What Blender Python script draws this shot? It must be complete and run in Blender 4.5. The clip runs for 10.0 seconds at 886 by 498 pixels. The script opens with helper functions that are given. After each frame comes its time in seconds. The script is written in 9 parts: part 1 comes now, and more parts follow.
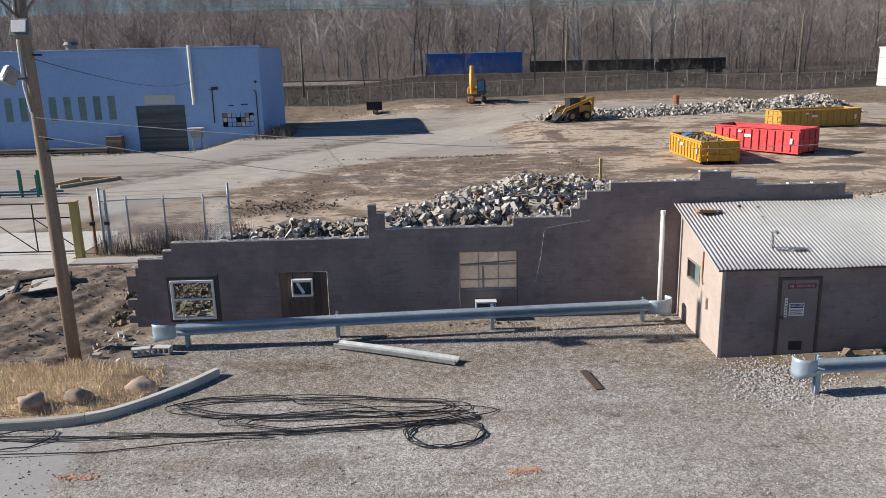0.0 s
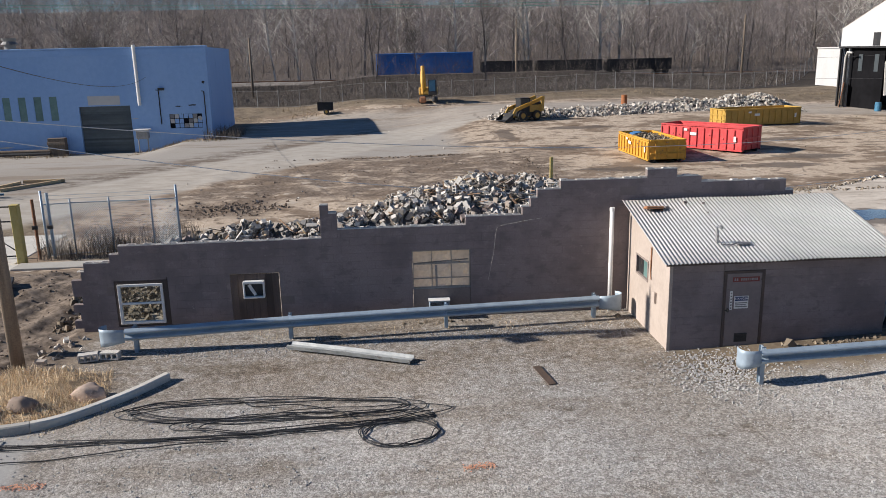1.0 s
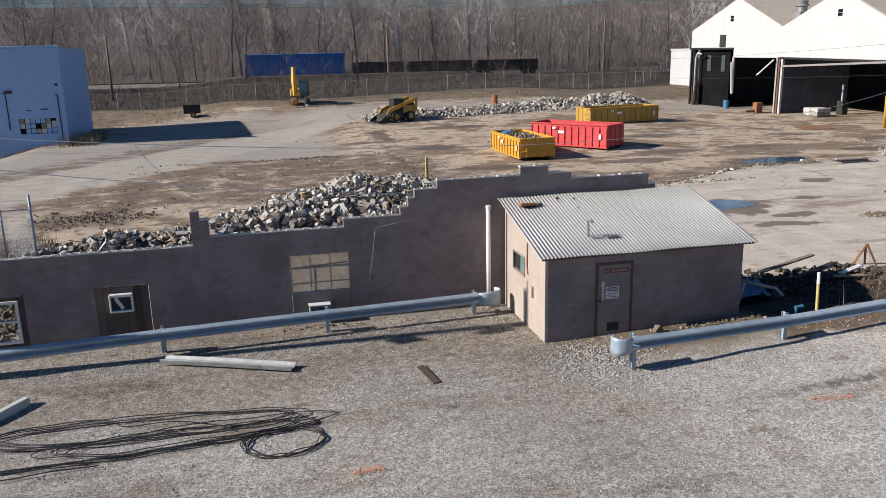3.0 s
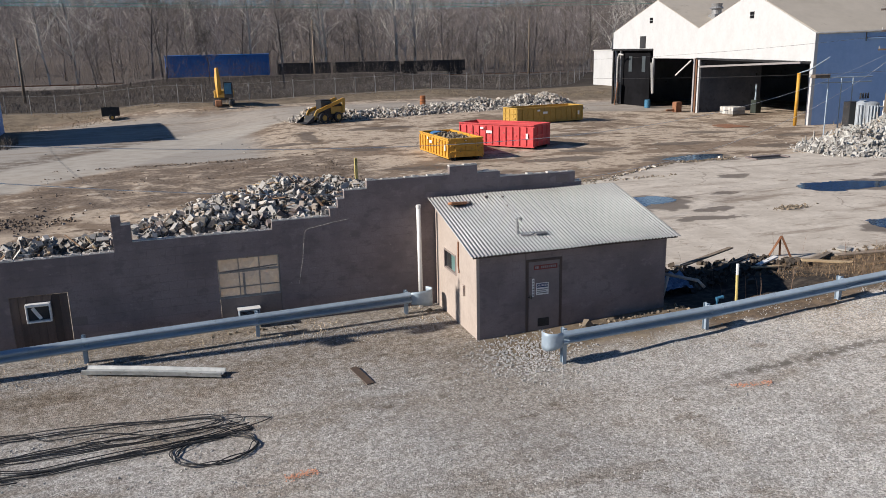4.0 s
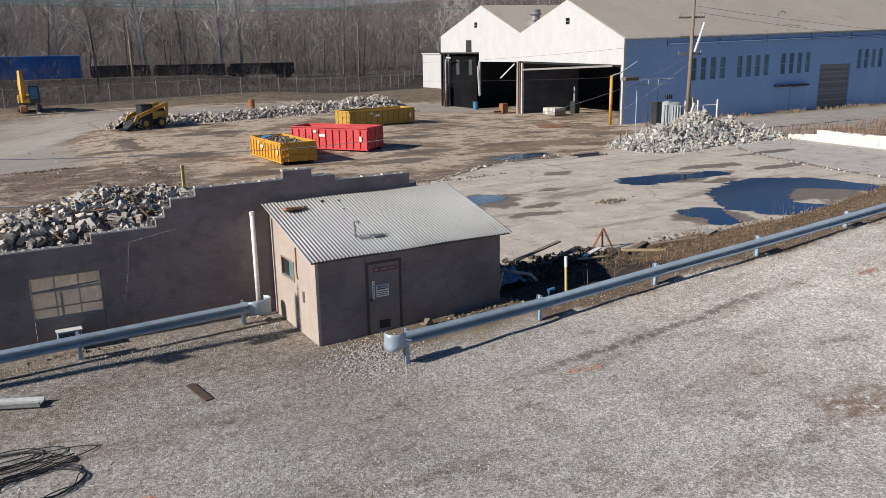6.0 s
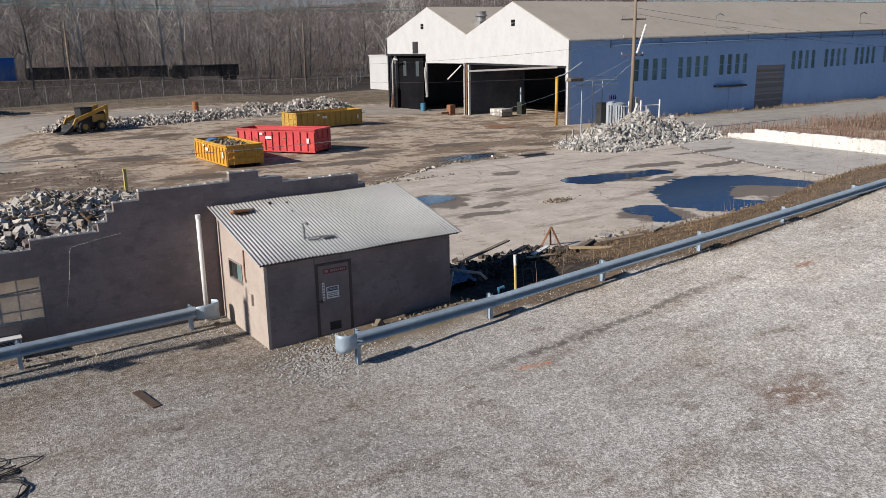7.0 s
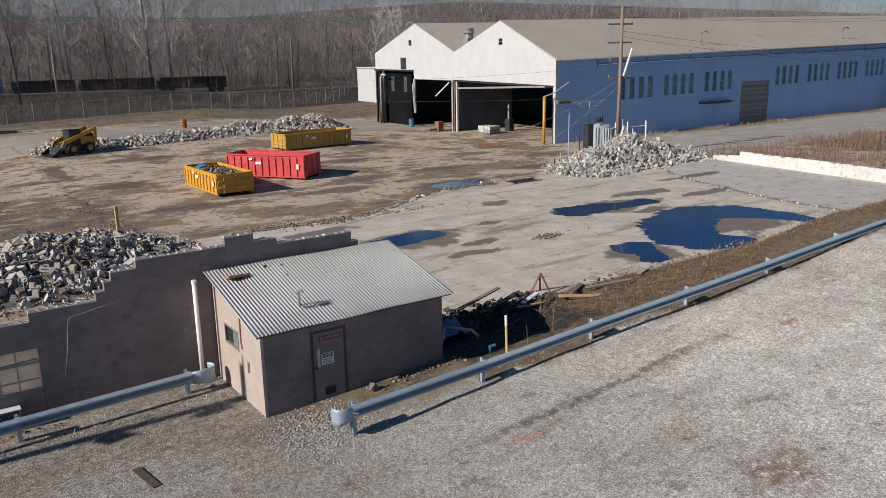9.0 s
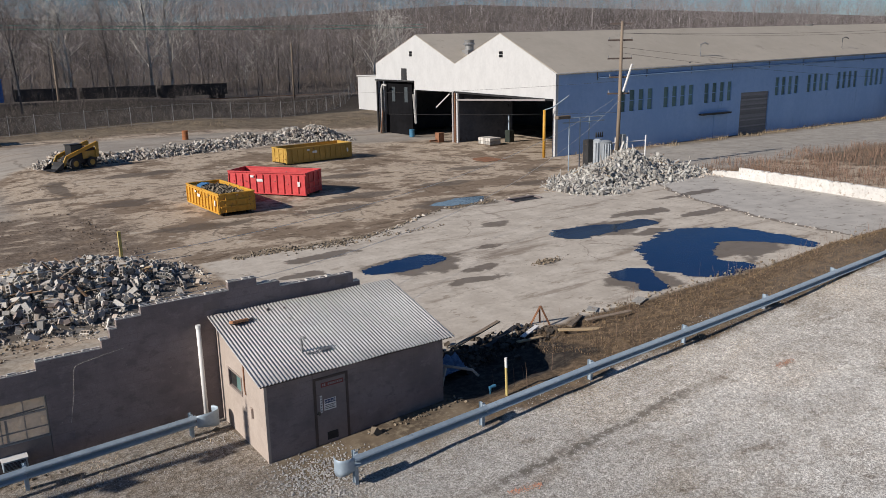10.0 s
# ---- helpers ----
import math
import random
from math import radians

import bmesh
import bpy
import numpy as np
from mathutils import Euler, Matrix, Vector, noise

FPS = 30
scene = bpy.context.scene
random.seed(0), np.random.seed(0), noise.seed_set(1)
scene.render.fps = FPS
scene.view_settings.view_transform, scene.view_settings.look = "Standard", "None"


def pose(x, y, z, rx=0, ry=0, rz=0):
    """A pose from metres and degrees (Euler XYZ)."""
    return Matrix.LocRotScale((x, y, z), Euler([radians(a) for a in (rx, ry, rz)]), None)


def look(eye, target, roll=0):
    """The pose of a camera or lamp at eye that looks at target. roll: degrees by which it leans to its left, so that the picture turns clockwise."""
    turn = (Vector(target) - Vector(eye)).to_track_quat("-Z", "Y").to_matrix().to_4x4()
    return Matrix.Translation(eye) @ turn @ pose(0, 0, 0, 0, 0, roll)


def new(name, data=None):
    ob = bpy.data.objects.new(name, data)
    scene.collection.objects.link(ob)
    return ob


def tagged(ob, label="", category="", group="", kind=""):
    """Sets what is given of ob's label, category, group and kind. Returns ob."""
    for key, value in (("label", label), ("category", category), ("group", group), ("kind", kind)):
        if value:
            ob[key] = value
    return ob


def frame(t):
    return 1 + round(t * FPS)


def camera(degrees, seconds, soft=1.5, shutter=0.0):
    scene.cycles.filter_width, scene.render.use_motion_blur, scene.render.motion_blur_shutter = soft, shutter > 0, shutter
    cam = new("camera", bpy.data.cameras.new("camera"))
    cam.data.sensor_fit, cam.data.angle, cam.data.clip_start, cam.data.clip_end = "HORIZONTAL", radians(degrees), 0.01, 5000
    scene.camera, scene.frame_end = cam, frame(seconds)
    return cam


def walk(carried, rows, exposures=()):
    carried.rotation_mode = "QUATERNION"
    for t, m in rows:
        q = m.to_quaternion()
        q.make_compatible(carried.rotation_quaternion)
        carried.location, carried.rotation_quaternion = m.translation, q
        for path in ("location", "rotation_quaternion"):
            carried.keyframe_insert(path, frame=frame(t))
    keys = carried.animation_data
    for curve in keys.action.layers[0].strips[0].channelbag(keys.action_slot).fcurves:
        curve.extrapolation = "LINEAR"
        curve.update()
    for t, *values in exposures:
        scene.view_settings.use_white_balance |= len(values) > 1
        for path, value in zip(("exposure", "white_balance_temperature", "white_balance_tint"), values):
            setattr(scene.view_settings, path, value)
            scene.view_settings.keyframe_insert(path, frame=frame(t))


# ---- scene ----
cam = camera(59.3, 10.0, soft=0.65)
# seconds, x, y, z, yaw, pitch, roll to the right
ROWS = [
    (0.0, 0.006, -0.139, 7.676, -0.33, -13.93, 1.37),
    (0.5, 0.019, -0.167, 7.663, -1.57, -13.94, 1.34),
    (1.0, 0.026, -0.201, 7.653, -3.84, -13.99, 1.33),
    (1.5, 0.014, -0.193, 7.650, -6.32, -14.04, 1.33),
    (2.0, 0.018, -0.139, 7.648, -8.53, -14.07, 1.33),
    (2.5, 0.023, -0.120, 7.655, -10.73, -14.10, 1.30),
    (4.0, 0.020, -0.137, 7.606, -18.24, -14.16, 1.26),
    (4.5, 0.043, -0.131, 7.611, -21.33, -14.19, 1.17),
    (5.0, 0.072, -0.105, 7.621, -24.55, -14.22, 1.10),
    (5.5, 0.064, -0.084, 7.615, -27.75, -14.20, 1.02),
    (7.0, 0.016, -0.160, 7.564, -34.22, -14.12, 0.99),
    (7.5, -0.006, -0.123, 7.578, -35.18, -14.08, 1.02),
    (8.0, -0.026, -0.124, 8.024, -35.16, -14.07, 1.02),
    (8.5, -0.056, -0.104, 8.668, -35.16, -14.05, 1.02),
    (9.0, -0.059, -0.088, 9.440, -35.15, -14.04, 1.02),
    (9.5, -0.075, -0.077, 10.191, -35.15, -14.04, 1.02),
    (10.0, -0.040, -0.076, 10.807, -35.13, -14.03, 1.01),
]
walk(cam, [(t, pose(x, y, z, 90 + p, 0, yaw) @ pose(0, 0, 0, 0, 0, -roll)) for t, x, y, z, yaw, p, roll in ROWS],
     exposures=[(0.0, 0.43), (2.5, 0.33), (5.0, 0.19), (7.5, 0.05), (10.0, -0.05)])

# ---- light ----
SUN_ELEVATION = 27.8
SUN_FROM = Vector((-1.0, 0.01, 0.0)).normalized()
world = bpy.data.worlds.new("sky")
scene.world = world
world.use_nodes = True
sky = world.node_tree.nodes.new("ShaderNodeTexSky")
sky.sky_type, sky.sun_disc = "NISHITA", False
sky.sun_elevation = radians(SUN_ELEVATION)
sky.sun_rotation = math.atan2(SUN_FROM.x, SUN_FROM.y)
sky.air_density, sky.dust_density, sky.ozone_density = 1.0, 0.0, 8.0
back = world.node_tree.nodes["Background"]
back.inputs["Strength"].default_value = 0.058
world.node_tree.links.new(sky.outputs["Color"], back.inputs["Color"])
sun = new("sun", bpy.data.lights.new("sun", "SUN"))
sun.data.energy, sun.data.angle, sun.data.color = 5.2, radians(0.53), (1.0, 0.93, 0.85)
to_sun = SUN_FROM * math.cos(radians(SUN_ELEVATION)) + Vector((0, 0, math.sin(radians(SUN_ELEVATION))))
sun.matrix_world = look(to_sun * 100, (0, 0, 0))


# ---- materials ----
class Nodes:
    """Short names for building a material."""

    def __init__(self, name):
        self.mat = bpy.data.materials.new(name)
        self.mat.use_nodes = True
        self.tree = self.mat.node_tree
        self.bsdf = self.tree.nodes["Principled BSDF"]

    def node(self, kind, **inputs):
        n = self.tree.nodes.new("ShaderNode" + kind)
        for key, value in inputs.items():
            self.put(n.inputs[key.replace("_", " ")], value)
        return n

    def put(self, socket, value):
        if isinstance(value, bpy.types.NodeSocket):
            self.tree.links.new(value, socket)
        elif isinstance(value, tuple) and len(value) == 3 and socket.type == "RGBA":
            socket.default_value = (*value, 1)
        else:
            socket.default_value = value

    def math(self, op, a, b=0.0, clamp=False):
        n = self.node("Math")
        n.operation, n.use_clamp = op, clamp
        self.put(n.inputs[0], a)
        self.put(n.inputs[1], b)
        return n.outputs[0]

    def span(self, v, a, b, to0=0.0, to1=1.0):
        n = self.node("MapRange")
        n.interpolation_type = "SMOOTHSTEP"
        for k, val in zip(("Value", "From Min", "From Max", "To Min", "To Max"), (v, a, b, to0, to1)):
            self.put(n.inputs[k], val)
        return n.outputs[0]

    def mix(self, fac, a, b, blend="MIX"):
        n = self.node("Mix")
        n.data_type, n.blend_type = "RGBA", blend
        self.put(n.inputs[0], fac)
        self.put(n.inputs[6], a)
        self.put(n.inputs[7], b)
        return n.outputs[2]

    def noise(self, vec, scale, detail=4.0, rough=0.55):
        n = self.node("TexNoise", Scale=scale, Detail=detail, Roughness=rough)
        self.put(n.inputs["Vector"], vec)
        return n.outputs["Fac"]

    def cells(self, vec, scale, out="Distance", feature="F1", random=1.0):
        n = self.node("TexVoronoi", Scale=scale, Randomness=random)
        n.feature = feature
        self.put(n.inputs["Vector"], vec)
        return n.outputs[out]

    def place(self):
        """Where the point is, in the thing's own metres, shifted from thing to thing."""
        shift = self.math("MULTIPLY", self.node("ObjectInfo").outputs["Random"], 37.0)
        n = self.node("VectorMath")
        n.operation = "ADD"
        self.put(n.inputs[0], self.node("TexCoord").outputs["Object"])
        self.put(n.inputs[1], shift)
        return n.outputs[0]

    def stretch(self, vec, x, y, z):
        n = self.node("VectorMath")
        n.operation = "MULTIPLY"
        self.put(n.inputs[0], vec)
        n.inputs[1].default_value = (x, y, z)
        return n.outputs[0]

    def bump(self, height, strength, distance=0.02, normal=None):
        n = self.node("Bump", Strength=strength, Distance=distance)
        self.put(n.inputs["Height"], height)
        if normal:
            self.put(n.inputs["Normal"], normal)
        return n.outputs["Normal"]

    def done(self, color, rough=0.8, metal=0.0, normal=None, spec=None):
        self.put(self.bsdf.inputs["Base Color"], color)
        self.put(self.bsdf.inputs["Roughness"], rough)
        self.put(self.bsdf.inputs["Metallic"], metal)
        if spec is not None:
            self.put(self.bsdf.inputs["Specular IOR Level"], spec)
        if normal:
            self.put(self.bsdf.inputs["Normal"], normal)
        return self.mat


def surface(name, base, second, wear=None, grain=18.0, patch=0.9, rough=0.8, metal=0.0, bump=0.35, wear_from=0.6, vary=0.25, streak=None):
    """A worn surface: grain and patches between two colours, wear of a third where the patches peak, each piece a little different."""
    n = Nodes(name)
    at = n.place()
    if streak:
        at_streak = n.stretch(at, *streak)
    else:
        at_streak = at
    fine = n.noise(at, grain, 5.0, 0.65)
    large = n.noise(at_streak, patch, 4.0)
    color = n.mix(n.span(n.math("ADD", n.math("MULTIPLY", fine, 0.5), n.math("MULTIPLY", large, 0.5)), 0.36, 0.64), base, second)
    if wear:
        worn = n.noise(at_streak, patch * 2.7, 6.0, 0.7)
        color = n.mix(n.span(worn, wear_from, wear_from + 0.09), color, wear)
    tone = n.span(n.node("ObjectInfo").outputs["Random"], 0.0, 1.0, 1.0 - vary, 1.0 + vary)
    color = n.mix(1.0, color, n.node("CombineColor", Red=tone, Green=tone, Blue=tone).outputs[0], "MULTIPLY")
    return n.done(color, n.span(fine, 0.3, 0.7, max(rough - 0.12, 0.03), min(rough + 0.1, 1.0)), metal, n.bump(fine, bump, 0.01))


def island_surface(name, dark, light, rough=0.9, third=None, share=0.15):
    """For heaps in one mesh: every loose piece has its own tone, a share of them a third colour."""
    n = Nodes(name)
    geo = n.node("NewGeometry")
    r = geo.outputs["Random Per Island"]
    at = n.node("TexCoord").outputs["Object"]
    fine = n.noise(at, 9.0, 5.0, 0.7)
    tone = n.math("FRACT", n.math("MULTIPLY", r, 7.0)) if third else r
    color = n.mix(n.math("ADD", n.math("MULTIPLY", tone, 0.75), n.math("MULTIPLY", fine, 0.3)), dark, light)
    if third:
        color = n.mix(n.span(r, 1.0 - share, 1.0 - share + 0.01), color, n.mix(fine, third, light))
    return n.done(color, rough, 0.0, n.bump(fine, 0.5, 0.02))


def ground_material():
    n = Nodes("ground")
    at = n.node("TexCoord").outputs["Object"]
    warp_node = n.node("TexNoise", Scale=0.35, Detail=5.0, Roughness=0.6)
    n.put(warp_node.inputs["Vector"], at)
    shift = n.node("VectorMath")
    shift.operation = "MULTIPLY_ADD"
    n.put(shift.inputs[0], warp_node.outputs["Color"])
    shift.inputs[1].default_value = (2.4, 2.4, 0)
    shift.inputs[2].default_value = (-1.2, -1.2, 0)
    moved = n.node("VectorMath")
    moved.operation = "ADD"
    n.put(moved.inputs[0], at)
    n.put(moved.inputs[1], shift.outputs[0])
    warped = n.node("SeparateXYZ", Vector=moved.outputs[0])
    X, Y = warped.outputs[0], warped.outputs[1]
    plain = n.node("SeparateXYZ", Vector=at)
    PX, PY = plain.outputs[0], plain.outputs[1]

    def box(x, y, x0, x1, y0, y1, s):
        m = n.math("MULTIPLY", n.span(x, x0 - s, x0 + s), n.span(x, x1 - s, x1 + s, 1.0, 0.0))
        return n.math("MULTIPLY", m, n.math("MULTIPLY", n.span(y, y0 - s, y0 + s), n.span(y, y1 - s, y1 + s, 1.0, 0.0)))

    n1 = n.noise(at, 0.11, 5.0, 0.6)
    n2 = n.noise(at, 0.6, 6.0, 0.62)
    n3 = n.noise(at, 4.0, 6.0, 0.7)
    n4 = n.noise(at, 26.0, 4.0, 0.7)
    # dry earth and dead grass, the base of everything
    earth = n.mix(n.span(n2, 0.35, 0.65), (0.105, 0.079, 0.056), (0.21, 0.163, 0.113))
    earth = n.mix(n.span(n3, 0.45, 0.7), earth, (0.28, 0.23, 0.16))
    # crushed stone
    stone = n.cells(at, 31.0, "Color")
    stone_tone = n.node("SeparateColor", Color=stone).outputs[0]
    gap = n.cells(at, 31.0, "Distance")
    gravel = n.mix(n.span(stone_tone, 0.05, 0.95), (0.335, 0.322, 0.305), (0.545, 0.526, 0.5))
    gravel = n.mix(n.span(gap, 0.45, 0.9, 0.0, 0.8), gravel, (0.235, 0.226, 0.216))
    flake = n.node("SeparateColor", Color=n.cells(at, 24.0, "Color")).outputs[1]
    gravel = n.mix(n.span(flake, 0.93, 0.96, 0.0, 0.55), gravel, (0.74, 0.73, 0.71))
    gravel = n.mix(n.span(flake, 0.09, 0.05, 0.0, 0.6), gravel, (0.15, 0.14, 0.13))
    gravel = n.mix(n.span(n2, 0.5, 0.68, 0.0, 0.75), gravel, (0.75, 0.705, 0.65), "MULTIPLY")
    coarse = n.node("SeparateColor", Color=n.cells(at, 18.0, "Color")).outputs[2]
    gravel = n.mix(n.span(coarse, 0.72, 0.82, 0.0, 0.5), gravel, (0.22, 0.209, 0.196))
    gravel = n.mix(n.span(coarse, 0.2, 0.1, 0.0, 0.35), gravel, (0.68, 0.665, 0.64))
    drift = n.noise(n.stretch(at, 0.3, 1.0, 1.0), 0.5, 6.0, 0.65)
    gravel = n.mix(n.span(drift, 0.53, 0.64, 0.0, 0.75), gravel, (0.7, 0.655, 0.6), "MULTIPLY")
    smear = n.noise(n.stretch(at, 0.7, 1.2, 1.0), 1.1, 7.0, 0.7)
    gravel = n.mix(n.span(smear, 0.58, 0.66, 0.0, 0.7), gravel, (0.5, 0.45, 0.4), "MULTIPLY")
    gravel = n.mix(n.span(n3, 0.42, 0.62, 0.0, 0.5), gravel, (0.66, 0.62, 0.58), "MULTIPLY")
    # a dark damp furrow before the rail, and wheel tracks beside it
    along_line = n.math("ADD", n.math("ADD", PY, n.math("MULTIPLY", PX, 0.02)), n.math("MULTIPLY", n2, 0.6))
    wet_line = n.math("MULTIPLY", n.span(along_line, 13.92, 14.1), n.span(along_line, 14.2, 14.42, 1.0, 0.0))
    wet_line = n.math("MULTIPLY", n.math("MULTIPLY", wet_line, n.span(n3, 0.36, 0.55, 0.1, 0.9)), n.math("MULTIPLY", n.span(PX, 9.5, 12.0), n.span(PX, 17.0, 21.0, 1.0, 0.0)))
    gravel = n.mix(wet_line, gravel, (0.12, 0.108, 0.096))
    for lane_y, wide in ((12.4, 0.5), (10.7, 0.55), (8.3, 0.6)):
        lane_d = n.math("ABSOLUTE", n.math("SUBTRACT", along_line, lane_y))
        gravel = n.mix(n.math("MULTIPLY", n.span(lane_d, 0.0, wide, 1.0, 0.0), n.span(n1, 0.35, 0.6, 0.15, 0.55)), gravel, (0.82, 0.8, 0.78), "MULTIPLY")
    gravel = n.mix(n.math("MULTIPLY", n.span(PY, 8.0, 17.0), n.span(n.noise(at, 0.22, 4.0), 0.38, 0.62, 0.15, 0.85)), gravel, (0.75, 0.69, 0.62), "MULTIPLY")
    gravel = n.mix(n.math("MULTIPLY", n.span(PY, 15.5, 18.5), n.span(n3, 0.35, 0.62, 0.3, 0.9)), gravel, (0.68, 0.625, 0.565), "MULTIPLY")
    gravel = n.mix(n.math("MULTIPLY", n.span(PX, 6.0, 22.0), n.span(n2, 0.3, 0.6, 1.0, 0.6)), gravel, (1.62, 1.6, 1.56), "MULTIPLY")
    gravel = n.mix(n.span(n1, 0.42, 0.62, 0.0, 0.6), gravel, (1.25, 1.24, 1.23), "MULTIPLY")
    # old concrete floor
    slab = n.mix(n.span(n2, 0.3, 0.7), (0.49, 0.432, 0.365), (0.64, 0.575, 0.495))
    slab = n.mix(n.span(n3, 0.42, 0.75, 0.0, 0.45), slab, (0.36, 0.305, 0.245))
    slab = n.mix(n.span(n4, 0.55, 0.75, 0.0, 0.3), slab, (0.3, 0.26, 0.21))
    drag = n.noise(n.stretch(at, 0.16, 0.8, 1.0), 0.55, 7.0, 0.68)
    slab = n.mix(n.span(drag, 0.53, 0.66, 0.0, 0.7), slab, (0.2, 0.15, 0.11))
    scuff = n.noise(n.stretch(at, 0.6, 1.0, 1.0), 1.5, 7.0, 0.68)
    slab = n.mix(n.span(scuff, 0.56, 0.66, 0.0, 0.5), slab, (0.24, 0.19, 0.14))
    # yard: worn paving under dragged mud
    yard = n.mix(n.span(n3, 0.35, 0.7), (0.42, 0.335, 0.25), (0.56, 0.46, 0.36))
    mud_streak = n.noise(n.stretch(at, 0.45, 0.6, 1.0), 0.4, 8.0, 0.64)
    yard = n.mix(n.span(n.math("ADD", n.math("MULTIPLY", mud_streak, 0.7), n.math("MULTIPLY", n1, 0.3)), 0.49, 0.535, 0.0, 0.78), yard, (0.17, 0.118, 0.078))
    yard = n.mix(n.span(scuff, 0.55, 0.62, 0.0, 0.65), yard, (0.12, 0.084, 0.057))
    film = n.noise(n.stretch(at, 0.5, 0.85, 1.0), 1.25, 7.0, 0.66)
    yard = n.mix(n.span(film, 0.56, 0.6, 0.0, 0.6), yard, (0.085, 0.056, 0.036))
    yard = n.mix(n.span(film, 0.4, 0.36, 0.0, 0.6), yard, (0.56, 0.5, 0.42))
    slab = n.mix(n.span(film, 0.41, 0.37, 0.0, 0.45), slab, (0.68, 0.63, 0.56))
    slab = n.mix(n.span(film, 0.61, 0.65, 0.0, 0.5), slab, (0.23, 0.18, 0.13))
    crack = n.cells(moved.outputs[0], 0.16, "Distance", "DISTANCE_TO_EDGE")
    yard = n.mix(n.math("MULTIPLY", n.span(crack, 0.004, 0.014, 0.6, 0.0), n.span(n2, 0.45, 0.55)), yard, (0.1, 0.075, 0.055))
    slab = n.mix(n.math("MULTIPLY", n.span(crack, 0.002, 0.009, 0.5, 0.0), n.span(n1, 0.5, 0.58)), slab, (0.16, 0.12, 0.09))
    mud = n.mix(n.span(n3, 0.35, 0.65), (0.085, 0.063, 0.047), (0.22, 0.168, 0.128))
    road = n.mix(n.span(n4, 0.3, 0.7), (0.3, 0.275, 0.245), (0.38, 0.35, 0.312))
    road = n.mix(n.span(drag, 0.5, 0.64, 0.0, 0.65), road, (0.2, 0.15, 0.11))
    leaf = n.mix(n.span(n3, 0.35, 0.65), (0.075, 0.063, 0.056), (0.17, 0.14, 0.122))
    litter = n.mix(n.span(n3, 0.4, 0.7), (0.028, 0.022, 0.018), (0.09, 0.072, 0.056))

    color = earth
    yard_mask = box(X, Y, -16.0, 75.0, 23.0, 104.0, 1.0)
    color = n.mix(yard_mask, color, yard)
    color = n.mix(box(X, Y, -60.0, 6.0, 60.0, 80.0, 2.0), color, road)
    # the track that runs from the gate past the blue building
    along = n.math("ADD", n.math("MULTIPLY", X, 0.85), n.math("MULTIPLY", Y, -0.53))
    field = box(X, Y, -45.0, 12.0, 33.0, 86.0, 2.0)
    color = n.mix(n.math("MULTIPLY", n.math("MULTIPLY", n.span(along, -66.0, -63.0), n.span(along, -44.0, -42.0, 1.0, 0.0)), n.math("MULTIPLY", field, 0.8)), color, road)
    verge = n.math("MULTIPLY", n.span(along, -49.0, -46.0), n.span(along, -44.4, -43.4, 1.0, 0.0))
    verge = n.math("MULTIPLY", n.math("MULTIPLY", verge, n.span(film, 0.42, 0.56, 0.0, 0.8)), n.span(PY, 47.0, 52.0))
    color = n.mix(n.math("MULTIPLY", verge, field), color, (0.13, 0.1, 0.075))
    track = n.math("MULTIPLY", n.math("MULTIPLY", n.span(along, -44.2, -43.2), n.span(along, -36.6, -35.2, 1.0, 0.0)), field)
    pale = n.mix(n.span(film, 0.35, 0.65), (0.45, 0.415, 0.365), (0.36, 0.325, 0.28))
    color = n.mix(n.math("MULTIPLY", track, 0.9), color, pale)
    lane = box(X, Y, -14.0, 60.0, 84.0, 101.0, 2.5)
    color = n.mix(n.math("MULTIPLY", lane, 0.75), color, road)
    mud_mask = n.math("MULTIPLY", n.math("MULTIPLY", box(X, Y, -13.0, 12.0, 43.5, 60.6, 1.5), n.span(along, -36.0, -34.0)), n.span(n.math("ADD", n.math("MULTIPLY", film, 0.5), n.math("MULTIPLY", n2, 0.5)), 0.4, 0.52, 0.1, 1.0))
    color = n.mix(n.math("MULTIPLY", mud_mask, 0.85), color, mud)
    backyard = n.mix(n.span(n3, 0.35, 0.65), (0.33, 0.28, 0.22), (0.48, 0.42, 0.345))
    color = n.mix(n.math("MULTIPLY", box(X, Y, -9.0, 12.5, 22.3, 36.0, 1.0), n.span(n2, 0.62, 0.45, 0.1, 0.85)), color, backyard)
    color = n.mix(n.math("MULTIPLY", box(X, Y, -11.0, -6.2, 38.6, 43.0, 1.2), n.span(n3, 0.35, 0.5)), color, mud)
    joint = n.math("MAXIMUM", box(X, Y, 9.8, 10.15, 46.0, 90.0, 0.12), box(X, Y, -6.0, 10.0, 60.2, 60.7, 0.15))
    edge_y = n.math("SUBTRACT", PY, n.math("ADD", n.span(PX, 22.0, 33.0, 41.0, 45.2), n.math("MULTIPLY", n3, 0.8)))
    joint = n.math("MAXIMUM", joint, n.math("MULTIPLY", n.math("MULTIPLY", n.span(edge_y, -0.75, -0.5), n.span(edge_y, -0.2, 0.3, 1.0, 0.0)), n.math("MULTIPLY", n.span(PX, 12.6, 13.6), n.span(PX, 40.0, 42.0, 1.0, 0.0))))
    color = n.mix(n.math("MULTIPLY", joint, n.span(n3, 0.38, 0.62, 0.0, 0.7)), color, (0.1, 0.072, 0.052))
    slab_mask = n.math("MULTIPLY", box(PX, PY, 12.6, 59.0, 21.8, 60.0, 0.25), n.span(edge_y, -0.6, -0.35, 1.0, 0.0))
    color = n.mix(slab_mask, color, slab)
    bend = n.math("SUBTRACT", PY, 22.9)
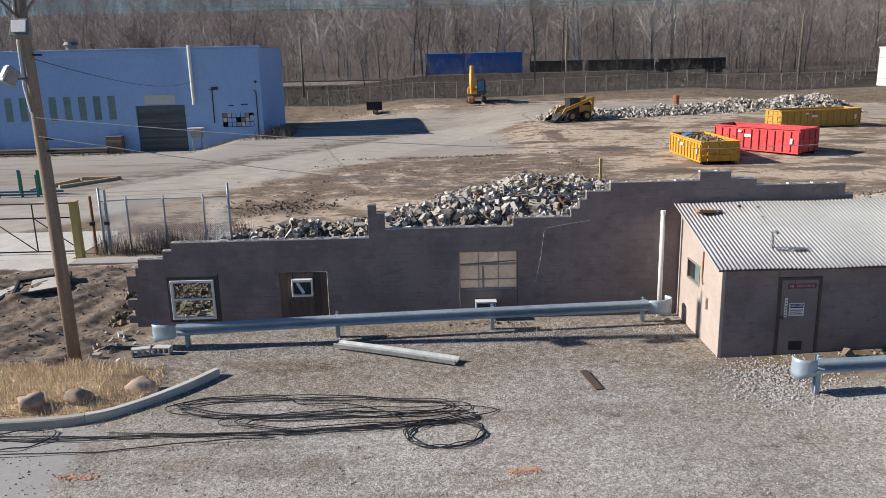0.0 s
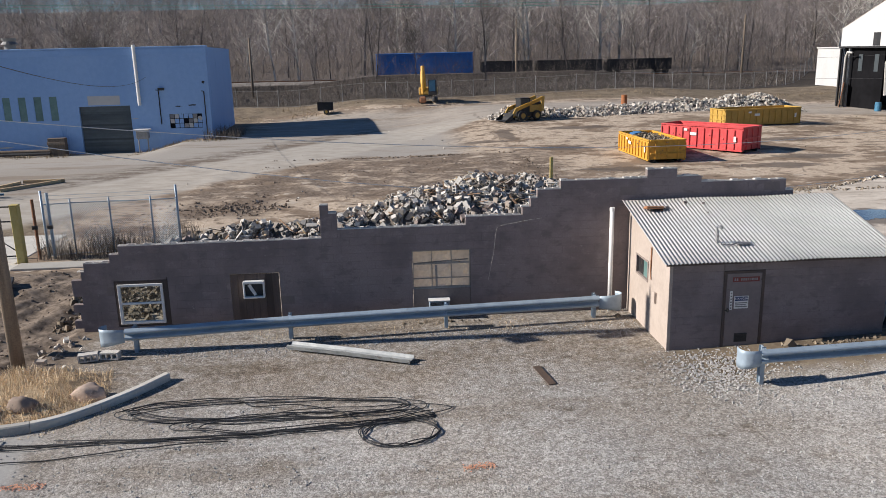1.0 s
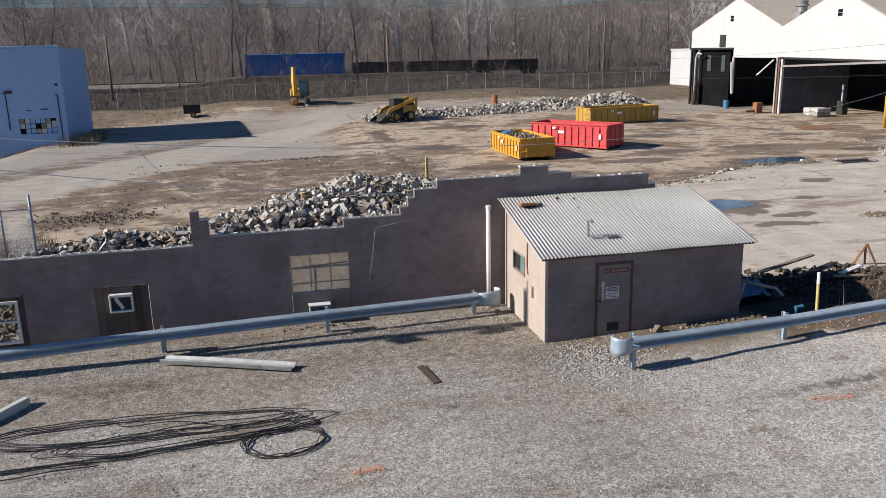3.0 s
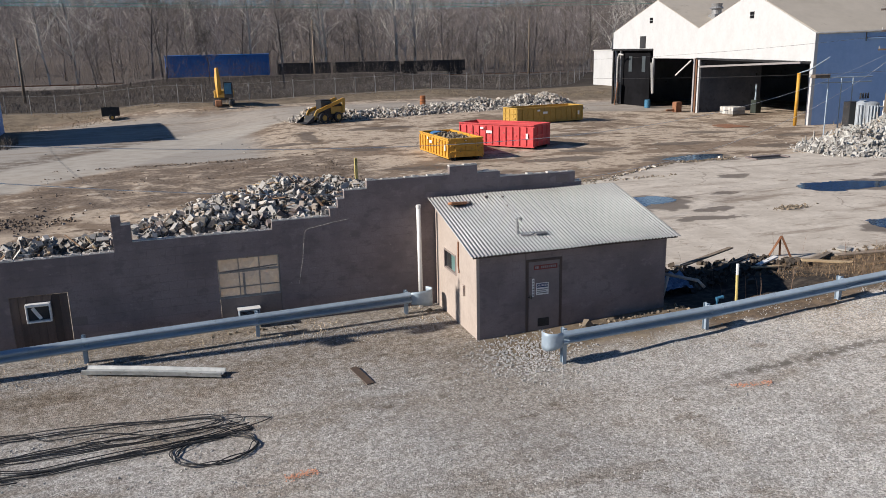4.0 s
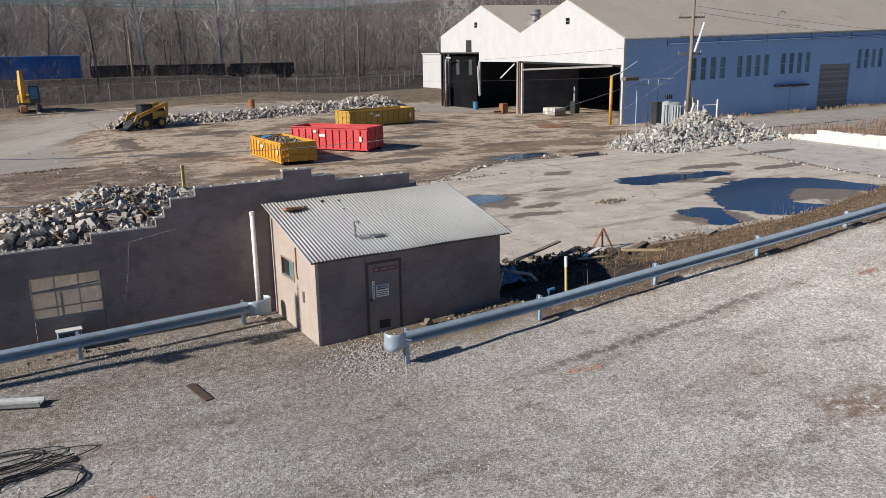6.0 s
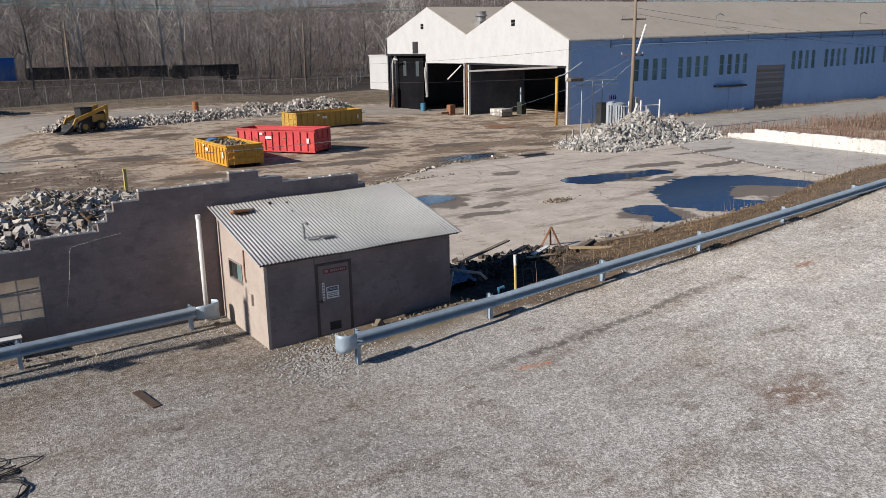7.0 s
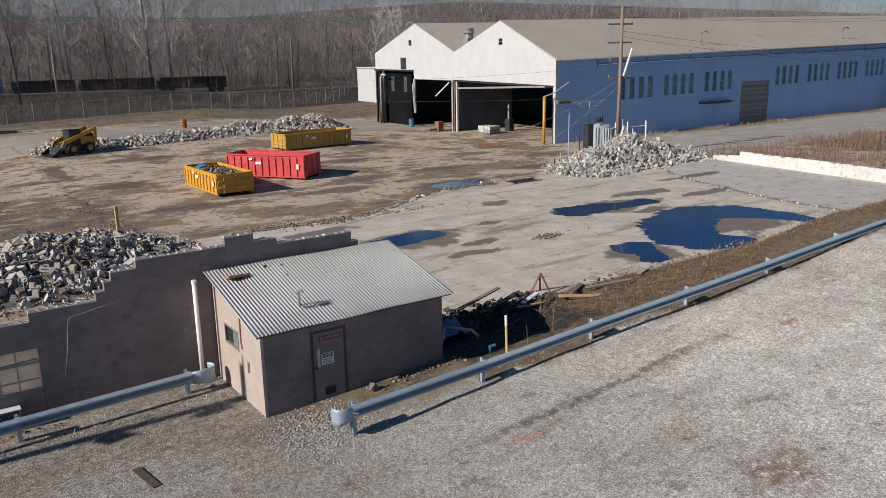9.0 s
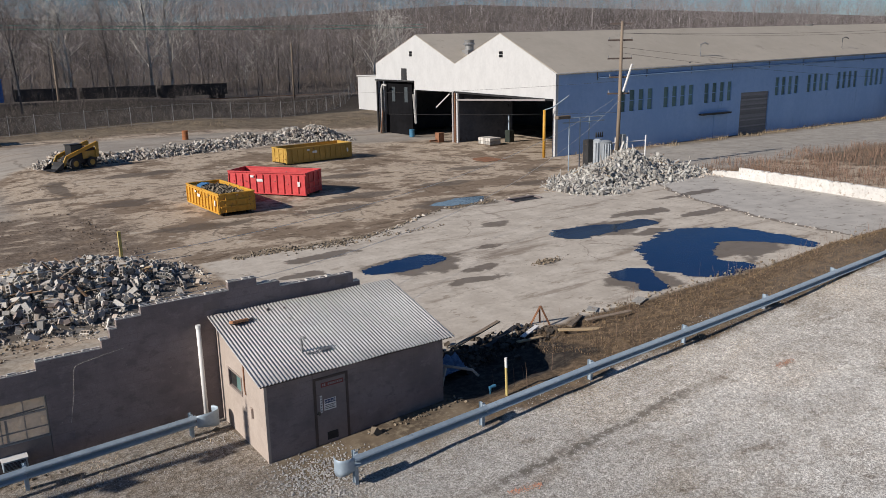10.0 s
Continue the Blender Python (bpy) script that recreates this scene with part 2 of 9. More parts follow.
    step = n.math("SUBTRACT", n.math("SUBTRACT", X, 45.6), n.math("MULTIPLY", n.math("MULTIPLY", bend, bend), 0.0165))
    east = n.mix(n.span(n2, 0.3, 0.7), (0.42, 0.395, 0.365), (0.53, 0.5, 0.46))
    east = n.mix(n.span(scuff, 0.55, 0.64, 0.0, 0.6), east, (0.15, 0.125, 0.1))
    east_mask = n.math("MULTIPLY", box(PX, PY, 44.0, 60.0, 21.8, 46.0, 0.3), n.span(step, -0.1, 0.15))
    color = n.mix(n.math("MULTIPLY", east_mask, 0.9), color, east)
    color = n.mix(n.math("MULTIPLY", n.math("MULTIPLY", n.span(step, -0.35, -0.05), n.span(step, 0.05, 0.3, 1.0, 0.0)), n.math("MULTIPLY", box(PX, PY, 44.0, 60.0, 21.8, 46.0, 0.3), 0.75)), color, (0.14, 0.11, 0.085))
    lot_east = n.mix(n.span(n2, 0.3, 0.7), (0.33, 0.31, 0.28), (0.44, 0.41, 0.37))
    lot_east = n.mix(n.span(scuff, 0.55, 0.65, 0.0, 0.5), lot_east, (0.2, 0.165, 0.13))
    color = n.mix(n.math("MULTIPLY", box(X, Y, 63.0, 260.0, 44.0, 58.6, 1.2), 0.85), color, lot_east)
    reach = None
    for cx, cy, rx, ry in ((37.5, 31.0, 2.2, 0.8), (36.0, 33.2, 5.0, 2.2), (29.0, 24.2, 2.6, 2.4), (21.9, 33.4, 4.2, 2.7), (24.0, 30.6, 1.6, 0.8), (27.2, 34.2, 1.3, 0.7), (34.0, 46.4, 5.2, 2.8), (22.6, 29.0, 2.2, 0.7),
                           (41.5, 35.0, 3.4, 1.0), (18.5, 38.0, 3.0, 1.0), (45.0, 32.5, 4.0, 0.9), (50.0, 37.5, 5.0, 0.8), (27.5, 29.6, 1.5, 0.7), (38.0, 26.5, 6.4, 4.6), (16.2, 35.4, 1.6, 0.8), (31.5, 38.6, 2.2, 0.8),
                           (16.0, 50.5, 4.5, 1.4), (25.5, 50.0, 5.0, 1.6), (30.5, 53.5, 4.0, 1.5), (38.5, 54.0, 3.6, 1.3), (44.0, 49.5, 3.0, 1.5), (13.8, 61.5, 3.2, 1.7), (33.0, 62.5, 4.5, 1.4), (45.5, 60.0, 3.5, 1.6), (51.0, 55.0, 2.4, 1.3), (28.5, 66.5, 5.0, 1.3), (8.5, 67.0, 3.0, 1.2), (18.0, 73.5, 5.0, 1.5), (42.0, 73.0, 4.0, 1.6), (10.8, 70.5, 0.9, 5.0)):
        scaled = n.node("VectorMath")
        scaled.operation = "MULTIPLY_ADD"
        n.put(scaled.inputs[0], moved.outputs[0])
        scaled.inputs[1].default_value = (1 / rx, 1 / ry, 0)
        scaled.inputs[2].default_value = (-cx / rx, -cy / ry, 0)
        size = n.node("VectorMath")
        size.operation = "LENGTH"
        n.put(size.inputs[0], scaled.outputs[0])
        reach = size.outputs["Value"] if reach is None else n.math("MINIMUM", reach, size.outputs["Value"])
    ragged = n.math("ADD", reach, n.math("ADD", n.math("MULTIPLY", n2, 0.9), n.math("MULTIPLY", film, 0.9)))
    damp = n.span(ragged, 1.5, 1.68, 1.0, 0.0)
    color = n.mix(n.math("MULTIPLY", damp, 0.8), color, n.mix(n3, (0.085, 0.064, 0.048), (0.17, 0.135, 0.1)))
    spill = n.math("MAXIMUM", n.math("MULTIPLY", box(X, Y, 13.9, 15.4, 7.7, 8.6, 0.6), n.span(n3, 0.36, 0.52)), n.math("MULTIPLY", box(X, Y, 16.6, 18.0, 8.9, 9.8, 0.9), n.span(n3, 0.52, 0.64, 0.0, 0.6)))
    lot = box(X, Y, -60.0, 120.0, -80.0, 19.4, 0.7)
    lot2 = box(X, Y, -8.5, 7.5, 10.0, 22.3, 0.6)
    lot_mask = n.math("MAXIMUM", n.math("MULTIPLY", lot, n.span(Y, 16.0, 17.0, 1.0, 0.0)), lot2)
    lot_mask = n.math("MAXIMUM", lot_mask, n.math("MULTIPLY", lot, n.span(X, 6.5, 8.0, 1.0, 0.0)))
    color = n.mix(lot_mask, color, gravel)
    color = n.mix(n.math("MULTIPLY", spill, 0.75), color, (0.17, 0.088, 0.05))
    left_mud = n.math("MULTIPLY", box(X, Y, -40.0, -8.6, 18.6, 29.0, 0.5), 1.0)
    color = n.mix(left_mud, color, n.mix(n.span(n3, 0.35, 0.65), (0.095, 0.073, 0.056), (0.25, 0.197, 0.153)))
    straw = n.mix(n.span(n3, 0.4, 0.65), (0.38, 0.275, 0.165), (0.52, 0.4, 0.26))
    color = n.mix(box(X, Y, -30.0, -7.0, 15.9, 18.6, 0.4), color, straw)
    paved = box(X, Y, -40.0, -7.4, 12.4, 15.5, 0.35)
    color = n.mix(n.math("MULTIPLY", paved, 0.85), color, n.mix(n4, (0.3, 0.3, 0.29), (0.4, 0.39, 0.375)))
    soil = n.mix(n.span(n3, 0.4, 0.65), (0.085, 0.058, 0.036), (0.2, 0.138, 0.085))
    color = n.mix(n.math("MULTIPLY", n.math("MULTIPLY", n.span(n.math("ADD", Y, n.math("MULTIPLY", X, 0.085)), 17.0, 17.5), n.math("MULTIPLY", n.span(X, 12.8, 13.6), n.span(Y, 21.7, 22.3, 1.0, 0.0))), 0.9), color, soil)
    # dark leaf litter; its black also carries the shed's shadow over the ditch
    color = n.mix(box(X, Y, 13.2, 19.2, 17.6, 22.2, 0.35), color, litter)
    trackside = n.math("SUBTRACT", n.math("SUBTRACT", Y, n.math("MULTIPLY", n.math("MAXIMUM", n.math("SUBTRACT", X, 5.0), 0.0), 0.19)), n.math("MULTIPLY", n.math("MAXIMUM", n.math("SUBTRACT", 5.0, X), 0.0), 0.22))
    color = n.mix(n.math("MULTIPLY", n.span(trackside, 107.4, 109.0), n.span(Y, 80.0, 100.0)), color, litter)
    color = n.mix(n.span(Y, 142.0, 146.0), color, leaf)
    rough_mask = n.math("SUBTRACT", 1.0, n.math("ADD", n.math("MULTIPLY", slab_mask, 0.1), n.math("MULTIPLY", damp, 0.35)))
    stone_height = n.math("MULTIPLY", n.math("SUBTRACT", 1.0, gap), n.math("SUBTRACT", lot_mask, n.math("MULTIPLY", paved, lot_mask)))
    normal = n.bump(n.math("ADD", n.math("MULTIPLY", stone_height, 1.0), n.math("MULTIPLY", n3, 0.7)), 0.42, 0.03)
    return n.done(color, rough_mask, 0.0, normal, 0.3)


GROUND = ground_material()
def block_paint():
    """Grey-brown masonry paint carried over the joints, with faded patches, runs and scuffs."""
    n = Nodes("painted_block")
    at = n.node("NewGeometry").outputs["Position"]
    fine = n.noise(at, 26.0, 5.0, 0.7)
    patch_tone = n.noise(at, 0.55, 5.0, 0.6)
    run = n.noise(n.stretch(at, 3.2, 3.2, 0.22), 1.0, 5.0, 0.6)
    color = n.mix(n.span(patch_tone, 0.36, 0.64), (0.2, 0.163, 0.163), (0.295, 0.242, 0.238))
    cloud = n.noise(n.stretch(at, 1.0, 1.0, 1.6), 2.3, 6.0, 0.65)
    color = n.mix(n.span(cloud, 0.54, 0.68, 0.0, 0.6), color, (0.33, 0.277, 0.27))
    color = n.mix(n.span(cloud, 0.46, 0.34, 0.0, 0.6), color, (0.165, 0.134, 0.132))
    color = n.mix(n.span(run, 0.58, 0.7, 0.0, 0.3), color, (0.3, 0.25, 0.24))
    scuff = n.noise(n.stretch(at, 1.0, 1.0, 1.8), 4.5, 6.0, 0.7)
    color = n.mix(n.span(scuff, 0.67, 0.71, 0.0, 0.75), color, (0.42, 0.38, 0.36))
    color = n.mix(n.span(scuff, 0.33, 0.28, 0.0, 0.6), color, (0.11, 0.09, 0.08))
    color = n.mix(n.span(fine, 0.3, 0.7, 0.0, 0.35), color, (0.17, 0.14, 0.13))
    return n.done(color, 0.9, 0.0, n.bump(fine, 0.35, 0.008))


BLOCK_PAINT = block_paint()
BLOCK_RAW = surface("bare_block", (0.38, 0.358, 0.328), (0.57, 0.543, 0.5), (0.27, 0.235, 0.195), 22.0, 2.0, 0.92, vary=0.28)
BLOCK_DARK = surface("painted_block_side", (0.19, 0.155, 0.142), (0.25, 0.205, 0.185), None, 14.0, 0.9, 0.9, vary=0.2)
MORTAR = surface("mortar", (0.175, 0.143, 0.134), (0.22, 0.18, 0.167), None, 30.0, 1.5, 0.95)
TAN_WALL = surface("tan_plaster", (0.39, 0.325, 0.28), (0.47, 0.4, 0.35), (0.29, 0.235, 0.2), 11.0, 1.1, 0.9, vary=0.05, wear_from=0.64)
ROOF_TIN = surface("weathered_tin", (0.325, 0.318, 0.312), (0.4, 0.392, 0.384), (0.28, 0.262, 0.24), 9.0, 0.7, 0.62, 0.1, bump=0.1, wear_from=0.66)
BOARD_BROWN = surface("brown_boards", (0.075, 0.055, 0.048), (0.11, 0.083, 0.072), None, 20.0, 1.2, 0.85, streak=(6, 1, 0.6))
# blue of the reflected sky is mixed into the steel's base colour
GALV = surface("galvanised_steel", (0.3, 0.37, 0.44), (0.38, 0.46, 0.53), (0.25, 0.3, 0.35), 7.0, 1.3, 0.5, 0.15, bump=0.06, vary=0.06)
ZINC_GREY = surface("zinc_grey", (0.3, 0.33, 0.36), (0.4, 0.43, 0.46), (0.22, 0.22, 0.22), 6.0, 1.4, 0.55, 0.15, bump=0.06)
STEEL_GREY = surface("grey_steel", (0.2, 0.2, 0.2), (0.3, 0.3, 0.3), (0.15, 0.1, 0.07), 9.0, 1.5, 0.55, 0.5, bump=0.1)
RUST = surface("rust", (0.17, 0.075, 0.04), (0.27, 0.13, 0.07), (0.09, 0.05, 0.035), 13.0, 2.0, 0.9, 0.1)
WHITE_PAINT = surface("white_paint", (0.74, 0.73, 0.71), (0.82, 0.81, 0.79), (0.6, 0.57, 0.52), 8.0, 1.2, 0.5, wear_from=0.68, vary=0.03)
BLACK_STEEL = surface("black_steel", (0.02, 0.02, 0.022), (0.04, 0.04, 0.042), (0.1, 0.07, 0.05), 9.0, 1.0, 0.6, 0.2)
WOOD_GREY = surface("weathered_wood", (0.16, 0.122, 0.09), (0.26, 0.205, 0.155), (0.13, 0.1, 0.075), 24.0, 1.6, 0.9, streak=(5, 5, 0.35))
WOOD_BROWN = surface("brown_lumber", (0.2, 0.12, 0.07), (0.31, 0.2, 0.12), None, 20.0, 2.0, 0.85, streak=(1, 5, 5))
WOOD_FRESH = surface("raw_lumber", (0.42, 0.3, 0.17), (0.55, 0.42, 0.26), None, 20.0, 2.0, 0.85, streak=(1, 5, 5))
BLUE_WALL = surface("blue_paint", (0.25, 0.415, 0.7), (0.31, 0.48, 0.76), (0.2, 0.35, 0.63), 2.2, 0.16, 0.7, bump=0.08, vary=0.02, streak=(1, 1, 0.25), wear_from=0.62)
HALL_BLUE = surface("hall_blue_paint", (0.3, 0.47, 0.76), (0.37, 0.54, 0.82), (0.25, 0.4, 0.66), 2.2, 0.22, 0.7, bump=0.08, vary=0.02, streak=(1, 1, 0.25), wear_from=0.62)
GABLE_WHITE = surface("white_gable", (0.5, 0.5, 0.497), (0.56, 0.56, 0.556), (0.3, 0.28, 0.26), 3.0, 0.9, 0.6, bump=0.08, vary=0.02, wear_from=0.655, streak=(1, 1, 0.5))
ROOF_BROWN = surface("brown_roofing", (0.4, 0.355, 0.295), (0.46, 0.41, 0.345), (0.34, 0.3, 0.25), 1.2, 0.12, 0.85, bump=0.05, vary=0.02)
ROOF_PALE = surface("pale_roofing", (0.5, 0.49, 0.47), (0.58, 0.57, 0.54), None, 1.0, 0.2, 0.85, vary=0.02)
# near-black stands for unlit interiors and openings; gloss cut so sun barely shows
INTERIOR_SHADE = surface("interior_shade", (0.007, 0.007, 0.008), (0.013, 0.013, 0.015), None, 2.0, 0.3, 0.9)
INTERIOR_SHADE.node_tree.nodes["Principled BSDF"].inputs["Specular IOR Level"].default_value = 0.05
# dark blue lining, darkened further for the shade inside the hall
HALL_INNER = surface("shaded_hall_lining", (0.05, 0.058, 0.078), (0.09, 0.1, 0.125), (0.012, 0.012, 0.014), 3.0, 0.5, 0.9)
DOOR_DARK = surface("dark_shutter", (0.07, 0.085, 0.095), (0.1, 0.12, 0.13), None, 4.0, 0.6, 0.6, 0.2)
DOOR_GREY = surface("grey_door", (0.25, 0.235, 0.23), (0.3, 0.28, 0.275), (0.15, 0.13, 0.12), 9.0, 1.5, 0.7, bump=0.08)
DOOR_BROWN = surface("worn_door", (0.25, 0.205, 0.2), (0.31, 0.258, 0.25), (0.17, 0.135, 0.12), 9.0, 1.5, 0.75, bump=0.08)
PANE_GREEN = surface("green_sheet", (0.1, 0.19, 0.18), (0.15, 0.25, 0.235), (0.08, 0.13, 0.13), 2.0, 0.8, 0.4)
RED_PAINT = surface("red_paint", (0.52, 0.05, 0.055), (0.62, 0.075, 0.075), (0.4, 0.11, 0.09), 4.0, 0.8, 0.5, bump=0.1, wear_from=0.61, vary=0.08)
YELLOW_PAINT = surface("yellow_paint", (0.54, 0.275, 0.03), (0.66, 0.36, 0.05), (0.24, 0.12, 0.05), 5.0, 1.4, 0.55, bump=0.1, wear_from=0.57, vary=0.06)
OCHRE_PAINT = surface("ochre_paint", (0.42, 0.26, 0.05), (0.5, 0.31, 0.07), (0.24, 0.14, 0.06), 4.0, 1.0, 0.55, bump=0.1, wear_from=0.6, vary=0.06)
POST_YELLOW = surface("faded_yellow", (0.58, 0.45, 0.14), (0.66, 0.54, 0.22), (0.4, 0.33, 0.18), 9.0, 2.0, 0.7)
RUBBER = surface("black_rubber", (0.018, 0.018, 0.02), (0.03, 0.03, 0.032), (0.05, 0.047, 0.045), 20.0, 2.0, 0.6, bump=0.1)
CONCRETE = surface("concrete", (0.42, 0.4, 0.36), (0.52, 0.495, 0.45), (0.33, 0.3, 0.26), 16.0, 1.3, 0.92)
WALL_WHITE = surface("whitewashed_concrete", (0.55, 0.53, 0.5), (0.68, 0.66, 0.63), (0.36, 0.3, 0.24), 6.0, 1.4, 0.9, wear_from=0.57, vary=0.08)
BOXCAR_BLUE = surface("boxcar_blue", (0.03, 0.14, 0.42), (0.05, 0.2, 0.54), (0.05, 0.07, 0.15), 2.0, 0.6, 0.6, vary=0.05)
WAGON_BLACK = surface("wagon_black", (0.025, 0.022, 0.022), (0.045, 0.04, 0.038), (0.1, 0.06, 0.045), 2.0, 0.5, 0.7)
BARK = surface("bark", (0.14, 0.115, 0.095), (0.23, 0.195, 0.165), None, 3.0, 0.4, 0.95, vary=0.3)
HEAP = island_surface("broken_block", (0.15, 0.132, 0.115), (0.74, 0.69, 0.62), 0.92, (0.26, 0.165, 0.1), 0.24)
HEAP_CORE = surface("rubble_dust", (0.1, 0.085, 0.072), (0.19, 0.165, 0.142), None, 20.0, 1.2, 0.95)
DEBRIS = island_surface("mixed_debris", (0.05, 0.045, 0.04), (0.34, 0.27, 0.19))


# ---- mesh helpers ----
def mesh_object(name, bm, material, parent=None, smooth=False):
    data = bpy.data.meshes.new(name)
    bm.to_mesh(data)
    bm.free()
    if smooth:
        for p in data.polygons:
            p.use_smooth = True
    for m in (material if isinstance(material, (list, tuple)) else [material]):
        data.materials.append(m)
    ob = new(name, data)
    if parent:
        ob.parent = parent
    return ob


def part(name, bm, material, parent, label="", smooth=False):
    ob = mesh_object(name, bm, material, parent, smooth)
    if label:
        tagged(ob, label)
    return ob


def shared(name, data, parent, m):
    """Another object on the same mesh, at the pose m under its parent."""
    ob = new(name, data)
    ob.parent = parent
    ob.matrix_basis = m
    return ob


def thing(name, label, category, group="", kind="", at=None):
    ob = new(name)
    ob.empty_display_size = 0.2
    if at is not None:
        ob.matrix_basis = at
    return tagged(ob, label, category, group, kind)


def box(bm, x0, x1, y0, y1, z0, z1, bevel=0.0, m=None):
    """A box between the given planes, with bevelled edges."""
    r = bmesh.ops.create_cube(bm, size=1.0)
    verts = r["verts"]
    bmesh.ops.scale(bm, vec=(x1 - x0, y1 - y0, z1 - z0), verts=verts)
    bmesh.ops.translate(bm, vec=((x0 + x1) / 2, (y0 + y1) / 2, (z0 + z1) / 2), verts=verts)
    if bevel:
        edges = list({e for v in verts for e in v.link_edges})
        r = bmesh.ops.bevel(bm, geom=edges, offset=bevel, segments=1, affect="EDGES", profile=0.5)
        verts = list({v for f in r["faces"] for v in f.verts} | {v for v in verts if v.is_valid})
    if m is not None:
        bmesh.ops.transform(bm, matrix=m, verts=[v for v in verts if v.is_valid])
    return verts


def boxes(*sizes, bevel=0.0):
    bm = bmesh.new()
    for s in sizes:
        box(bm, *s, bevel=bevel)
    return bm


def tube(bm, points, radius, sides=8, closed=False, radii=None, caps=True):
    """A round tube along the points."""
    pts = [Vector(p) for p in points]
    rings = []
    count = len(pts)
    for i, p in enumerate(pts):
        a = pts[(i - 1) % count] if closed or i else p
        b = pts[(i + 1) % count] if closed or i < count - 1 else p
        way = (b - a).normalized() if (b - a).length > 1e-6 else Vector((0, 0, 1))
        side = way.cross(Vector((0, 0, 1)))
        if side.length < 0.05:
            side = way.cross(Vector((1, 0, 0)))
        side.normalize()
        up = side.cross(way)
        r = radii[i] if radii else radius
        rings.append([bm.verts.new(p + side * (r * math.cos(k * math.tau / sides)) + up * (r * math.sin(k * math.tau / sides))) for k in range(sides)])
    for i in range(count if closed else count - 1):
        a, b = rings[i], rings[(i + 1) % count]
        for k in range(sides):
            bm.faces.new((a[k], a[(k + 1) % sides], b[(k + 1) % sides], b[k]))
    if caps and not closed:
        bm.faces.new(rings[0][::-1])
        bm.faces.new(rings[-1])
    return bm


def cyl(bm, x, y, z0, z1, r, sides=12, r2=None):
    return tube(bm, [(x, y, z0), (x, y, z1)], r, sides, radii=[r, r if r2 is None else r2])


def beam(bm, a, b, w, h):
    """A squared timber or bar from a to b."""
    a, b = Vector(a), Vector(b)
    way = (b - a).normalized()
    side = way.cross(Vector((0, 0, 1)))
    if side.length < 0.05:
        side = Vector((1, 0, 0))
    side.normalize()
    up = side.cross(way)
    ring = [(-w / 2, -h / 2), (w / 2, -h / 2), (w / 2, h / 2), (-w / 2, h / 2)]
    v0 = [bm.verts.new(a + side * s + up * u) for s, u in ring]
    v1 = [bm.verts.new(b + side * s + up * u) for s, u in ring]
    for k in range(4):
        bm.faces.new((v0[k], v0[(k + 1) % 4], v1[(k + 1) % 4], v1[k]))
    bm.faces.new(v0[::-1])
    bm.faces.new(v1)
    return bm


def sweep(bm, profile, a, b, up=Vector((0, 0, 1)), caps=True):
    """An open or closed profile of (side, height) carried from a to b."""
    a, b = Vector(a), Vector(b)
    side = (b - a).normalized().cross(up).normalized()
    v0 = [bm.verts.new(a + side * s + up * h) for s, h in profile]
    v1 = [bm.verts.new(b + side * s + up * h) for s, h in profile]
    for k in range(len(profile) - 1):
        bm.faces.new((v0[k], v0[k + 1], v1[k + 1], v1[k]))
    return bm


def smooth_step(a, b, v):
    t = np.clip((np.asarray(v, float) - a) / (b - a), 0, 1)
    return t * t * (3 - 2 * t)


def wobble(x, y, scale, seed=0.0):
    """Cheap smooth unevenness from -1 to 1, for arrays."""
    x, y = np.asarray(x, float) * scale + seed, np.asarray(y, float) * scale - seed * 0.7
    return (np.sin(x * 1.7 + np.sin(y * 1.3)) + np.sin(y * 2.1 + 1.3 * np.sin(x * 0.9 + 2)) + np.sin((x + y) * 2.9 + 4)) / 3


# ---- ground ----
def road_height(x):
    x = np.asarray(x, float)
    return 0.065 * np.maximum(x - 7.7, 0) + 0.0022 * np.maximum(x - 12, 0) ** 2 - 0.0022 * np.maximum(x - 30, 0) ** 2


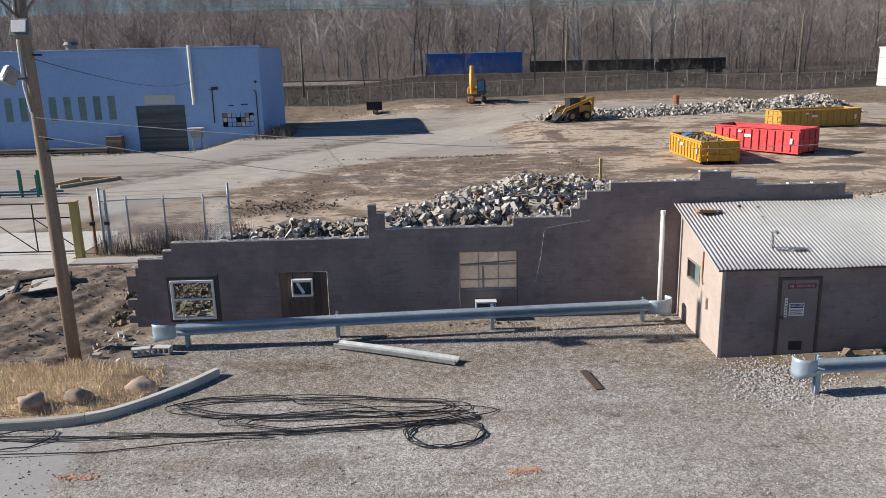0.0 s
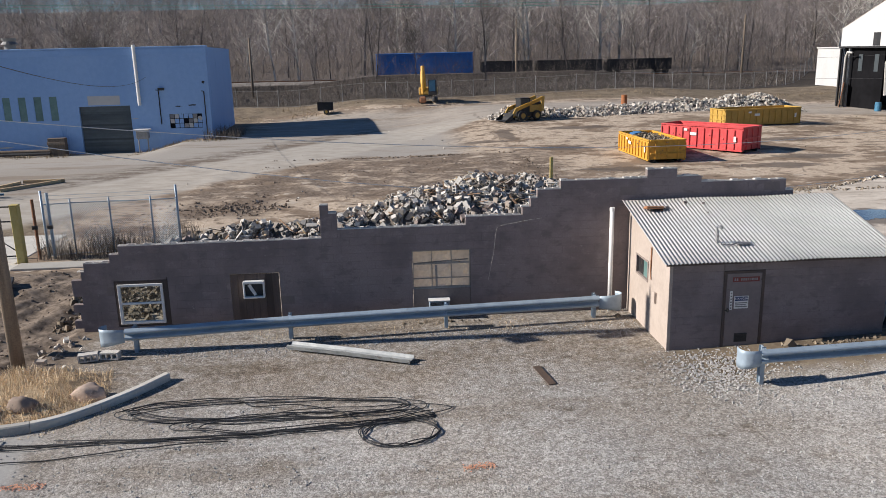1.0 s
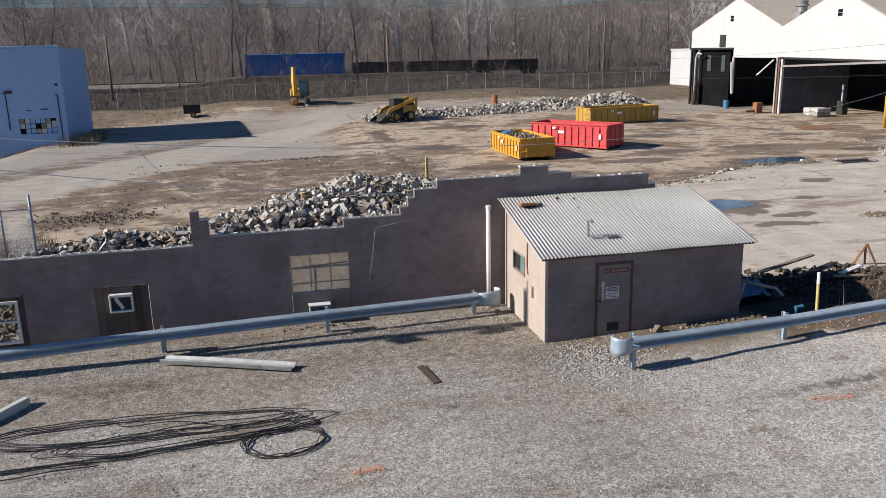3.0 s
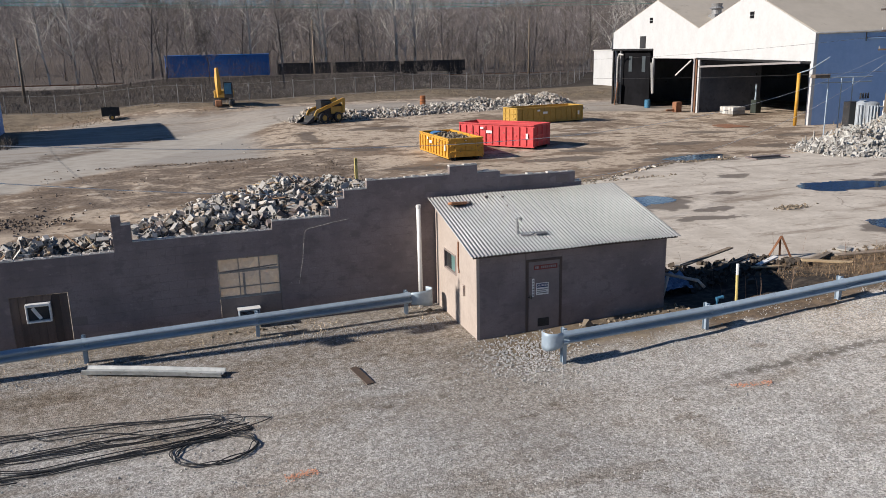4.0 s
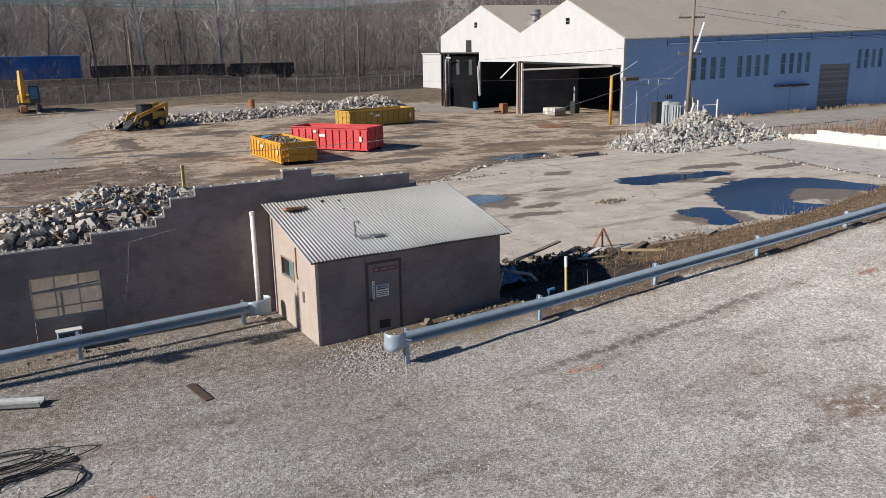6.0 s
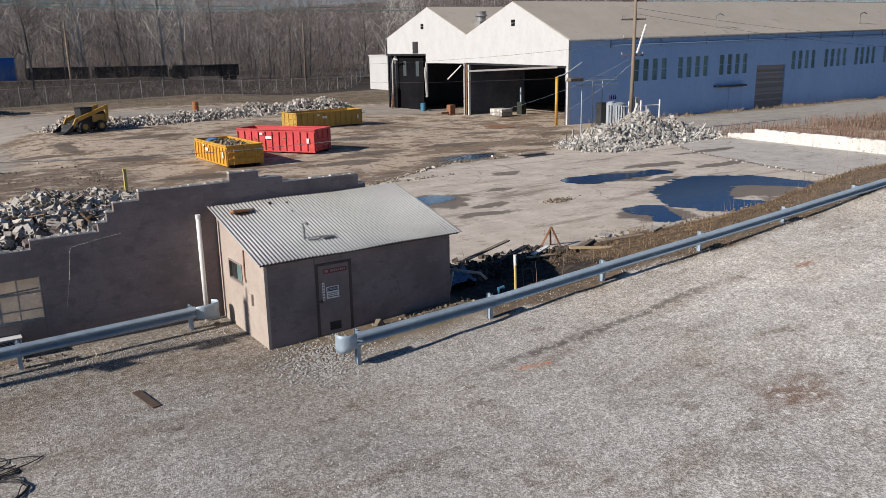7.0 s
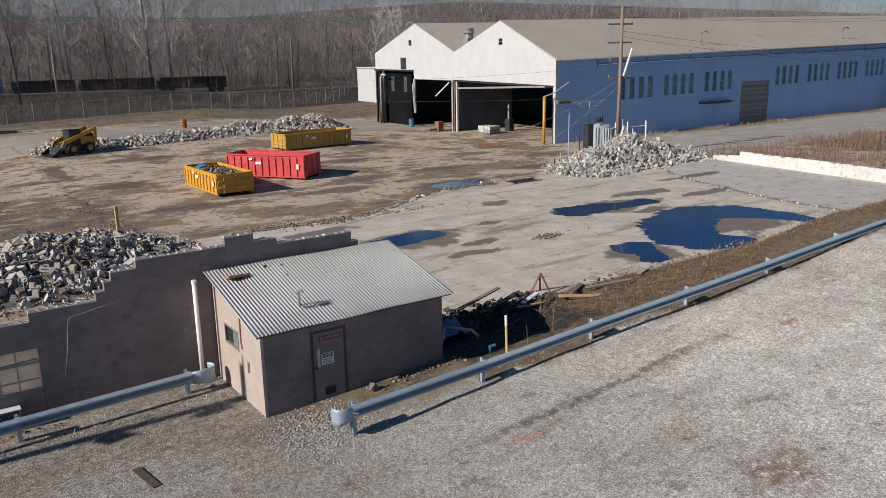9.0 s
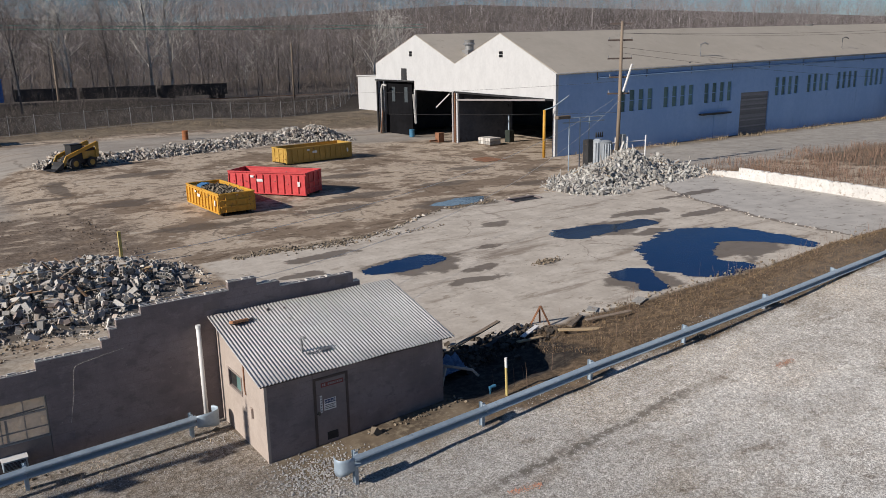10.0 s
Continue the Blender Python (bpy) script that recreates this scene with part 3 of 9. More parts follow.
def ground_height(x, y):
    """The height of the ground: a gravel lot that climbs to the right, a bank down to the flat yard, a slow rise behind, a wooded hill."""
    x, y = np.asarray(x, float), np.asarray(y, float)
    z = np.clip(road_height(np.minimum(x, 34)), 0, 2.6) * (1 - smooth_step(16.3, 21.8, y))
    far_part = smooth_step(95, 104, y)
    z = z + 1.3 * smooth_step(50, 96, y) * (smooth_step(-16, 0, x) * far_part + smooth_step(0, 13, x) * (1 - far_part)) * (1 - 0.85 * smooth_step(34, 54, x))
    z = z - 1.15 * smooth_step(-19, -25, x) * smooth_step(62, 76, y) * (1 - smooth_step(95, 110, y))
    z = z - 0.35 * smooth_step(13.2, 14.2, x) * (1 - smooth_step(16.5, 19.0, x)) * smooth_step(17.6, 18.6, y) * (1 - smooth_step(20.8, 21.8, y))
    z = z + 1.4 * smooth_step(98, 120, y)
    z = z + 1.6 * smooth_step(128, 145, y) + 21 * smooth_step(160, 310, y) + 6.0 * smooth_step(300, 620, y) + 7 * smooth_step(60, -60, x) * smooth_step(200, 500, y) + 9 * smooth_step(90, 230, x) * smooth_step(150, 300, y)
    rut = smooth_step(-9.0, -9.8, x) * smooth_step(19.0, 20.0, y) * (1 - smooth_step(28, 29.5, y))
    z = z + rut * (0.07 * np.sin((0.87 * x - 0.5 * y) * 3.4 + 0.8 * wobble(x, y, 0.7)) + 0.04 * wobble(x, y, 2.3) + 0.1 + 0.05 * np.abs(np.sin((0.8 * x - 0.6 * y) * 5.1 + 1.5 * wobble(x, y, 0.9))) * (1 + wobble(x, y, 1.7)) + 0.018 * wobble(x, y, 6.1, 2.0) + 0.012 * wobble(x, y, 11.0, 1.0))
    z = z - 0.42 * smooth_step(-9.2, -9.9, x) * smooth_step(19.0, 20.0, y) * (1 - smooth_step(23, 27, y))
    z = z + 0.1 * wobble(x, y, 1.2) * smooth_step(-14, -10, x) * (1 - smooth_step(9, 13, x)) * smooth_step(27, 30, y) * (1 - smooth_step(52, 60, y))
    z = z + 0.035 * wobble(x, y, 0.5, 3.0) * (1 - smooth_step(16, 18, y)) + 0.018 * wobble(x, y, 1.9, 5.0) * (1 - smooth_step(16, 18, y))
    bank = smooth_step(14, 16, x) * smooth_step(16.4, 17.4, y) * (1 - smooth_step(21.2, 22.2, y))
    z = z + bank * 0.12 * wobble(x, y, 1.6, 2.0)
    z = z + 0.18 * smooth_step(-7.4, -8.2, x) * smooth_step(15.9, 16.6, y) * (1 - smooth_step(18.4, 19.2, y))
    return z


def height(x, y):
    return float(ground_height(x, y))


def build_ground():
    def lines(*stretches):
        out = []
        for a, b, step in stretches:
            out.extend(np.arange(a, b, step))
        out.append(stretches[-1][1])
        return np.array(out)
    xs = lines((-900, -120, 60), (-120, -40, 8), (-40, -20, 1.0), (-20, -9, 0.14), (-9, 45, 0.4), (45, 70, 1.0), (70, 150, 8), (150, 1500, 75))
    ys = lines((-500, -40, 46), (-40, 4, 4), (4, 19, 0.4), (19, 29, 0.14), (29, 32, 0.4), (32, 62, 0.6), (62, 170, 3), (170, 320, 10), (320, 1500, 60))
    gx, gy = np.meshgrid(xs, ys)
    gz = ground_height(gx, gy)
    cols = len(xs)
    verts = np.stack([gx.ravel(), gy.ravel(), gz.ravel()], 1)
    i, j = np.meshgrid(np.arange(len(ys) - 1), np.arange(cols - 1), indexing="ij")
    a = (i * cols + j).ravel()
    faces = np.stack([a, a + 1, a + cols + 1, a + cols], 1)
    data = bpy.data.meshes.new("ground")
    data.from_pydata(verts.tolist(), [], faces.tolist())
    for p in data.polygons:
        p.use_smooth = True
    data.materials.append(GROUND)
    tagged(new("ground", data), "grey gravel lot, stained concrete yard and bare earth", "ground", kind="structure")


build_ground()


# ---- broken block wall ----
WALL_Y = 22.07
COURSE, BLOCK = 0.243, 0.486
WALL_TOPS = [(-8.85, -8.1, 2.06), (-8.1, -7.83, 2.3), (-7.83, -2.03, 2.54), (-2.03, -1.79, 3.52), (-1.79, -1.55, 3.27), (-1.55, 2.2, 2.79), (2.2, 3.85, 3.03),
             (3.85, 4.11, 3.27), (4.11, 4.33, 3.52), (4.33, 5.02, 3.76), (5.02, 7.6, 4.0), (7.6, 8.5, 4.25), (8.5, 9.25, 4.02), (9.25, 11.85, 3.83), (11.85, 12.1, 3.5)]
WALL_HOLES = [(-8.06, -6.53, 0.14, 1.51), (-4.74, -3.31, -0.2, 1.57), (0.6, 2.33, 0.3, 2.06)]
RAGGED = [-9.3, -9.06, -9.3, -9.1, -9.28, -9.02, -9.26, -9.24, -8.95]


def cut_pieces(x0, x1, z0, z1, tops, holes):
    """The rectangles left of a block under the wall's broken top and outside its openings."""
    cuts = sorted({x0, x1, *[v for a, b, _ in tops for v in (a, b) if x0 < v < x1], *[v for a, b, _, _ in holes for v in (a, b) if x0 < v < x1]})
    out = []
    for a, b in zip(cuts, cuts[1:]):
        mid = (a + b) / 2
        top = max([t for p, q, t in tops if p <= mid <= q], default=-9)
        lo, hi = z0, min(z1, top)
        for p, q, u, w in holes:
            if p < mid < q:
                if lo >= u - 0.02 and hi <= w + 0.02:
                    hi = lo
                elif lo < u < hi:
                    hi = u
                elif lo < w < hi:
                    lo = w
        if hi - lo > 0.03:
            if out and abs(out[-1][1] - a) < 1e-6 and abs(out[-1][2] - lo) < 1e-6 and abs(out[-1][3] - hi) < 1e-6:
                out[-1] = (out[-1][0], b, lo, hi)
            else:
                out.append((a, b, lo, hi))
    return [p for p in out if p[1] - p[0] > 0.04]


def block_mesh(name, w, d, h, material, bevel=0.006):
    bm = bmesh.new()
    box(bm, 0, w, 0, d, 0, h, bevel)
    data = bpy.data.meshes.new(name)
    bm.to_mesh(data)
    bm.free()
    data.materials.append(material)
    return data


def block_wall():
    wall = thing("wall_north", "broken grey-brown painted concrete block wall with a stepped top", "wall", kind="structure")
    joint = 0.0022
    whole = block_mesh("block", BLOCK - 2 * joint, 0.19, COURSE - 2 * joint, BLOCK_PAINT, 0.003)
    rest, core = bmesh.new(), bmesh.new()
    count = 0
    rng = random.Random(4)
    for k in range(19):
        z0 = 4.25 - COURSE * (18 - k) - 0.243
        z1 = z0 + COURSE
        start = RAGGED[k] if k < len(RAGGED) else -8.85
        tops = [(start, -8.85, 2.06)] + WALL_TOPS if start < -8.85 else WALL_TOPS
        x = -9.72 + (BLOCK / 2 if k % 2 else 0)
        while x < 12.2:
            for a, b, lo, hi in cut_pieces(x, x + BLOCK, z0, z1, tops, WALL_HOLES):
                proud = rng.uniform(-0.004, 0.004) if rng.random() < 0.2 else rng.uniform(-0.0015, 0.0015)
                if b - a > BLOCK - 0.01 and hi - lo > COURSE - 0.01 and -3.2 < a < 9.0 and count < 290:
                    count += 1
                    shared("block", whole, wall, Matrix.Translation((a + joint, WALL_Y + proud, lo + joint)))
                else:
                    box(rest, a + joint, b - joint, WALL_Y + proud, WALL_Y + 0.19, lo + joint, hi - joint, 0.003)
                box(core, a, b, WALL_Y + 0.0038, WALL_Y + 0.18, lo, hi)
            x += BLOCK
    tagged(part("blocks", rest, BLOCK_PAINT, wall), kind="stuff")
    part("mortar", core, MORTAR, wall, "recessed mortar joints")
    edge = bmesh.new()
    for a, b, top in [(-9.05, -8.85, 1.83)] + WALL_TOPS:
        x = a
        while x < b - 0.05:
            e = min(x + 0.235, b)
            lip = rng.uniform(0.012, 0.05)
            for q in ((x, e, WALL_Y + 0.004, WALL_Y + 0.036), (x, e, WALL_Y + 0.15, WALL_Y + 0.186), (x, x + 0.03, WALL_Y + 0.036, WALL_Y + 0.15)):
                box(edge, *q, top - 0.006, top + lip)
            x = e
    part("broken_edge", edge, BLOCK_RAW, wall, "pale open cells of the broken top course")
    return wall


WALL = block_wall()


def clear_glass():
    n = Nodes("window_glass")
    clear, gloss = n.node("BsdfTransparent"), n.node("BsdfGlossy", Roughness=0.03)
    both = n.node("MixShader")
    n.put(both.inputs[0], n.math("MULTIPLY", n.node("Fresnel", IOR=1.5).outputs[0], 1.0))
    n.tree.links.new(clear.outputs[0], both.inputs[1])
    n.tree.links.new(gloss.outputs[0], both.inputs[2])
    n.put(clear.inputs["Color"], (0.85, 0.88, 0.87))
    n.tree.links.new(both.outputs[0], n.tree.nodes["Material Output"].inputs["Surface"])
    return n.mat


GLASS = clear_glass()


def dusty_glass():
    """Old glass under a film of dust: most light passes, the dust scatters some."""
    n = Nodes("dusty_glass")
    at = n.place()
    film = n.span(n.noise(at, 3.0, 5.0), 0.35, 0.7, 0.45, 0.75)
    clear, dust = n.node("BsdfTransparent"), n.node("BsdfTranslucent")
    n.put(clear.inputs["Color"], (0.95, 0.91, 0.84))
    n.put(dust.inputs["Color"], (0.85, 0.79, 0.7))
    both = n.node("MixShader")
    n.put(both.inputs[0], film)
    n.tree.links.new(clear.outputs[0], both.inputs[1])
    n.tree.links.new(dust.outputs[0], both.inputs[2])
    n.tree.links.new(both.outputs[0], n.tree.nodes["Material Output"].inputs["Surface"])
    return n.mat


DUSTY = dusty_glass()


def white_window():
    x0, x1, z0, z1 = -7.97, -6.68, 0.2, 1.41
    ob = thing("window_1", "white vinyl sash window in a brown board surround", "window", kind="structure")
    y = WALL_Y - 0.02
    part("surround", boxes((-8.06, x0, y + 0.012, y + 0.16, 0.14, 1.51), (x1, -6.53, y + 0.012, y + 0.16, 0.14, 1.51), (x0, x1, y + 0.012, y + 0.16, z1, 1.51), (x0, x1, y + 0.012, y + 0.16, 0.14, z0), bevel=0.006), BOARD_BROWN, ob, "brown board surround")
    f = 0.075
    part("window_frame", boxes((x0, x0 + f, y - 0.03, y + 0.07, z0, z1), (x1 - f, x1, y - 0.03, y + 0.07, z0, z1), (x0 + f, x1 - f, y - 0.03, y + 0.07, z1 - f, z1), (x0 + f, x1 - f, y - 0.03, y + 0.07, z0, z0 + f), (x0 + f, x1 - f, y - 0.015, y + 0.05, 0.79, 0.85), bevel=0.008), WHITE_PAINT, ob)
    for a, b in ((z0 + f, 0.79), (0.85, z1 - f)):
        pane = part("pane", boxes((x0 + f, x1 - f, y + 0.02, y + 0.026, a, b)), GLASS, ob, "clear glass pane")
        pane.visible_shadow = False


def board_panel():
    ob = thing("board_panel", "dark brown board panel filling a doorway in the wall", "panel")
    x = -4.73
    while x < -3.33:
        part("board", boxes((x + 0.004, min(x + 0.2, -3.32), WALL_Y + 0.01, WALL_Y + 0.05, -0.1, 1.56), bevel=0.005), BOARD_BROWN, ob)
        x += 0.2
    hood = thing("wall_air_conditioner", "white boxed air conditioner set in the brown boards", "air conditioner")
    part("case", boxes((-4.36, -4.32, WALL_Y - 0.16, WALL_Y + 0.01, 0.86, 1.38), (-3.79, -3.75, WALL_Y - 0.16, WALL_Y + 0.01, 0.86, 1.38), (-4.32, -3.79, WALL_Y - 0.16, WALL_Y + 0.01, 1.3, 1.38), (-4.32, -3.79, WALL_Y - 0.16, WALL_Y + 0.01, 0.86, 0.91), bevel=0.01), WHITE_PAINT, hood)
    part("grille", boxes((-4.32, -3.79, WALL_Y - 0.05, WALL_Y + 0.008, 0.91, 1.3)), BLACK_STEEL, hood, "dark open grille")
    bm = bmesh.new()
    beam(bm, (-4.2, WALL_Y - 0.07, 1.26), (-4.02, WALL_Y - 0.07, 0.94), 0.02, 0.09)
    part("baffle", bm, WHITE_PAINT, hood)


def steel_window():
    x0, x1, z0, z1 = 0.62, 2.31, 0.93, 2.05
    ob = thing("window_2", "old steel window with dusty beige panes", "window", kind="structure")
    y = WALL_Y + 0.045
    xs = [x0, x0 + 0.56, x0 + 1.14, x1]
    zs = [z0, 1.2, 1.66, z1]
    bars = []
    for x in xs:
        bars.append((x - 0.014, x + 0.014, y - 0.02, y + 0.02, z0, z1))
    for i, z in enumerate(zs):
        t = 0.028 if i == 2 else 0.013
        bars.append((x0, x1, y - 0.022, y + 0.018, z - t, z + t))
    bars += [(x0 - 0.02, x1 + 0.02, y - 0.03, y + 0.06, z0 - 0.05, z0 - 0.013), (x0 + 0.66, x0 + 0.72, y - 0.018, y + 0.015, z0, 1.6)]
    part("window_frame", boxes(*bars), STEEL_GREY, ob, "thin dark steel bars")
    for a, b in zip(xs, xs[1:]):
        for c, d in zip(zs, zs[1:]):
            part("pane", boxes((a + 0.014, b - 0.014, y - 0.004, y + 0.004, c + 0.012, d - 0.012)), DUSTY, ob)
    bm = bmesh.new()
    beam(bm, (x0 + 0.03, y - 0.03, 1.68), (x1 - 0.05, y - 0.03, 1.76), 0.02, 0.035)
    part("bent_bar", bm, STEEL_GREY, ob)
    part("apron", boxes((0.61, 2.32, WALL_Y + 0.012, WALL_Y + 0.08, 0.3, 0.88), bevel=0.006), BLOCK_DARK, ob, "brown board below the window")
    ac = thing("wall_air_conditioner", "small grey air conditioner under the steel window", "air conditioner")
    part("case", boxes((1.06, 1.66, WALL_Y - 0.3, WALL_Y + 0.01, 0.3, 0.58), bevel=0.02), GALV, ac)
    part("top_panel", boxes((1.04, 1.68, WALL_Y - 0.33, WALL_Y - 0.002, 0.585, 0.6)), WHITE_PAINT, ac)
    part("grille", boxes(*[(1.1, 1.62, WALL_Y - 0.312, WALL_Y - 0.303, 0.34 + 0.035 * i, 0.36 + 0.035 * i) for i in range(6)]), BLACK_STEEL, ac)


white_window()
board_panel()
steel_window()


def wall_pipe():
    ob = thing("vent_pipe", "tall white plastic vent pipe standing by the wall", "pipe")
    bm = bmesh.new()
    cyl(bm, 6.52, 21.86, -0.05, 3.18, 0.066, 14)
    part("pipe", bm, WHITE_PAINT, ob, smooth=True)
    bm = bmesh.new()
    cyl(bm, 6.52, 21.86, 3.1, 3.2, 0.076, 14)
    part("collar", bm, WHITE_PAINT, ob)
    wire = thing("loose_wire", "pale loose wire hanging down the block wall", "wire")
    bm = bmesh.new()
    tube(bm, [(4.45, WALL_Y - 0.012, 2.92), (3.95, WALL_Y - 0.015, 2.86), (3.16, WALL_Y - 0.02, 2.72), (3.1, WALL_Y - 0.03, 2.6), (3.02, WALL_Y - 0.03, 1.9), (2.86, WALL_Y - 0.02, 1.1)], 0.004, 5)
    part("strand", bm, CONCRETE, wire)


wall_pipe()


# ---- shed ----
SX0, SX1, SY0, SY1 = 7.1, 12.95, 18.5, 22.0


def roof_z(y):
    return 2.42 + (y - 18.2) * (3.38 - 2.42) / (21.95 - 18.2)


def shed():
    ob = thing("shed", "low block shed with a tan side and a corrugated metal roof", "shed")
    rng = random.Random(9)
    front = part("front_wall", boxes((SX0 + 0.01, SX1 - 0.01, SY0 + 0.0028, SY0 + 0.19, -0.1, 2.42)), MORTAR, ob, "grey-brown painted block wall")
    course, length = 0.2, 0.41
    joint = 0.0011
    whole = block_mesh("block", length - 2 * joint, 0.1, course - 2 * joint, BLOCK_PAINT, 0.002)
    odd = bmesh.new()
    for k in range(13):
        z = -0.1 + k * course
        x = SX0 - (length / 2 if k % 2 else 0)
        while x < SX1:
            for a, b, lo, hi in cut_pieces(x, x + length, z, min(z + course, 2.44), [(SX0, SX1, 2.44)], [(8.5, 9.62, -0.1, 2.11)]):
                y = SY0 + rng.uniform(-0.0015, 0.0015)
                if b - a > length - 0.01 and hi - lo > course - 0.01:
                    shared("block", whole, front, Matrix.Translation((a + joint, y, lo + joint)))
                else:
                    box(odd, a + joint, b - joint, y, y + 0.1, lo + joint, hi - joint, 0.004)
            x += length
    tagged(part("cut_block", odd, BLOCK_PAINT, front), kind="stuff")

    def gable(name, x, thick, material, hole=None):
        bm = bmesh.new()
        ys = [SY0 + 0.0, SY1] if hole is None else [SY0 + 0.0, hole[0], hole[1], SY1]
        def slab_piece(ya, yb, za, zb_a, zb_b):
            v = [bm.verts.new((xx, yy, zz)) for xx in (x, x + thick) for yy, zz in ((ya, za), (yb, za), (yb, zb_b), (ya, zb_a))]
            for f in ((0, 1, 2, 3), (7, 6, 5, 4), (0, 4, 5, 1), (1, 5, 6, 2), (2, 6, 7, 3), (3, 7, 4, 0)):
                bm.faces.new([v[i] for i in f])
        if hole is None:
            slab_piece(SY0 + 0.012, SY1, -0.15, roof_z(SY0) - 0.02, roof_z(SY1) - 0.02)
        else:
            a, b, c, d = hole
            slab_piece(SY0 + 0.012, a, -0.15, roof_z(SY0) - 0.02, roof_z(a) - 0.02)
            slab_piece(b, SY1, -0.15, roof_z(b) - 0.02, roof_z(SY1) - 0.02)
            slab_piece(a, b, -0.15, c, c)
            slab_piece(a, b, d, roof_z(a) - 0.02, roof_z(b) - 0.02)
        bmesh.ops.recalc_face_normals(bm, faces=bm.faces)
        return part(name, bm, material, ob)
    side = gable("side_wall", SX0 - 0.006, 0.18, TAN_WALL, (20.15, 21.2, 1.38, 1.98))
    tagged(side, "sunlit tan plastered side wall")
    gable("side_wall", SX1 - 0.18, 0.186, BLOCK_DARK)
    part("back_wall", boxes((SX0 + 0.18, SX1 - 0.18, SY1 - 0.18, SY1, -0.1, 3.2)), BLOCK_DARK, ob)
    part("corner_trim", boxes((SX0 - 0.03, SX0 + 0.06, SY0 - 0.02, SY0 + 0.06, -0.05, 2.38), bevel=0.006), TAN_WALL, ob)
    # side window with an open casing
    win = part("side_window", boxes((SX0 - 0.03, SX0 + 0.12, 20.15, 20.2, 1.38, 1.98), (SX0 - 0.03, SX0 + 0.12, 21.15, 21.2, 1.38, 1.98), (SX0 - 0.03, SX0 + 0.12, 20.2, 21.15, 1.93, 1.98), (SX0 - 0.03, SX0 + 0.12, 20.2, 21.15, 1.38, 1.43), bevel=0.006), BLOCK_DARK, ob)
    part("pane", boxes((SX0 + 0.05, SX0 + 0.06, 20.2, 20.72, 1.43, 1.93)), PANE_GREEN, win)
    # black plate in place of the unlit gap of a missing pane
    part("pane", boxes((SX0 + 0.05, SX0 + 0.056, 20.72, 21.15, 1.43, 1.93)), BLACK_STEEL, win, "black plate for the unlit gap of a missing pane")
    bm = bmesh.new()
    tube(bm, [(SX0 - 0.03, 19.9, 2.45), (SX0 - 0.03, 19.92, 1.75), (SX0 - 0.03, 19.86, 1.55)], 0.018, 6)
    part("conduit", bm, RUST, ob, "rusty conduit")
    part("meter_box", boxes((SX0 - 0.08, SX0 - 0.005, 19.42, 19.56, 1.0, 1.3), bevel=0.01), TAN_WALL, ob)
    part("fascia", boxes((6.9, 13.15, 18.26, 18.29, 2.35, 2.395), bevel=0.005), BOARD_BROWN, ob)
    # roof of corrugated sheet
    bm = bmesh.new()
    waves = 60
    x0, x1 = 6.84, 13.2
    steps = waves * 8
    rows = []
    for j, y in enumerate((18.2, 19.4, 20.7, 21.95)):
        row = []
        for i in range(steps + 1):
            x = x0 + (x1 - x0) * i / steps
            z = roof_z(y) + 0.016 * math.sin(i / 8 * math.tau) + 0.012 * math.sin(x * 1.9 + y) + (rng.uniform(-0.004, 0.004) if j == 0 else 0)
            row.append(bm.verts.new((x, y + (0.012 * math.sin(x * 3.1) if j == 0 else 0), z)))
        rows.append(row)
    for a, b in zip(rows, rows[1:]):
        for i in range(steps):
            bm.faces.new((a[i], a[i + 1], b[i + 1], b[i]))
    r = bmesh.ops.extrude_face_region(bm, geom=bm.faces[:])
    bmesh.ops.translate(bm, vec=(0, 0, -0.006), verts=[v for v in r["geom"] if isinstance(v, bmesh.types.BMVert)])
    bmesh.ops.recalc_face_normals(bm, faces=bm.faces)
    roof = part("roof", bm, ROOF_TIN, ob, "pale corrugated metal roof", smooth=True)
    bm = bmesh.new()
    cyl(bm, 8.6, 19.25, roof_z(19.25), roof_z(19.25) + 0.3, 0.035, 8)
    tube(bm, [(8.6, 19.25, roof_z(19.25) + 0.3), (8.55, 19.2, roof_z(19.25) + 0.42), (8.66, 19.16, roof_z(19.25) + 0.46), (8.7, 19.2, roof_z(19.25) + 0.38)], 0.03, 8)
    part("vent", bm, STEEL_GREY, roof)
    bm = bmesh.new()
    tube(bm, [(8.62, 19.05, roof_z(19.05) + 0.04), (8.9, 19.02, roof_z(19.02) + 0.03), (9.1, 19.1, roof_z(19.1) + 0.05)], 0.022, 6)
    box(bm, 9.05, 9.4, 18.98, 19.16, roof_z(19.05) + 0.015, roof_z(19.05) + 0.06, 0.01)
    part("vent_scrap", bm, STEEL_GREY, roof)
    # door
    door = part("door", boxes((8.6, 9.53, SY0 - 0.012, SY0 + 0.04, 0.06, 2.03), bevel=0.006), DOOR_BROWN, ob, "worn grey-brown steel door, closed")
    part("door_frame", boxes((8.52, 8.595, SY0 - 0.02, SY0 + 0.12, 0.0, 2.1), (9.535, 9.61, SY0 - 0.02, SY0 + 0.12, 0.0, 2.1), (8.595, 9.535, SY0 - 0.02, SY0 + 0.12, 2.035, 2.1), bevel=0.006), BOARD_BROWN, door)
    part("handle", boxes((8.63, 8.67, SY0 - 0.07, SY0 - 0.012, 1.0, 1.1), (8.56, 8.66, SY0 - 0.05, SY0 - 0.03, 1.03, 1.07), bevel=0.006), BLACK_STEEL, door)
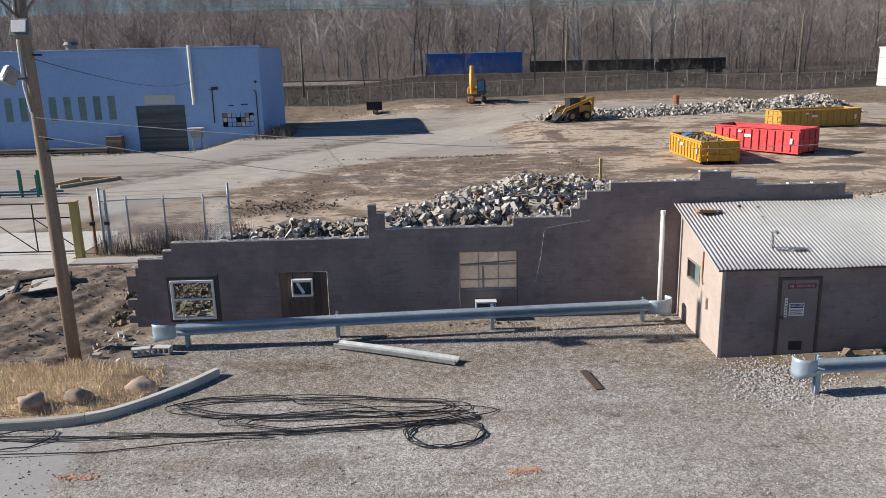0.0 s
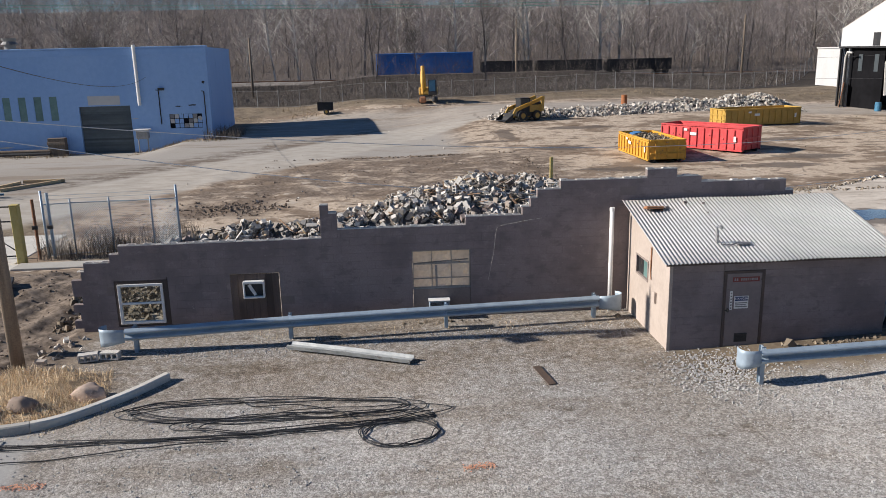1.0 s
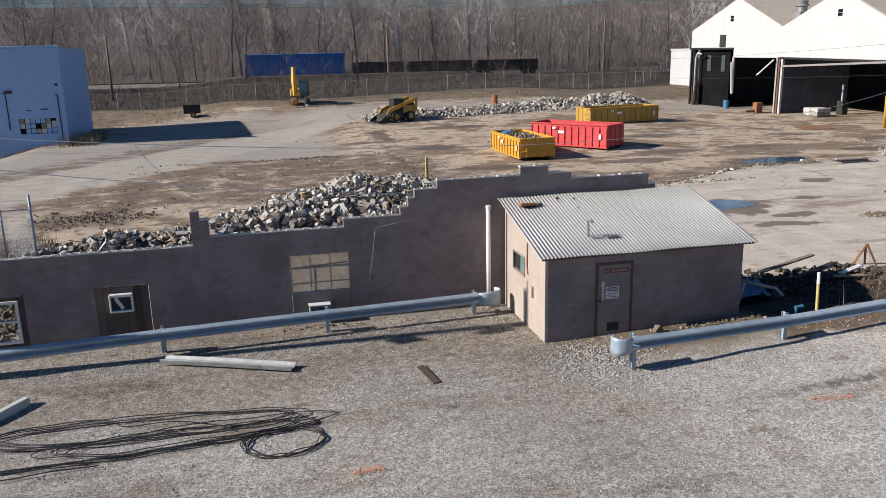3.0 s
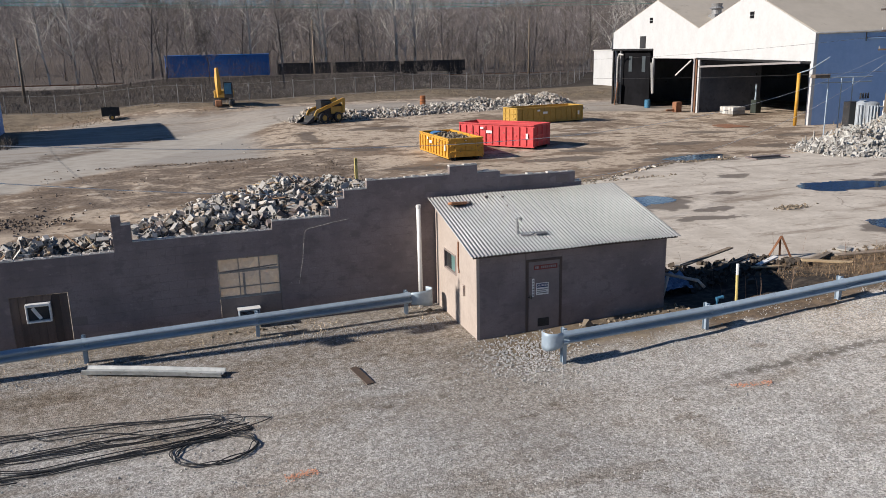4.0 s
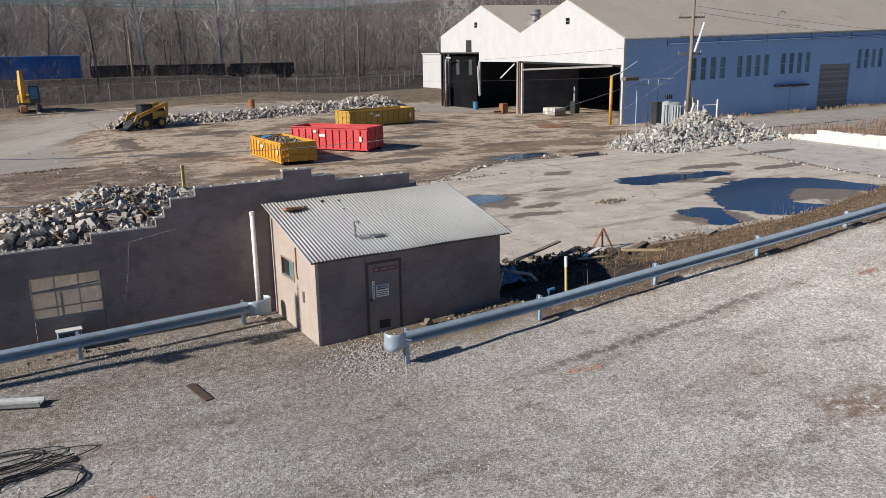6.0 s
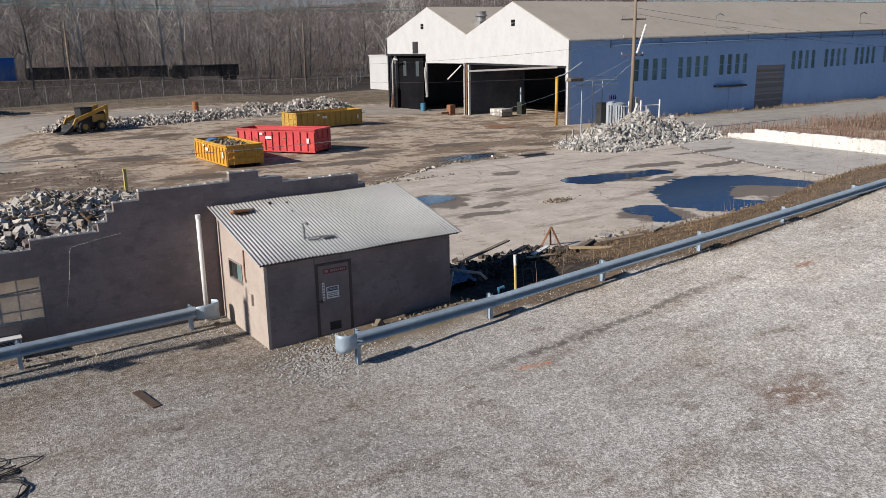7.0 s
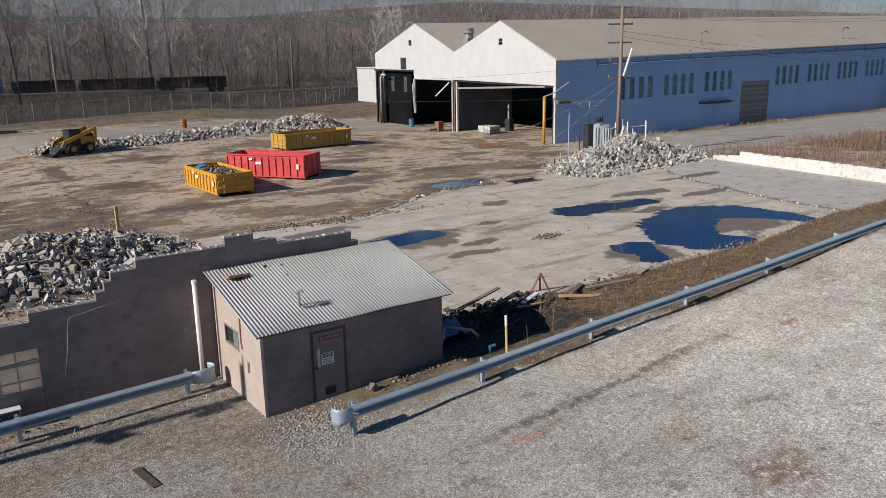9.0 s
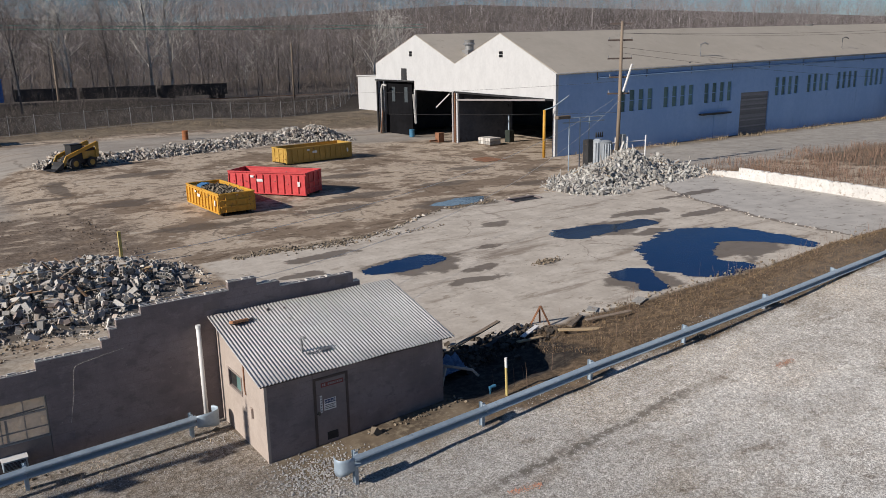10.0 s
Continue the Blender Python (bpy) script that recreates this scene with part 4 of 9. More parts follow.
    part("louvre", boxes((8.88, 9.22, SY0 - 0.02, SY0 - 0.012, 0.16, 0.4), *[(8.9, 9.2, SY0 - 0.03, SY0 - 0.02, 0.18 + 0.035 * i, 0.2 + 0.035 * i) for i in range(6)]), BLACK_STEEL, door, "dark louvred vent")
    panel = part("red_sign", boxes((8.75, 9.46, SY0 - 0.018, SY0 - 0.0125, 1.8, 1.93)), surface("sign_red", (0.16, 0.035, 0.03), (0.2, 0.05, 0.04), None, 9.0, 2.0, 0.6), door, "faded dark red sign")
    for i in range(11):
        if i != 2:
            part("letter_bar", boxes((8.79 + i * 0.058, 8.83 + i * 0.058, SY0 - 0.022, SY0 - 0.0185, 1.835, 1.9)), DOOR_GREY, panel)
    notice = part("notice", boxes((8.82, 9.2, SY0 - 0.018, SY0 - 0.0125, 1.08, 1.42)), WHITE_PAINT, door, "white notice with a dark header")
    part("header", boxes((8.84, 9.18, SY0 - 0.022, SY0 - 0.0185, 1.29, 1.4)), surface("sign_blue", (0.03, 0.045, 0.12), (0.05, 0.07, 0.17), None, 9.0, 2.0, 0.5), notice)
    word = bpy.data.curves.new("header_word", "FONT")
    word.body, word.size, word.extrude, word.align_x, word.align_y = "DANGER", 0.085, 0.001, "CENTER", "CENTER"
    word.materials.append(WHITE_PAINT)
    word_ob = new("header_word", word)
    word_ob.parent = notice
    word_ob.matrix_basis = pose(9.01, SY0 - 0.0235, 1.345, 90, 0, 0)
    for i in range(3):
        part("text_bar", boxes((8.85, 9.17 - 0.04 * (i % 2), SY0 - 0.022, SY0 - 0.0185, 1.12 + i * 0.05, 1.145 + i * 0.05)), STEEL_GREY, notice)
    strip = part("label_strip", boxes((8.7, 8.77, SY0 - 0.018, SY0 - 0.0125, 1.05, 1.56)), WHITE_PAINT, door, "upright pale label strip")
    for i in range(6):
        part("text_bar", boxes((8.715, 8.755, SY0 - 0.022, SY0 - 0.0185, 1.08 + i * 0.08, 1.12 + i * 0.08)), STEEL_GREY, strip)
    return ob


SHED = shed()


# ---- guard rails ----
W_BEAM = [(-0.035, 0.0), (-0.02, 0.012), (0.035, 0.05), (0.045, 0.075), (0.035, 0.1), (-0.035, 0.14), (-0.04, 0.155), (-0.035, 0.17), (0.035, 0.21), (0.045, 0.235), (0.035, 0.26), (-0.02, 0.298), (-0.035, 0.31)]
W_BEAM = [(s * 1.5, h * 1.1) for s, h in W_BEAM]


def guard_rail(label, line, posts, flare_start, flare_end, wing=1.0):
    """line: points (x, y, z of the rail's lower edge); posts: places along x."""
    ob = thing("guard_rail", label, "guard rail", "guard rails of the lot")

    def at(x):
        for a, b in zip(line, line[1:]):
            if a[0] <= x <= b[0]:
                t = (x - a[0]) / (b[0] - a[0])
                return Vector(a).lerp(Vector(b), t)
        return Vector(line[-1] if x > line[-1][0] else line[0])
    for a, b in zip(line, line[1:]):
        bm = bmesh.new()
        lift = Vector((0, 0, 0))
        sweep(bm, W_BEAM, Vector(a) + lift, Vector(b) + lift)
        r = bmesh.ops.extrude_face_region(bm, geom=bm.faces[:])
        side = (Vector(b) - Vector(a)).cross(Vector((0, 0, 1))).normalized()
        bmesh.ops.translate(bm, vec=-side * 0.004, verts=[v for v in r["geom"] if isinstance(v, bmesh.types.BMVert)])
        bmesh.ops.recalc_face_normals(bm, faces=bm.faces)
        part("rail", bm, GALV, ob)
    for x in posts:
        p = at(x)
        g = height(x, p.y)
        post = part("post", boxes((x - 0.05, x + 0.05, p.y + 0.16, p.y + 0.168, g - 0.3, p.z + 0.36), (x - 0.05, x + 0.05, p.y + 0.3, p.y + 0.308, g - 0.3, p.z + 0.36), (x - 0.005, x + 0.005, p.y + 0.168, p.y + 0.3, g - 0.3, p.z + 0.36)), GALV, ob)
        part("spacer", boxes((x - 0.045, x + 0.045, p.y + 0.04, p.y + 0.158, p.z - 0.02, p.z + 0.33), bevel=0.01), GALV, post)
        bm = bmesh.new()
        tube(bm, [(x, p.y - 0.03, p.z + 0.155), (x, p.y - 0.06, p.z + 0.155)], 0.018, 8)
        part("bolt", bm, GALV, post)
    for end, do in ((0, flare_start), (-1, flare_end)):
        if not do:
            continue
        p = Vector(line[end])
        sign = -1 if end == 0 else 1
        bm = bmesh.new()
        rows = []
        arc = [(0.0, 0.0), (0.3, -0.015), (0.52, 0.0), (0.66, 0.07), (0.72, 0.2), (0.68, 0.34), (0.58, 0.42)]
        for d, back_y in arc:
            d *= wing
            rows.append([bm.verts.new((p.x + sign * d, p.y - 0.04 + back_y, p.z + h)) for h in (-0.02 - 0.2 * min(d, 0.6), 0.06 - 0.1 * min(d, 0.6), 0.17, 0.26, 0.345 + 0.03 * min(d, 0.6))])
        for a, b in zip(rows, rows[1:]):
            for i in range(4):
                bm.faces.new((a[i], a[i + 1], b[i + 1], b[i]))
        r = bmesh.ops.extrude_face_region(bm, geom=bm.faces[:])
        bmesh.ops.translate(bm, vec=(0, 0.006, 0), verts=[v for v in r["geom"] if isinstance(v, bmesh.types.BMVert)])
        bmesh.ops.recalc_face_normals(bm, faces=bm.faces)
        part("end_wing", bm, GALV, ob, "rounded flared end wing", smooth=True)
    return ob


guard_rail("galvanised guard rail in front of the block wall", [(-7.2, 20.0, 0.4), (-2.9, 20.5, 0.39), (1.5, 20.85, 0.38), (6.0, 21.15, 0.38)], [-7.0, -2.9, 1.5, 5.9], True, True)
RAIL2 = [(8.3, 15.85, 0.63), (12.75, 16.05, 0.68), (17.0, 15.9, 0.98), (21.1, 15.5, 1.36), (25.2, 15.15, 1.74), (29.2, 14.85, 2.12), (33.2, 14.6, 2.45), (37.4, 14.4, 2.68), (45.8, 14.1, 2.75)]
guard_rail("galvanised guard rail along the climbing gravel road", RAIL2, [8.45, 12.75, 17.0, 21.1, 25.2, 29.2, 33.2, 37.4, 41.6], True, False, 0.62)


# ---- blue building behind the gate ----
def prism(bm, outline, z0, z1):
    """An upright prism over an outline of (x, y)."""
    lo = [bm.verts.new((x, y, z0)) for x, y in outline]
    hi = [bm.verts.new((x, y, z1)) for x, y in outline]
    k = len(outline)
    for i in range(k):
        bm.faces.new((lo[i], lo[(i + 1) % k], hi[(i + 1) % k], hi[i]))
    bm.faces.new(lo[::-1])
    bm.faces.new(hi)
    bmesh.ops.recalc_face_normals(bm, faces=bm.faces)


def wall_with_holes(bm, x0, x1, z0, z1, y0, y1, holes):
    """A wall along x cut by holes (xa, xb, za, zb): upright strips, each split over and under its hole."""
    cuts = sorted({x0, x1, *[v for h in holes for v in h[:2]]})
    for a, b in zip(cuts, cuts[1:]):
        mid = (a + b) / 2
        spans = sorted((h[2], h[3]) for h in holes if h[0] < mid < h[1])
        lo = z0
        for c, d in spans:
            if c > lo:
                box(bm, a, b, y0, y1, lo, c)
            lo = d
        if z1 > lo:
            box(bm, a, b, y0, y1, lo, z1)


def blue_building():
    ob = thing("blue_building", "long flat-roofed industrial building with faded blue walls", "building")
    x1, x0, y0, top = -17.5, -75.0, 80.0, 8.95
    holes = [(-30.25, -25.3, -1.3, 3.5)]
    wins = []
    for i in range(26):
        a = -32.2 - i * 1.485
        wins.append((a - 0.84, a, 2.15, 4.6))
    small = (-21.6, -18.4, 1.15, 2.55)
    bm = bmesh.new()
    wall_with_holes(bm, x0, x1, -1.6, top, y0, y0 + 0.4, holes + wins + [small])
    front = part("front_wall", bm, BLUE_WALL, ob)
    bm = bmesh.new()
    prism(bm, [(x1 - 0.4, y0 + 0.4), (x1, y0 + 0.4), (-18.65, 98.0), (-19.05, 98.0)], -1.6, top)
    part("side_wall", bm, BLUE_WALL, ob)
    part("back_wall", boxes((x0, -19.05, 97.6, 98.0, -1.6, top)), BLUE_WALL, ob)
    bm = bmesh.new()
    prism(bm, [(x0, y0 + 0.41), (x1 - 0.41, y0 + 0.41), (-19.06, 97.6), (x0, 97.6)], 8.4, 8.6)
    roof = part("roof", bm, ROOF_PALE, ob)
    bm = bmesh.new()
    box(bm, x0, x1 + 0.12, y0 - 0.12, y0 + 0.45, top + 0.004, top + 0.16, 0.02)
    box(bm, x0, x1 + 0.08, y0 - 0.06, y0 - 0.004, top - 0.6, top - 0.02, 0.01)
    part("coping", bm, BLUE_WALL, ob)
    for a, b, c, d in wins:
        w = part("window", boxes((a, b, y0 + 0.08, y0 + 0.14, c, d)), PANE_GREEN, ob)
        part("window_frame", boxes((a, a + 0.06, y0 + 0.02, y0 + 0.078, c, d), (b - 0.06, b, y0 + 0.02, y0 + 0.078, c, d), (a + 0.06, b - 0.06, y0 + 0.02, y0 + 0.078, d - 0.06, d), (a + 0.06, b - 0.06, y0 + 0.02, y0 + 0.078, c, c + 0.06)), BLUE_WALL, w)
    door = part("roll_door", boxes((-30.2, -25.35, y0 + 0.24, y0 + 0.28, -1.25, 3.5)), DOOR_DARK, ob, "closed dark ribbed roll-up door")
    slat = block_mesh("slat", 4.85, 0.04, 0.19, DOOR_DARK, 0.012)
    for i in range(24):
        shared("slat", slat, door, Matrix.Translation((-30.2, y0 + 0.195, -1.25 + i * 0.2)))
    rng = random.Random(18)
    for px, pz, w, h in ((-19.2, 3.4, 1.0, 0.16), (-20.6, 3.3, 0.7, 0.12), (-18.6, 2.1, 0.5, 0.5), (-18.0, 5.6, 0.35, 0.3), (-24.9, 2.2, 0.8, 0.1), (-33.0, -0.2, 1.6, 0.2), (-38.0, -0.3, 2.2, 0.18)):
        bm = bmesh.new()
        rim = [(px + w / 2 * math.cos(a * 0.57) * rng.uniform(0.6, 1.1), pz + h / 2 * math.sin(a * 0.57) * rng.uniform(0.5, 1.2)) for a in range(11)]
        front_ring = [bm.verts.new((x, y0 - 0.006, z)) for x, z in rim]
        back_ring = [bm.verts.new((x, y0 + 0.002, z)) for x, z in rim]
        bm.faces.new(front_ring)
        for i in range(11):
            bm.faces.new((front_ring[i], front_ring[(i + 1) % 11], back_ring[(i + 1) % 11], back_ring[i]))
        bmesh.ops.recalc_face_normals(bm, faces=bm.faces)
        part("peeled_patch", bm, BLACK_STEEL if pz > 3 else ROOF_PALE, front, "patch where the paint has peeled")
    part("lintel_patch", boxes((-29.3, -26.2, y0 - 0.01, y0 - 0.001, 3.62, 4.5)), ROOF_PALE, ob, "pale patch of bare render")
    # black backing plate stands for the unlit room behind the panes
    sw = part("window", boxes((small[0], small[1], y0 + 0.12, y0 + 0.16, small[2], small[3])), INTERIOR_SHADE, ob, "broken window with boarded panes")
    for i in range(7):
        for j in range(3):
            if (i * 5 + j * 3) % 9:
                part("pane", boxes((small[0] + 0.06 + i * 0.45, small[0] + 0.45 + i * 0.45, y0 + 0.08, y0 + 0.1, small[2] + 0.05 + j * 0.46, small[2] + 0.46 + j * 0.46)), (BLUE_WALL, BLUE_WALL, ROOF_PALE, BLUE_WALL, DOOR_GREY)[(i * 3 + j * 2) % 5], sw)
    bm = bmesh.new()
    cyl(bm, -24.3, y0 - 0.18, 3.5, 9.3, 0.16, 10)
    part("downpipe", bm, WHITE_PAINT, ob)
    for x, a, b in ((-22.4, 1.6, 4.9), (-18.0, 0.2, 4.7)):
        bm = bmesh.new()
        tube(bm, [(x, y0 - 0.05, a), (x, y0 - 0.05, b), (x - 0.25, y0 - 0.05, b + 0.05)], 0.05, 6)
        part("conduit", bm, BLACK_STEEL, ob)
    part("wall_lamp", boxes((-22.4, -21.8, y0 - 0.25, y0 - 0.002, 4.9, 5.15), bevel=0.03), BLACK_STEEL, ob)
    bm = bmesh.new()
    cyl(bm, -38.6, 86.0, 8.6, 9.7, 0.55, 14)
    cyl(bm, -38.6, 86.0, 9.7, 10.0, 0.85, 14, 0.6)
    cyl(bm, -38.6, 86.0, 10.0, 10.35, 0.6, 14, 0.75)
    part("roof_vent", bm, STEEL_GREY, ob, smooth=False)
    return ob


blue_building()


# ---- twin-gabled hall ----
HX, HY = 57.5, 60.8
PIPE_BLUE = surface("dark_blue_paint", (0.08, 0.14, 0.25), (0.11, 0.18, 0.3), None, 2.0, 0.3, 0.95)


def hall():
    ob = thing("twin_gabled_hall", "long industrial hall with two white gables and blue side walls", "building")
    far = 190.0
    lift = 0.0185
    bm = bmesh.new()
    def plate(points, x, thick):
        a = [bm.verts.new((x, y, z)) for y, z in points]
        b = [bm.verts.new((x + thick, y, z)) for y, z in points]
        k = len(points)
        for i in range(k):
            bm.faces.new((a[i], a[(i + 1) % k], b[(i + 1) % k], b[i]))
        bm.faces.new(a)
        bm.faces.new(b[::-1])
    plate([(60.8, 5.95), (78.6, 6.3), (78.6, 9.65), (69.9, 12.95), (60.8, 8.7)], HX, 0.3)
    plate([(78.6, 6.3), (87.6, 6.35), (87.6, 13.13), (87.2, 13.3), (78.6, 9.65)], HX, 0.3)
    plate([(87.6, 7.45), (97.4, 7.5), (97.4, 9.7), (87.6, 13.13)], HX, 0.3)
    bmesh.ops.recalc_face_normals(bm, faces=bm.faces)
    gable = part("gable_wall", bm, GABLE_WHITE, ob, "white painted gable ends over open bays")
    # dark plates on the gable stand for unlit window and hatch openings
    part("gable_window", boxes((HX - 0.06, HX - 0.01, 69.4, 70.0, 10.4, 10.68), (HX - 0.06, HX - 0.01, 69.4, 70.0, 10.74, 11.05)), INTERIOR_SHADE, gable)
    part("gable_window", boxes((HX - 0.06, HX - 0.01, 88.0, 88.6, 10.65, 10.93), (HX - 0.06, HX - 0.01, 88.0, 88.6, 10.99, 11.3)), INTERIOR_SHADE, gable)
    part("gable_hatch", boxes((HX - 0.06, HX - 0.01, 89.4, 90.7, 7.6, 9.1)), BLACK_STEEL, gable, "black plate for an open hatch's shade")
    # roofs
    def roof_plane(name, ya, za, yb, zb, material):
        m = bmesh.new()
        v = [m.verts.new(p) for p in ((HX + 0.04, ya, za), (far, ya, za + lift * (far - HX)), (far, yb, zb + lift * (far - HX)), (HX + 0.04, yb, zb))]
        m.faces.new(v)
        r = bmesh.ops.extrude_face_region(m, geom=m.faces[:])
        bmesh.ops.translate(m, vec=(0, 0, 0.07), verts=[q for q in r["geom"] if isinstance(q, bmesh.types.BMVert)])
        bmesh.ops.recalc_face_normals(m, faces=m.faces)
        return part(name, m, material, ob)
    roof = roof_plane("roof", 60.5, 8.62, 69.9, 12.96, ROOF_BROWN)
    tagged(roof, "brown-grey felt roof slope")
    roof_plane("roof", 78.6, 9.66, 69.9, 12.96, ROOF_BROWN)
    roof_plane("roof", 78.6, 9.66, 87.2, 13.31, ROOF_BROWN)
    roof_plane("roof", 97.7, 9.6, 87.2, 13.31, ROOF_BROWN)
    for x, y, zz, s in ((61.6, 81.0, 10.75, 0.72), (127.0, 74.0, 11.6 + 1.3, 0.7)):
        m = bmesh.new()
        box(m, x - 0.9 * s, x + 0.9 * s, y - 0.9 * s, y + 0.9 * s, zz - 1.0, zz + 0.8 * s)
        cyl(m, x, y, zz + 0.8 * s, zz + 1.7 * s, 0.8 * s, 16)
        cyl(m, x, y, zz + 1.7 * s, zz + 2.0 * s, 1.15 * s, 16, 0.9 * s)
        cyl(m, x, y, zz + 2.0 * s, zz + 2.5 * s, 0.8 * s, 16, 0.95 * s)
        part("roof_vent", m, STEEL_GREY, ob, "round metal roof ventilator")
    # side wall with its window groups and door
    holes = []
    for start, count in ((67.3, 4), (74.7, 4), (82.3, 4), (97.3, 4), (105.0, 4), (112.7, 4), (120.5, 4), (128.2, 4), (136.0, 4), (144.0, 4)):
        for i in range(count):
            x = start + i * 1.52
            rise = lift * (x - HX)
            holes.append((x, x + 0.85, 4.0 + rise, 6.35 + rise))
    bay = (89.8, 96.0, -0.2, 5.4)
    bm = bmesh.new()
    wall_with_holes(bm, HX + 0.3, far, -1.0, 8.75, HY - 0.15, HY + 0.15, holes + [bay])
    v0 = [bm.verts.new(p) for p in ((HX + 0.3, HY - 0.15, 8.75), (far, HY - 0.15, 8.75), (far, HY - 0.15, 8.7 + lift * (far - HX)))]
    bm.faces.new(v0)
    side = part("side_wall", bm, HALL_BLUE, ob, "long blue painted side wall")
    part("corner_post", boxes((HX - 0.12, HX + 0.29, HY - 0.2, HY + 0.2, -0.2, 8.7), bevel=0.02), GABLE_WHITE, ob, "white corner post")
    for a, b, c, d in holes:
        w = part("window", boxes((a, b, HY, HY + 0.05, c, d)), PANE_GREEN, ob)
        part("mullion", boxes((a, b, HY - 0.03, HY - 0.005, (c + d) / 2 - 0.03, (c + d) / 2 + 0.03)), HALL_BLUE, w)
    roll = part("roll_door", boxes((bay[0], bay[1], HY + 0.066, HY + 0.1, -0.1, 5.4)), DOOR_GREY, ob, "closed grey roll-up door")
    slat = block_mesh("slat", bay[1] - bay[0], 0.04, 0.19, DOOR_GREY, 0.012)
    for i in range(27):
        shared("slat", slat, roll, Matrix.Translation((bay[0], HY + 0.02, -0.05 + i * 0.2)))
    m = bmesh.new()
    tube(m, [(HX + 6, HY - 0.35, 8.1), (far, HY - 0.35, 8.1 + lift * (far - HX - 6))], 0.09, 8)
    part("pipe_run", m, PIPE_BLUE, ob, "long blue pipe under the eaves", smooth=True)
    m = bmesh.new()
    tube(m, [(HX, HY - 0.3, 8.64), (far, HY - 0.3, 8.64 + lift * (far - HX))], 0.12, 6)
    part("gutter", m, STEEL_GREY, ob, smooth=True)
    for i in range(14):
        x = HX + 6 + i * 8
        rise = lift * (x - HX)
        m = bmesh.new()
        tube(m, [(x, HY - 0.2, 8.75 + rise), (x, HY - 0.2, 7.7 + rise)], 0.05, 6)
        part("bracket", m, STEEL_GREY, ob)
    part("canopy", boxes((81.4, 87.3, HY - 0.7, HY - 0.16, 3.0, 3.2), bevel=0.02), BLACK_STEEL, ob, "dark narrow canopy")
    part("door_panel", boxes((84.4, 87.2, HY - 0.2, HY - 0.156, 0.0, 2.9), bevel=0.01), HALL_BLUE, ob)
    for x, top in ((83.5, 0), (116.5, 1), (131.0, 2)):
        m = bmesh.new()
        tube(m, [(x, 62.5, 9.6 + lift * (x - HX)), (x, 62.5, 11.0 + lift * (x - HX)), (x + 0.5, 62.3, 11.2 + lift * (x - HX)), (x + 0.9, 62.1, 11.0 + lift * (x - HX))], 0.09, 6)
        part("roof_lamp", m, STEEL_GREY, ob)
    # inside: floor, back and middle walls that close the bays, shade put in their colour
    part("inner_wall", boxes((HX + 22, HX + 22.3, HY + 0.2, 97.0, -0.2, 9.4)), HALL_INNER, ob, "wall deep inside, coloured dark as in shade")
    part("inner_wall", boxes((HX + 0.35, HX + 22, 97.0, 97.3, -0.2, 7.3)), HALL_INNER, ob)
    part("inner_wall", boxes((HX + 0.4, HX + 9.0, 78.3, 78.5, -0.2, 6.0)), HALL_INNER, ob, "sheeted partition, its blue darkened as in shade")
    part("ceiling_deck", boxes((HX + 0.35, HX + 22, HY + 0.2, 97.0, 7.3, 7.5)), INTERIOR_SHADE, ob)
    part("front_screen", boxes((HX + 0.5, HX + 0.7, 89.0, 97.0, -0.2, 7.3)), INTERIOR_SHADE, ob, "black sheeting in the far bay, darkened like shade")
    for y in (90.0, 93.2):
        part("screen_window", boxes((HX + 0.44, HX + 0.49, y, y + 0.8, 4.6, 6.6)), DOOR_DARK, ob)
    for y, mat in ((78.1, GABLE_WHITE), (79.0, DOOR_GREY), (87.5, GABLE_WHITE), (95.3, STEEL_GREY), (97.2, BLACK_STEEL), (78.55, RUST)):
        part("column", boxes((HX - 0.1, HX + 0.15, y - 0.13, y + 0.13, -0.2 if y != 87.5 else 2.0, 6.4 if y < 95 else 7.3), bevel=0.02), mat, ob)
    for y in (83.6, 83.9):
        part("column", boxes((HX + 8, HX + 8.4, y - 0.2, y + 0.2, -0.2, 6.4)), STEEL_GREY, ob)
    m = bmesh.new()
    beam(m, (HX - 0.2, 78.0, 5.4), (HX - 0.3, 62.0, 5.95), 0.14, 0.2)
    part("hanging_beam", m, DOOR_GREY, ob, "bent beam hanging across the bay")
    m = bmesh.new()
    beam(m, (HX - 0.5, 79.0, 6.1), (HX - 1.0, 81.2, 4.4), 0.1, 0.14)
    part("hanging_trim", m, ROOF_PALE, ob)
    m = bmesh.new()
    beam(m, (HX - 0.2, 87.6, 5.8), (HX - 0.4, 86.9, 2.0), 0.2, 0.16)
    part("hanging_trim", m, ROOF_PALE, ob)
    m = bmesh.new()
    beam(m, (HX - 0.1, 60.9, 5.95), (HX - 0.05, 78.6, 6.3), 0.1, 0.22)
    part("lintel", m, BLACK_STEEL, ob)
    m = bmesh.new()
    beam(m, (HX - 0.1, 87.6, 7.42), (HX - 0.05, 97.6, 7.48), 0.1, 0.22)
    part("lintel", m, BLACK_STEEL, ob)
    # white lean-to at the far end
    annex = thing("white_outbuilding", "small plain white outbuilding beyond the hall", "building")
    part("wall", boxes((69.5, 76.0, 117.6, 124.2, 1.0, 7.3), bevel=0.03), GABLE_WHITE, annex)
    part("roof", boxes((69.35, 76.15, 117.45, 124.35, 7.304, 7.5), bevel=0.03), ROOF_PALE, annex)
    return ob


hall()


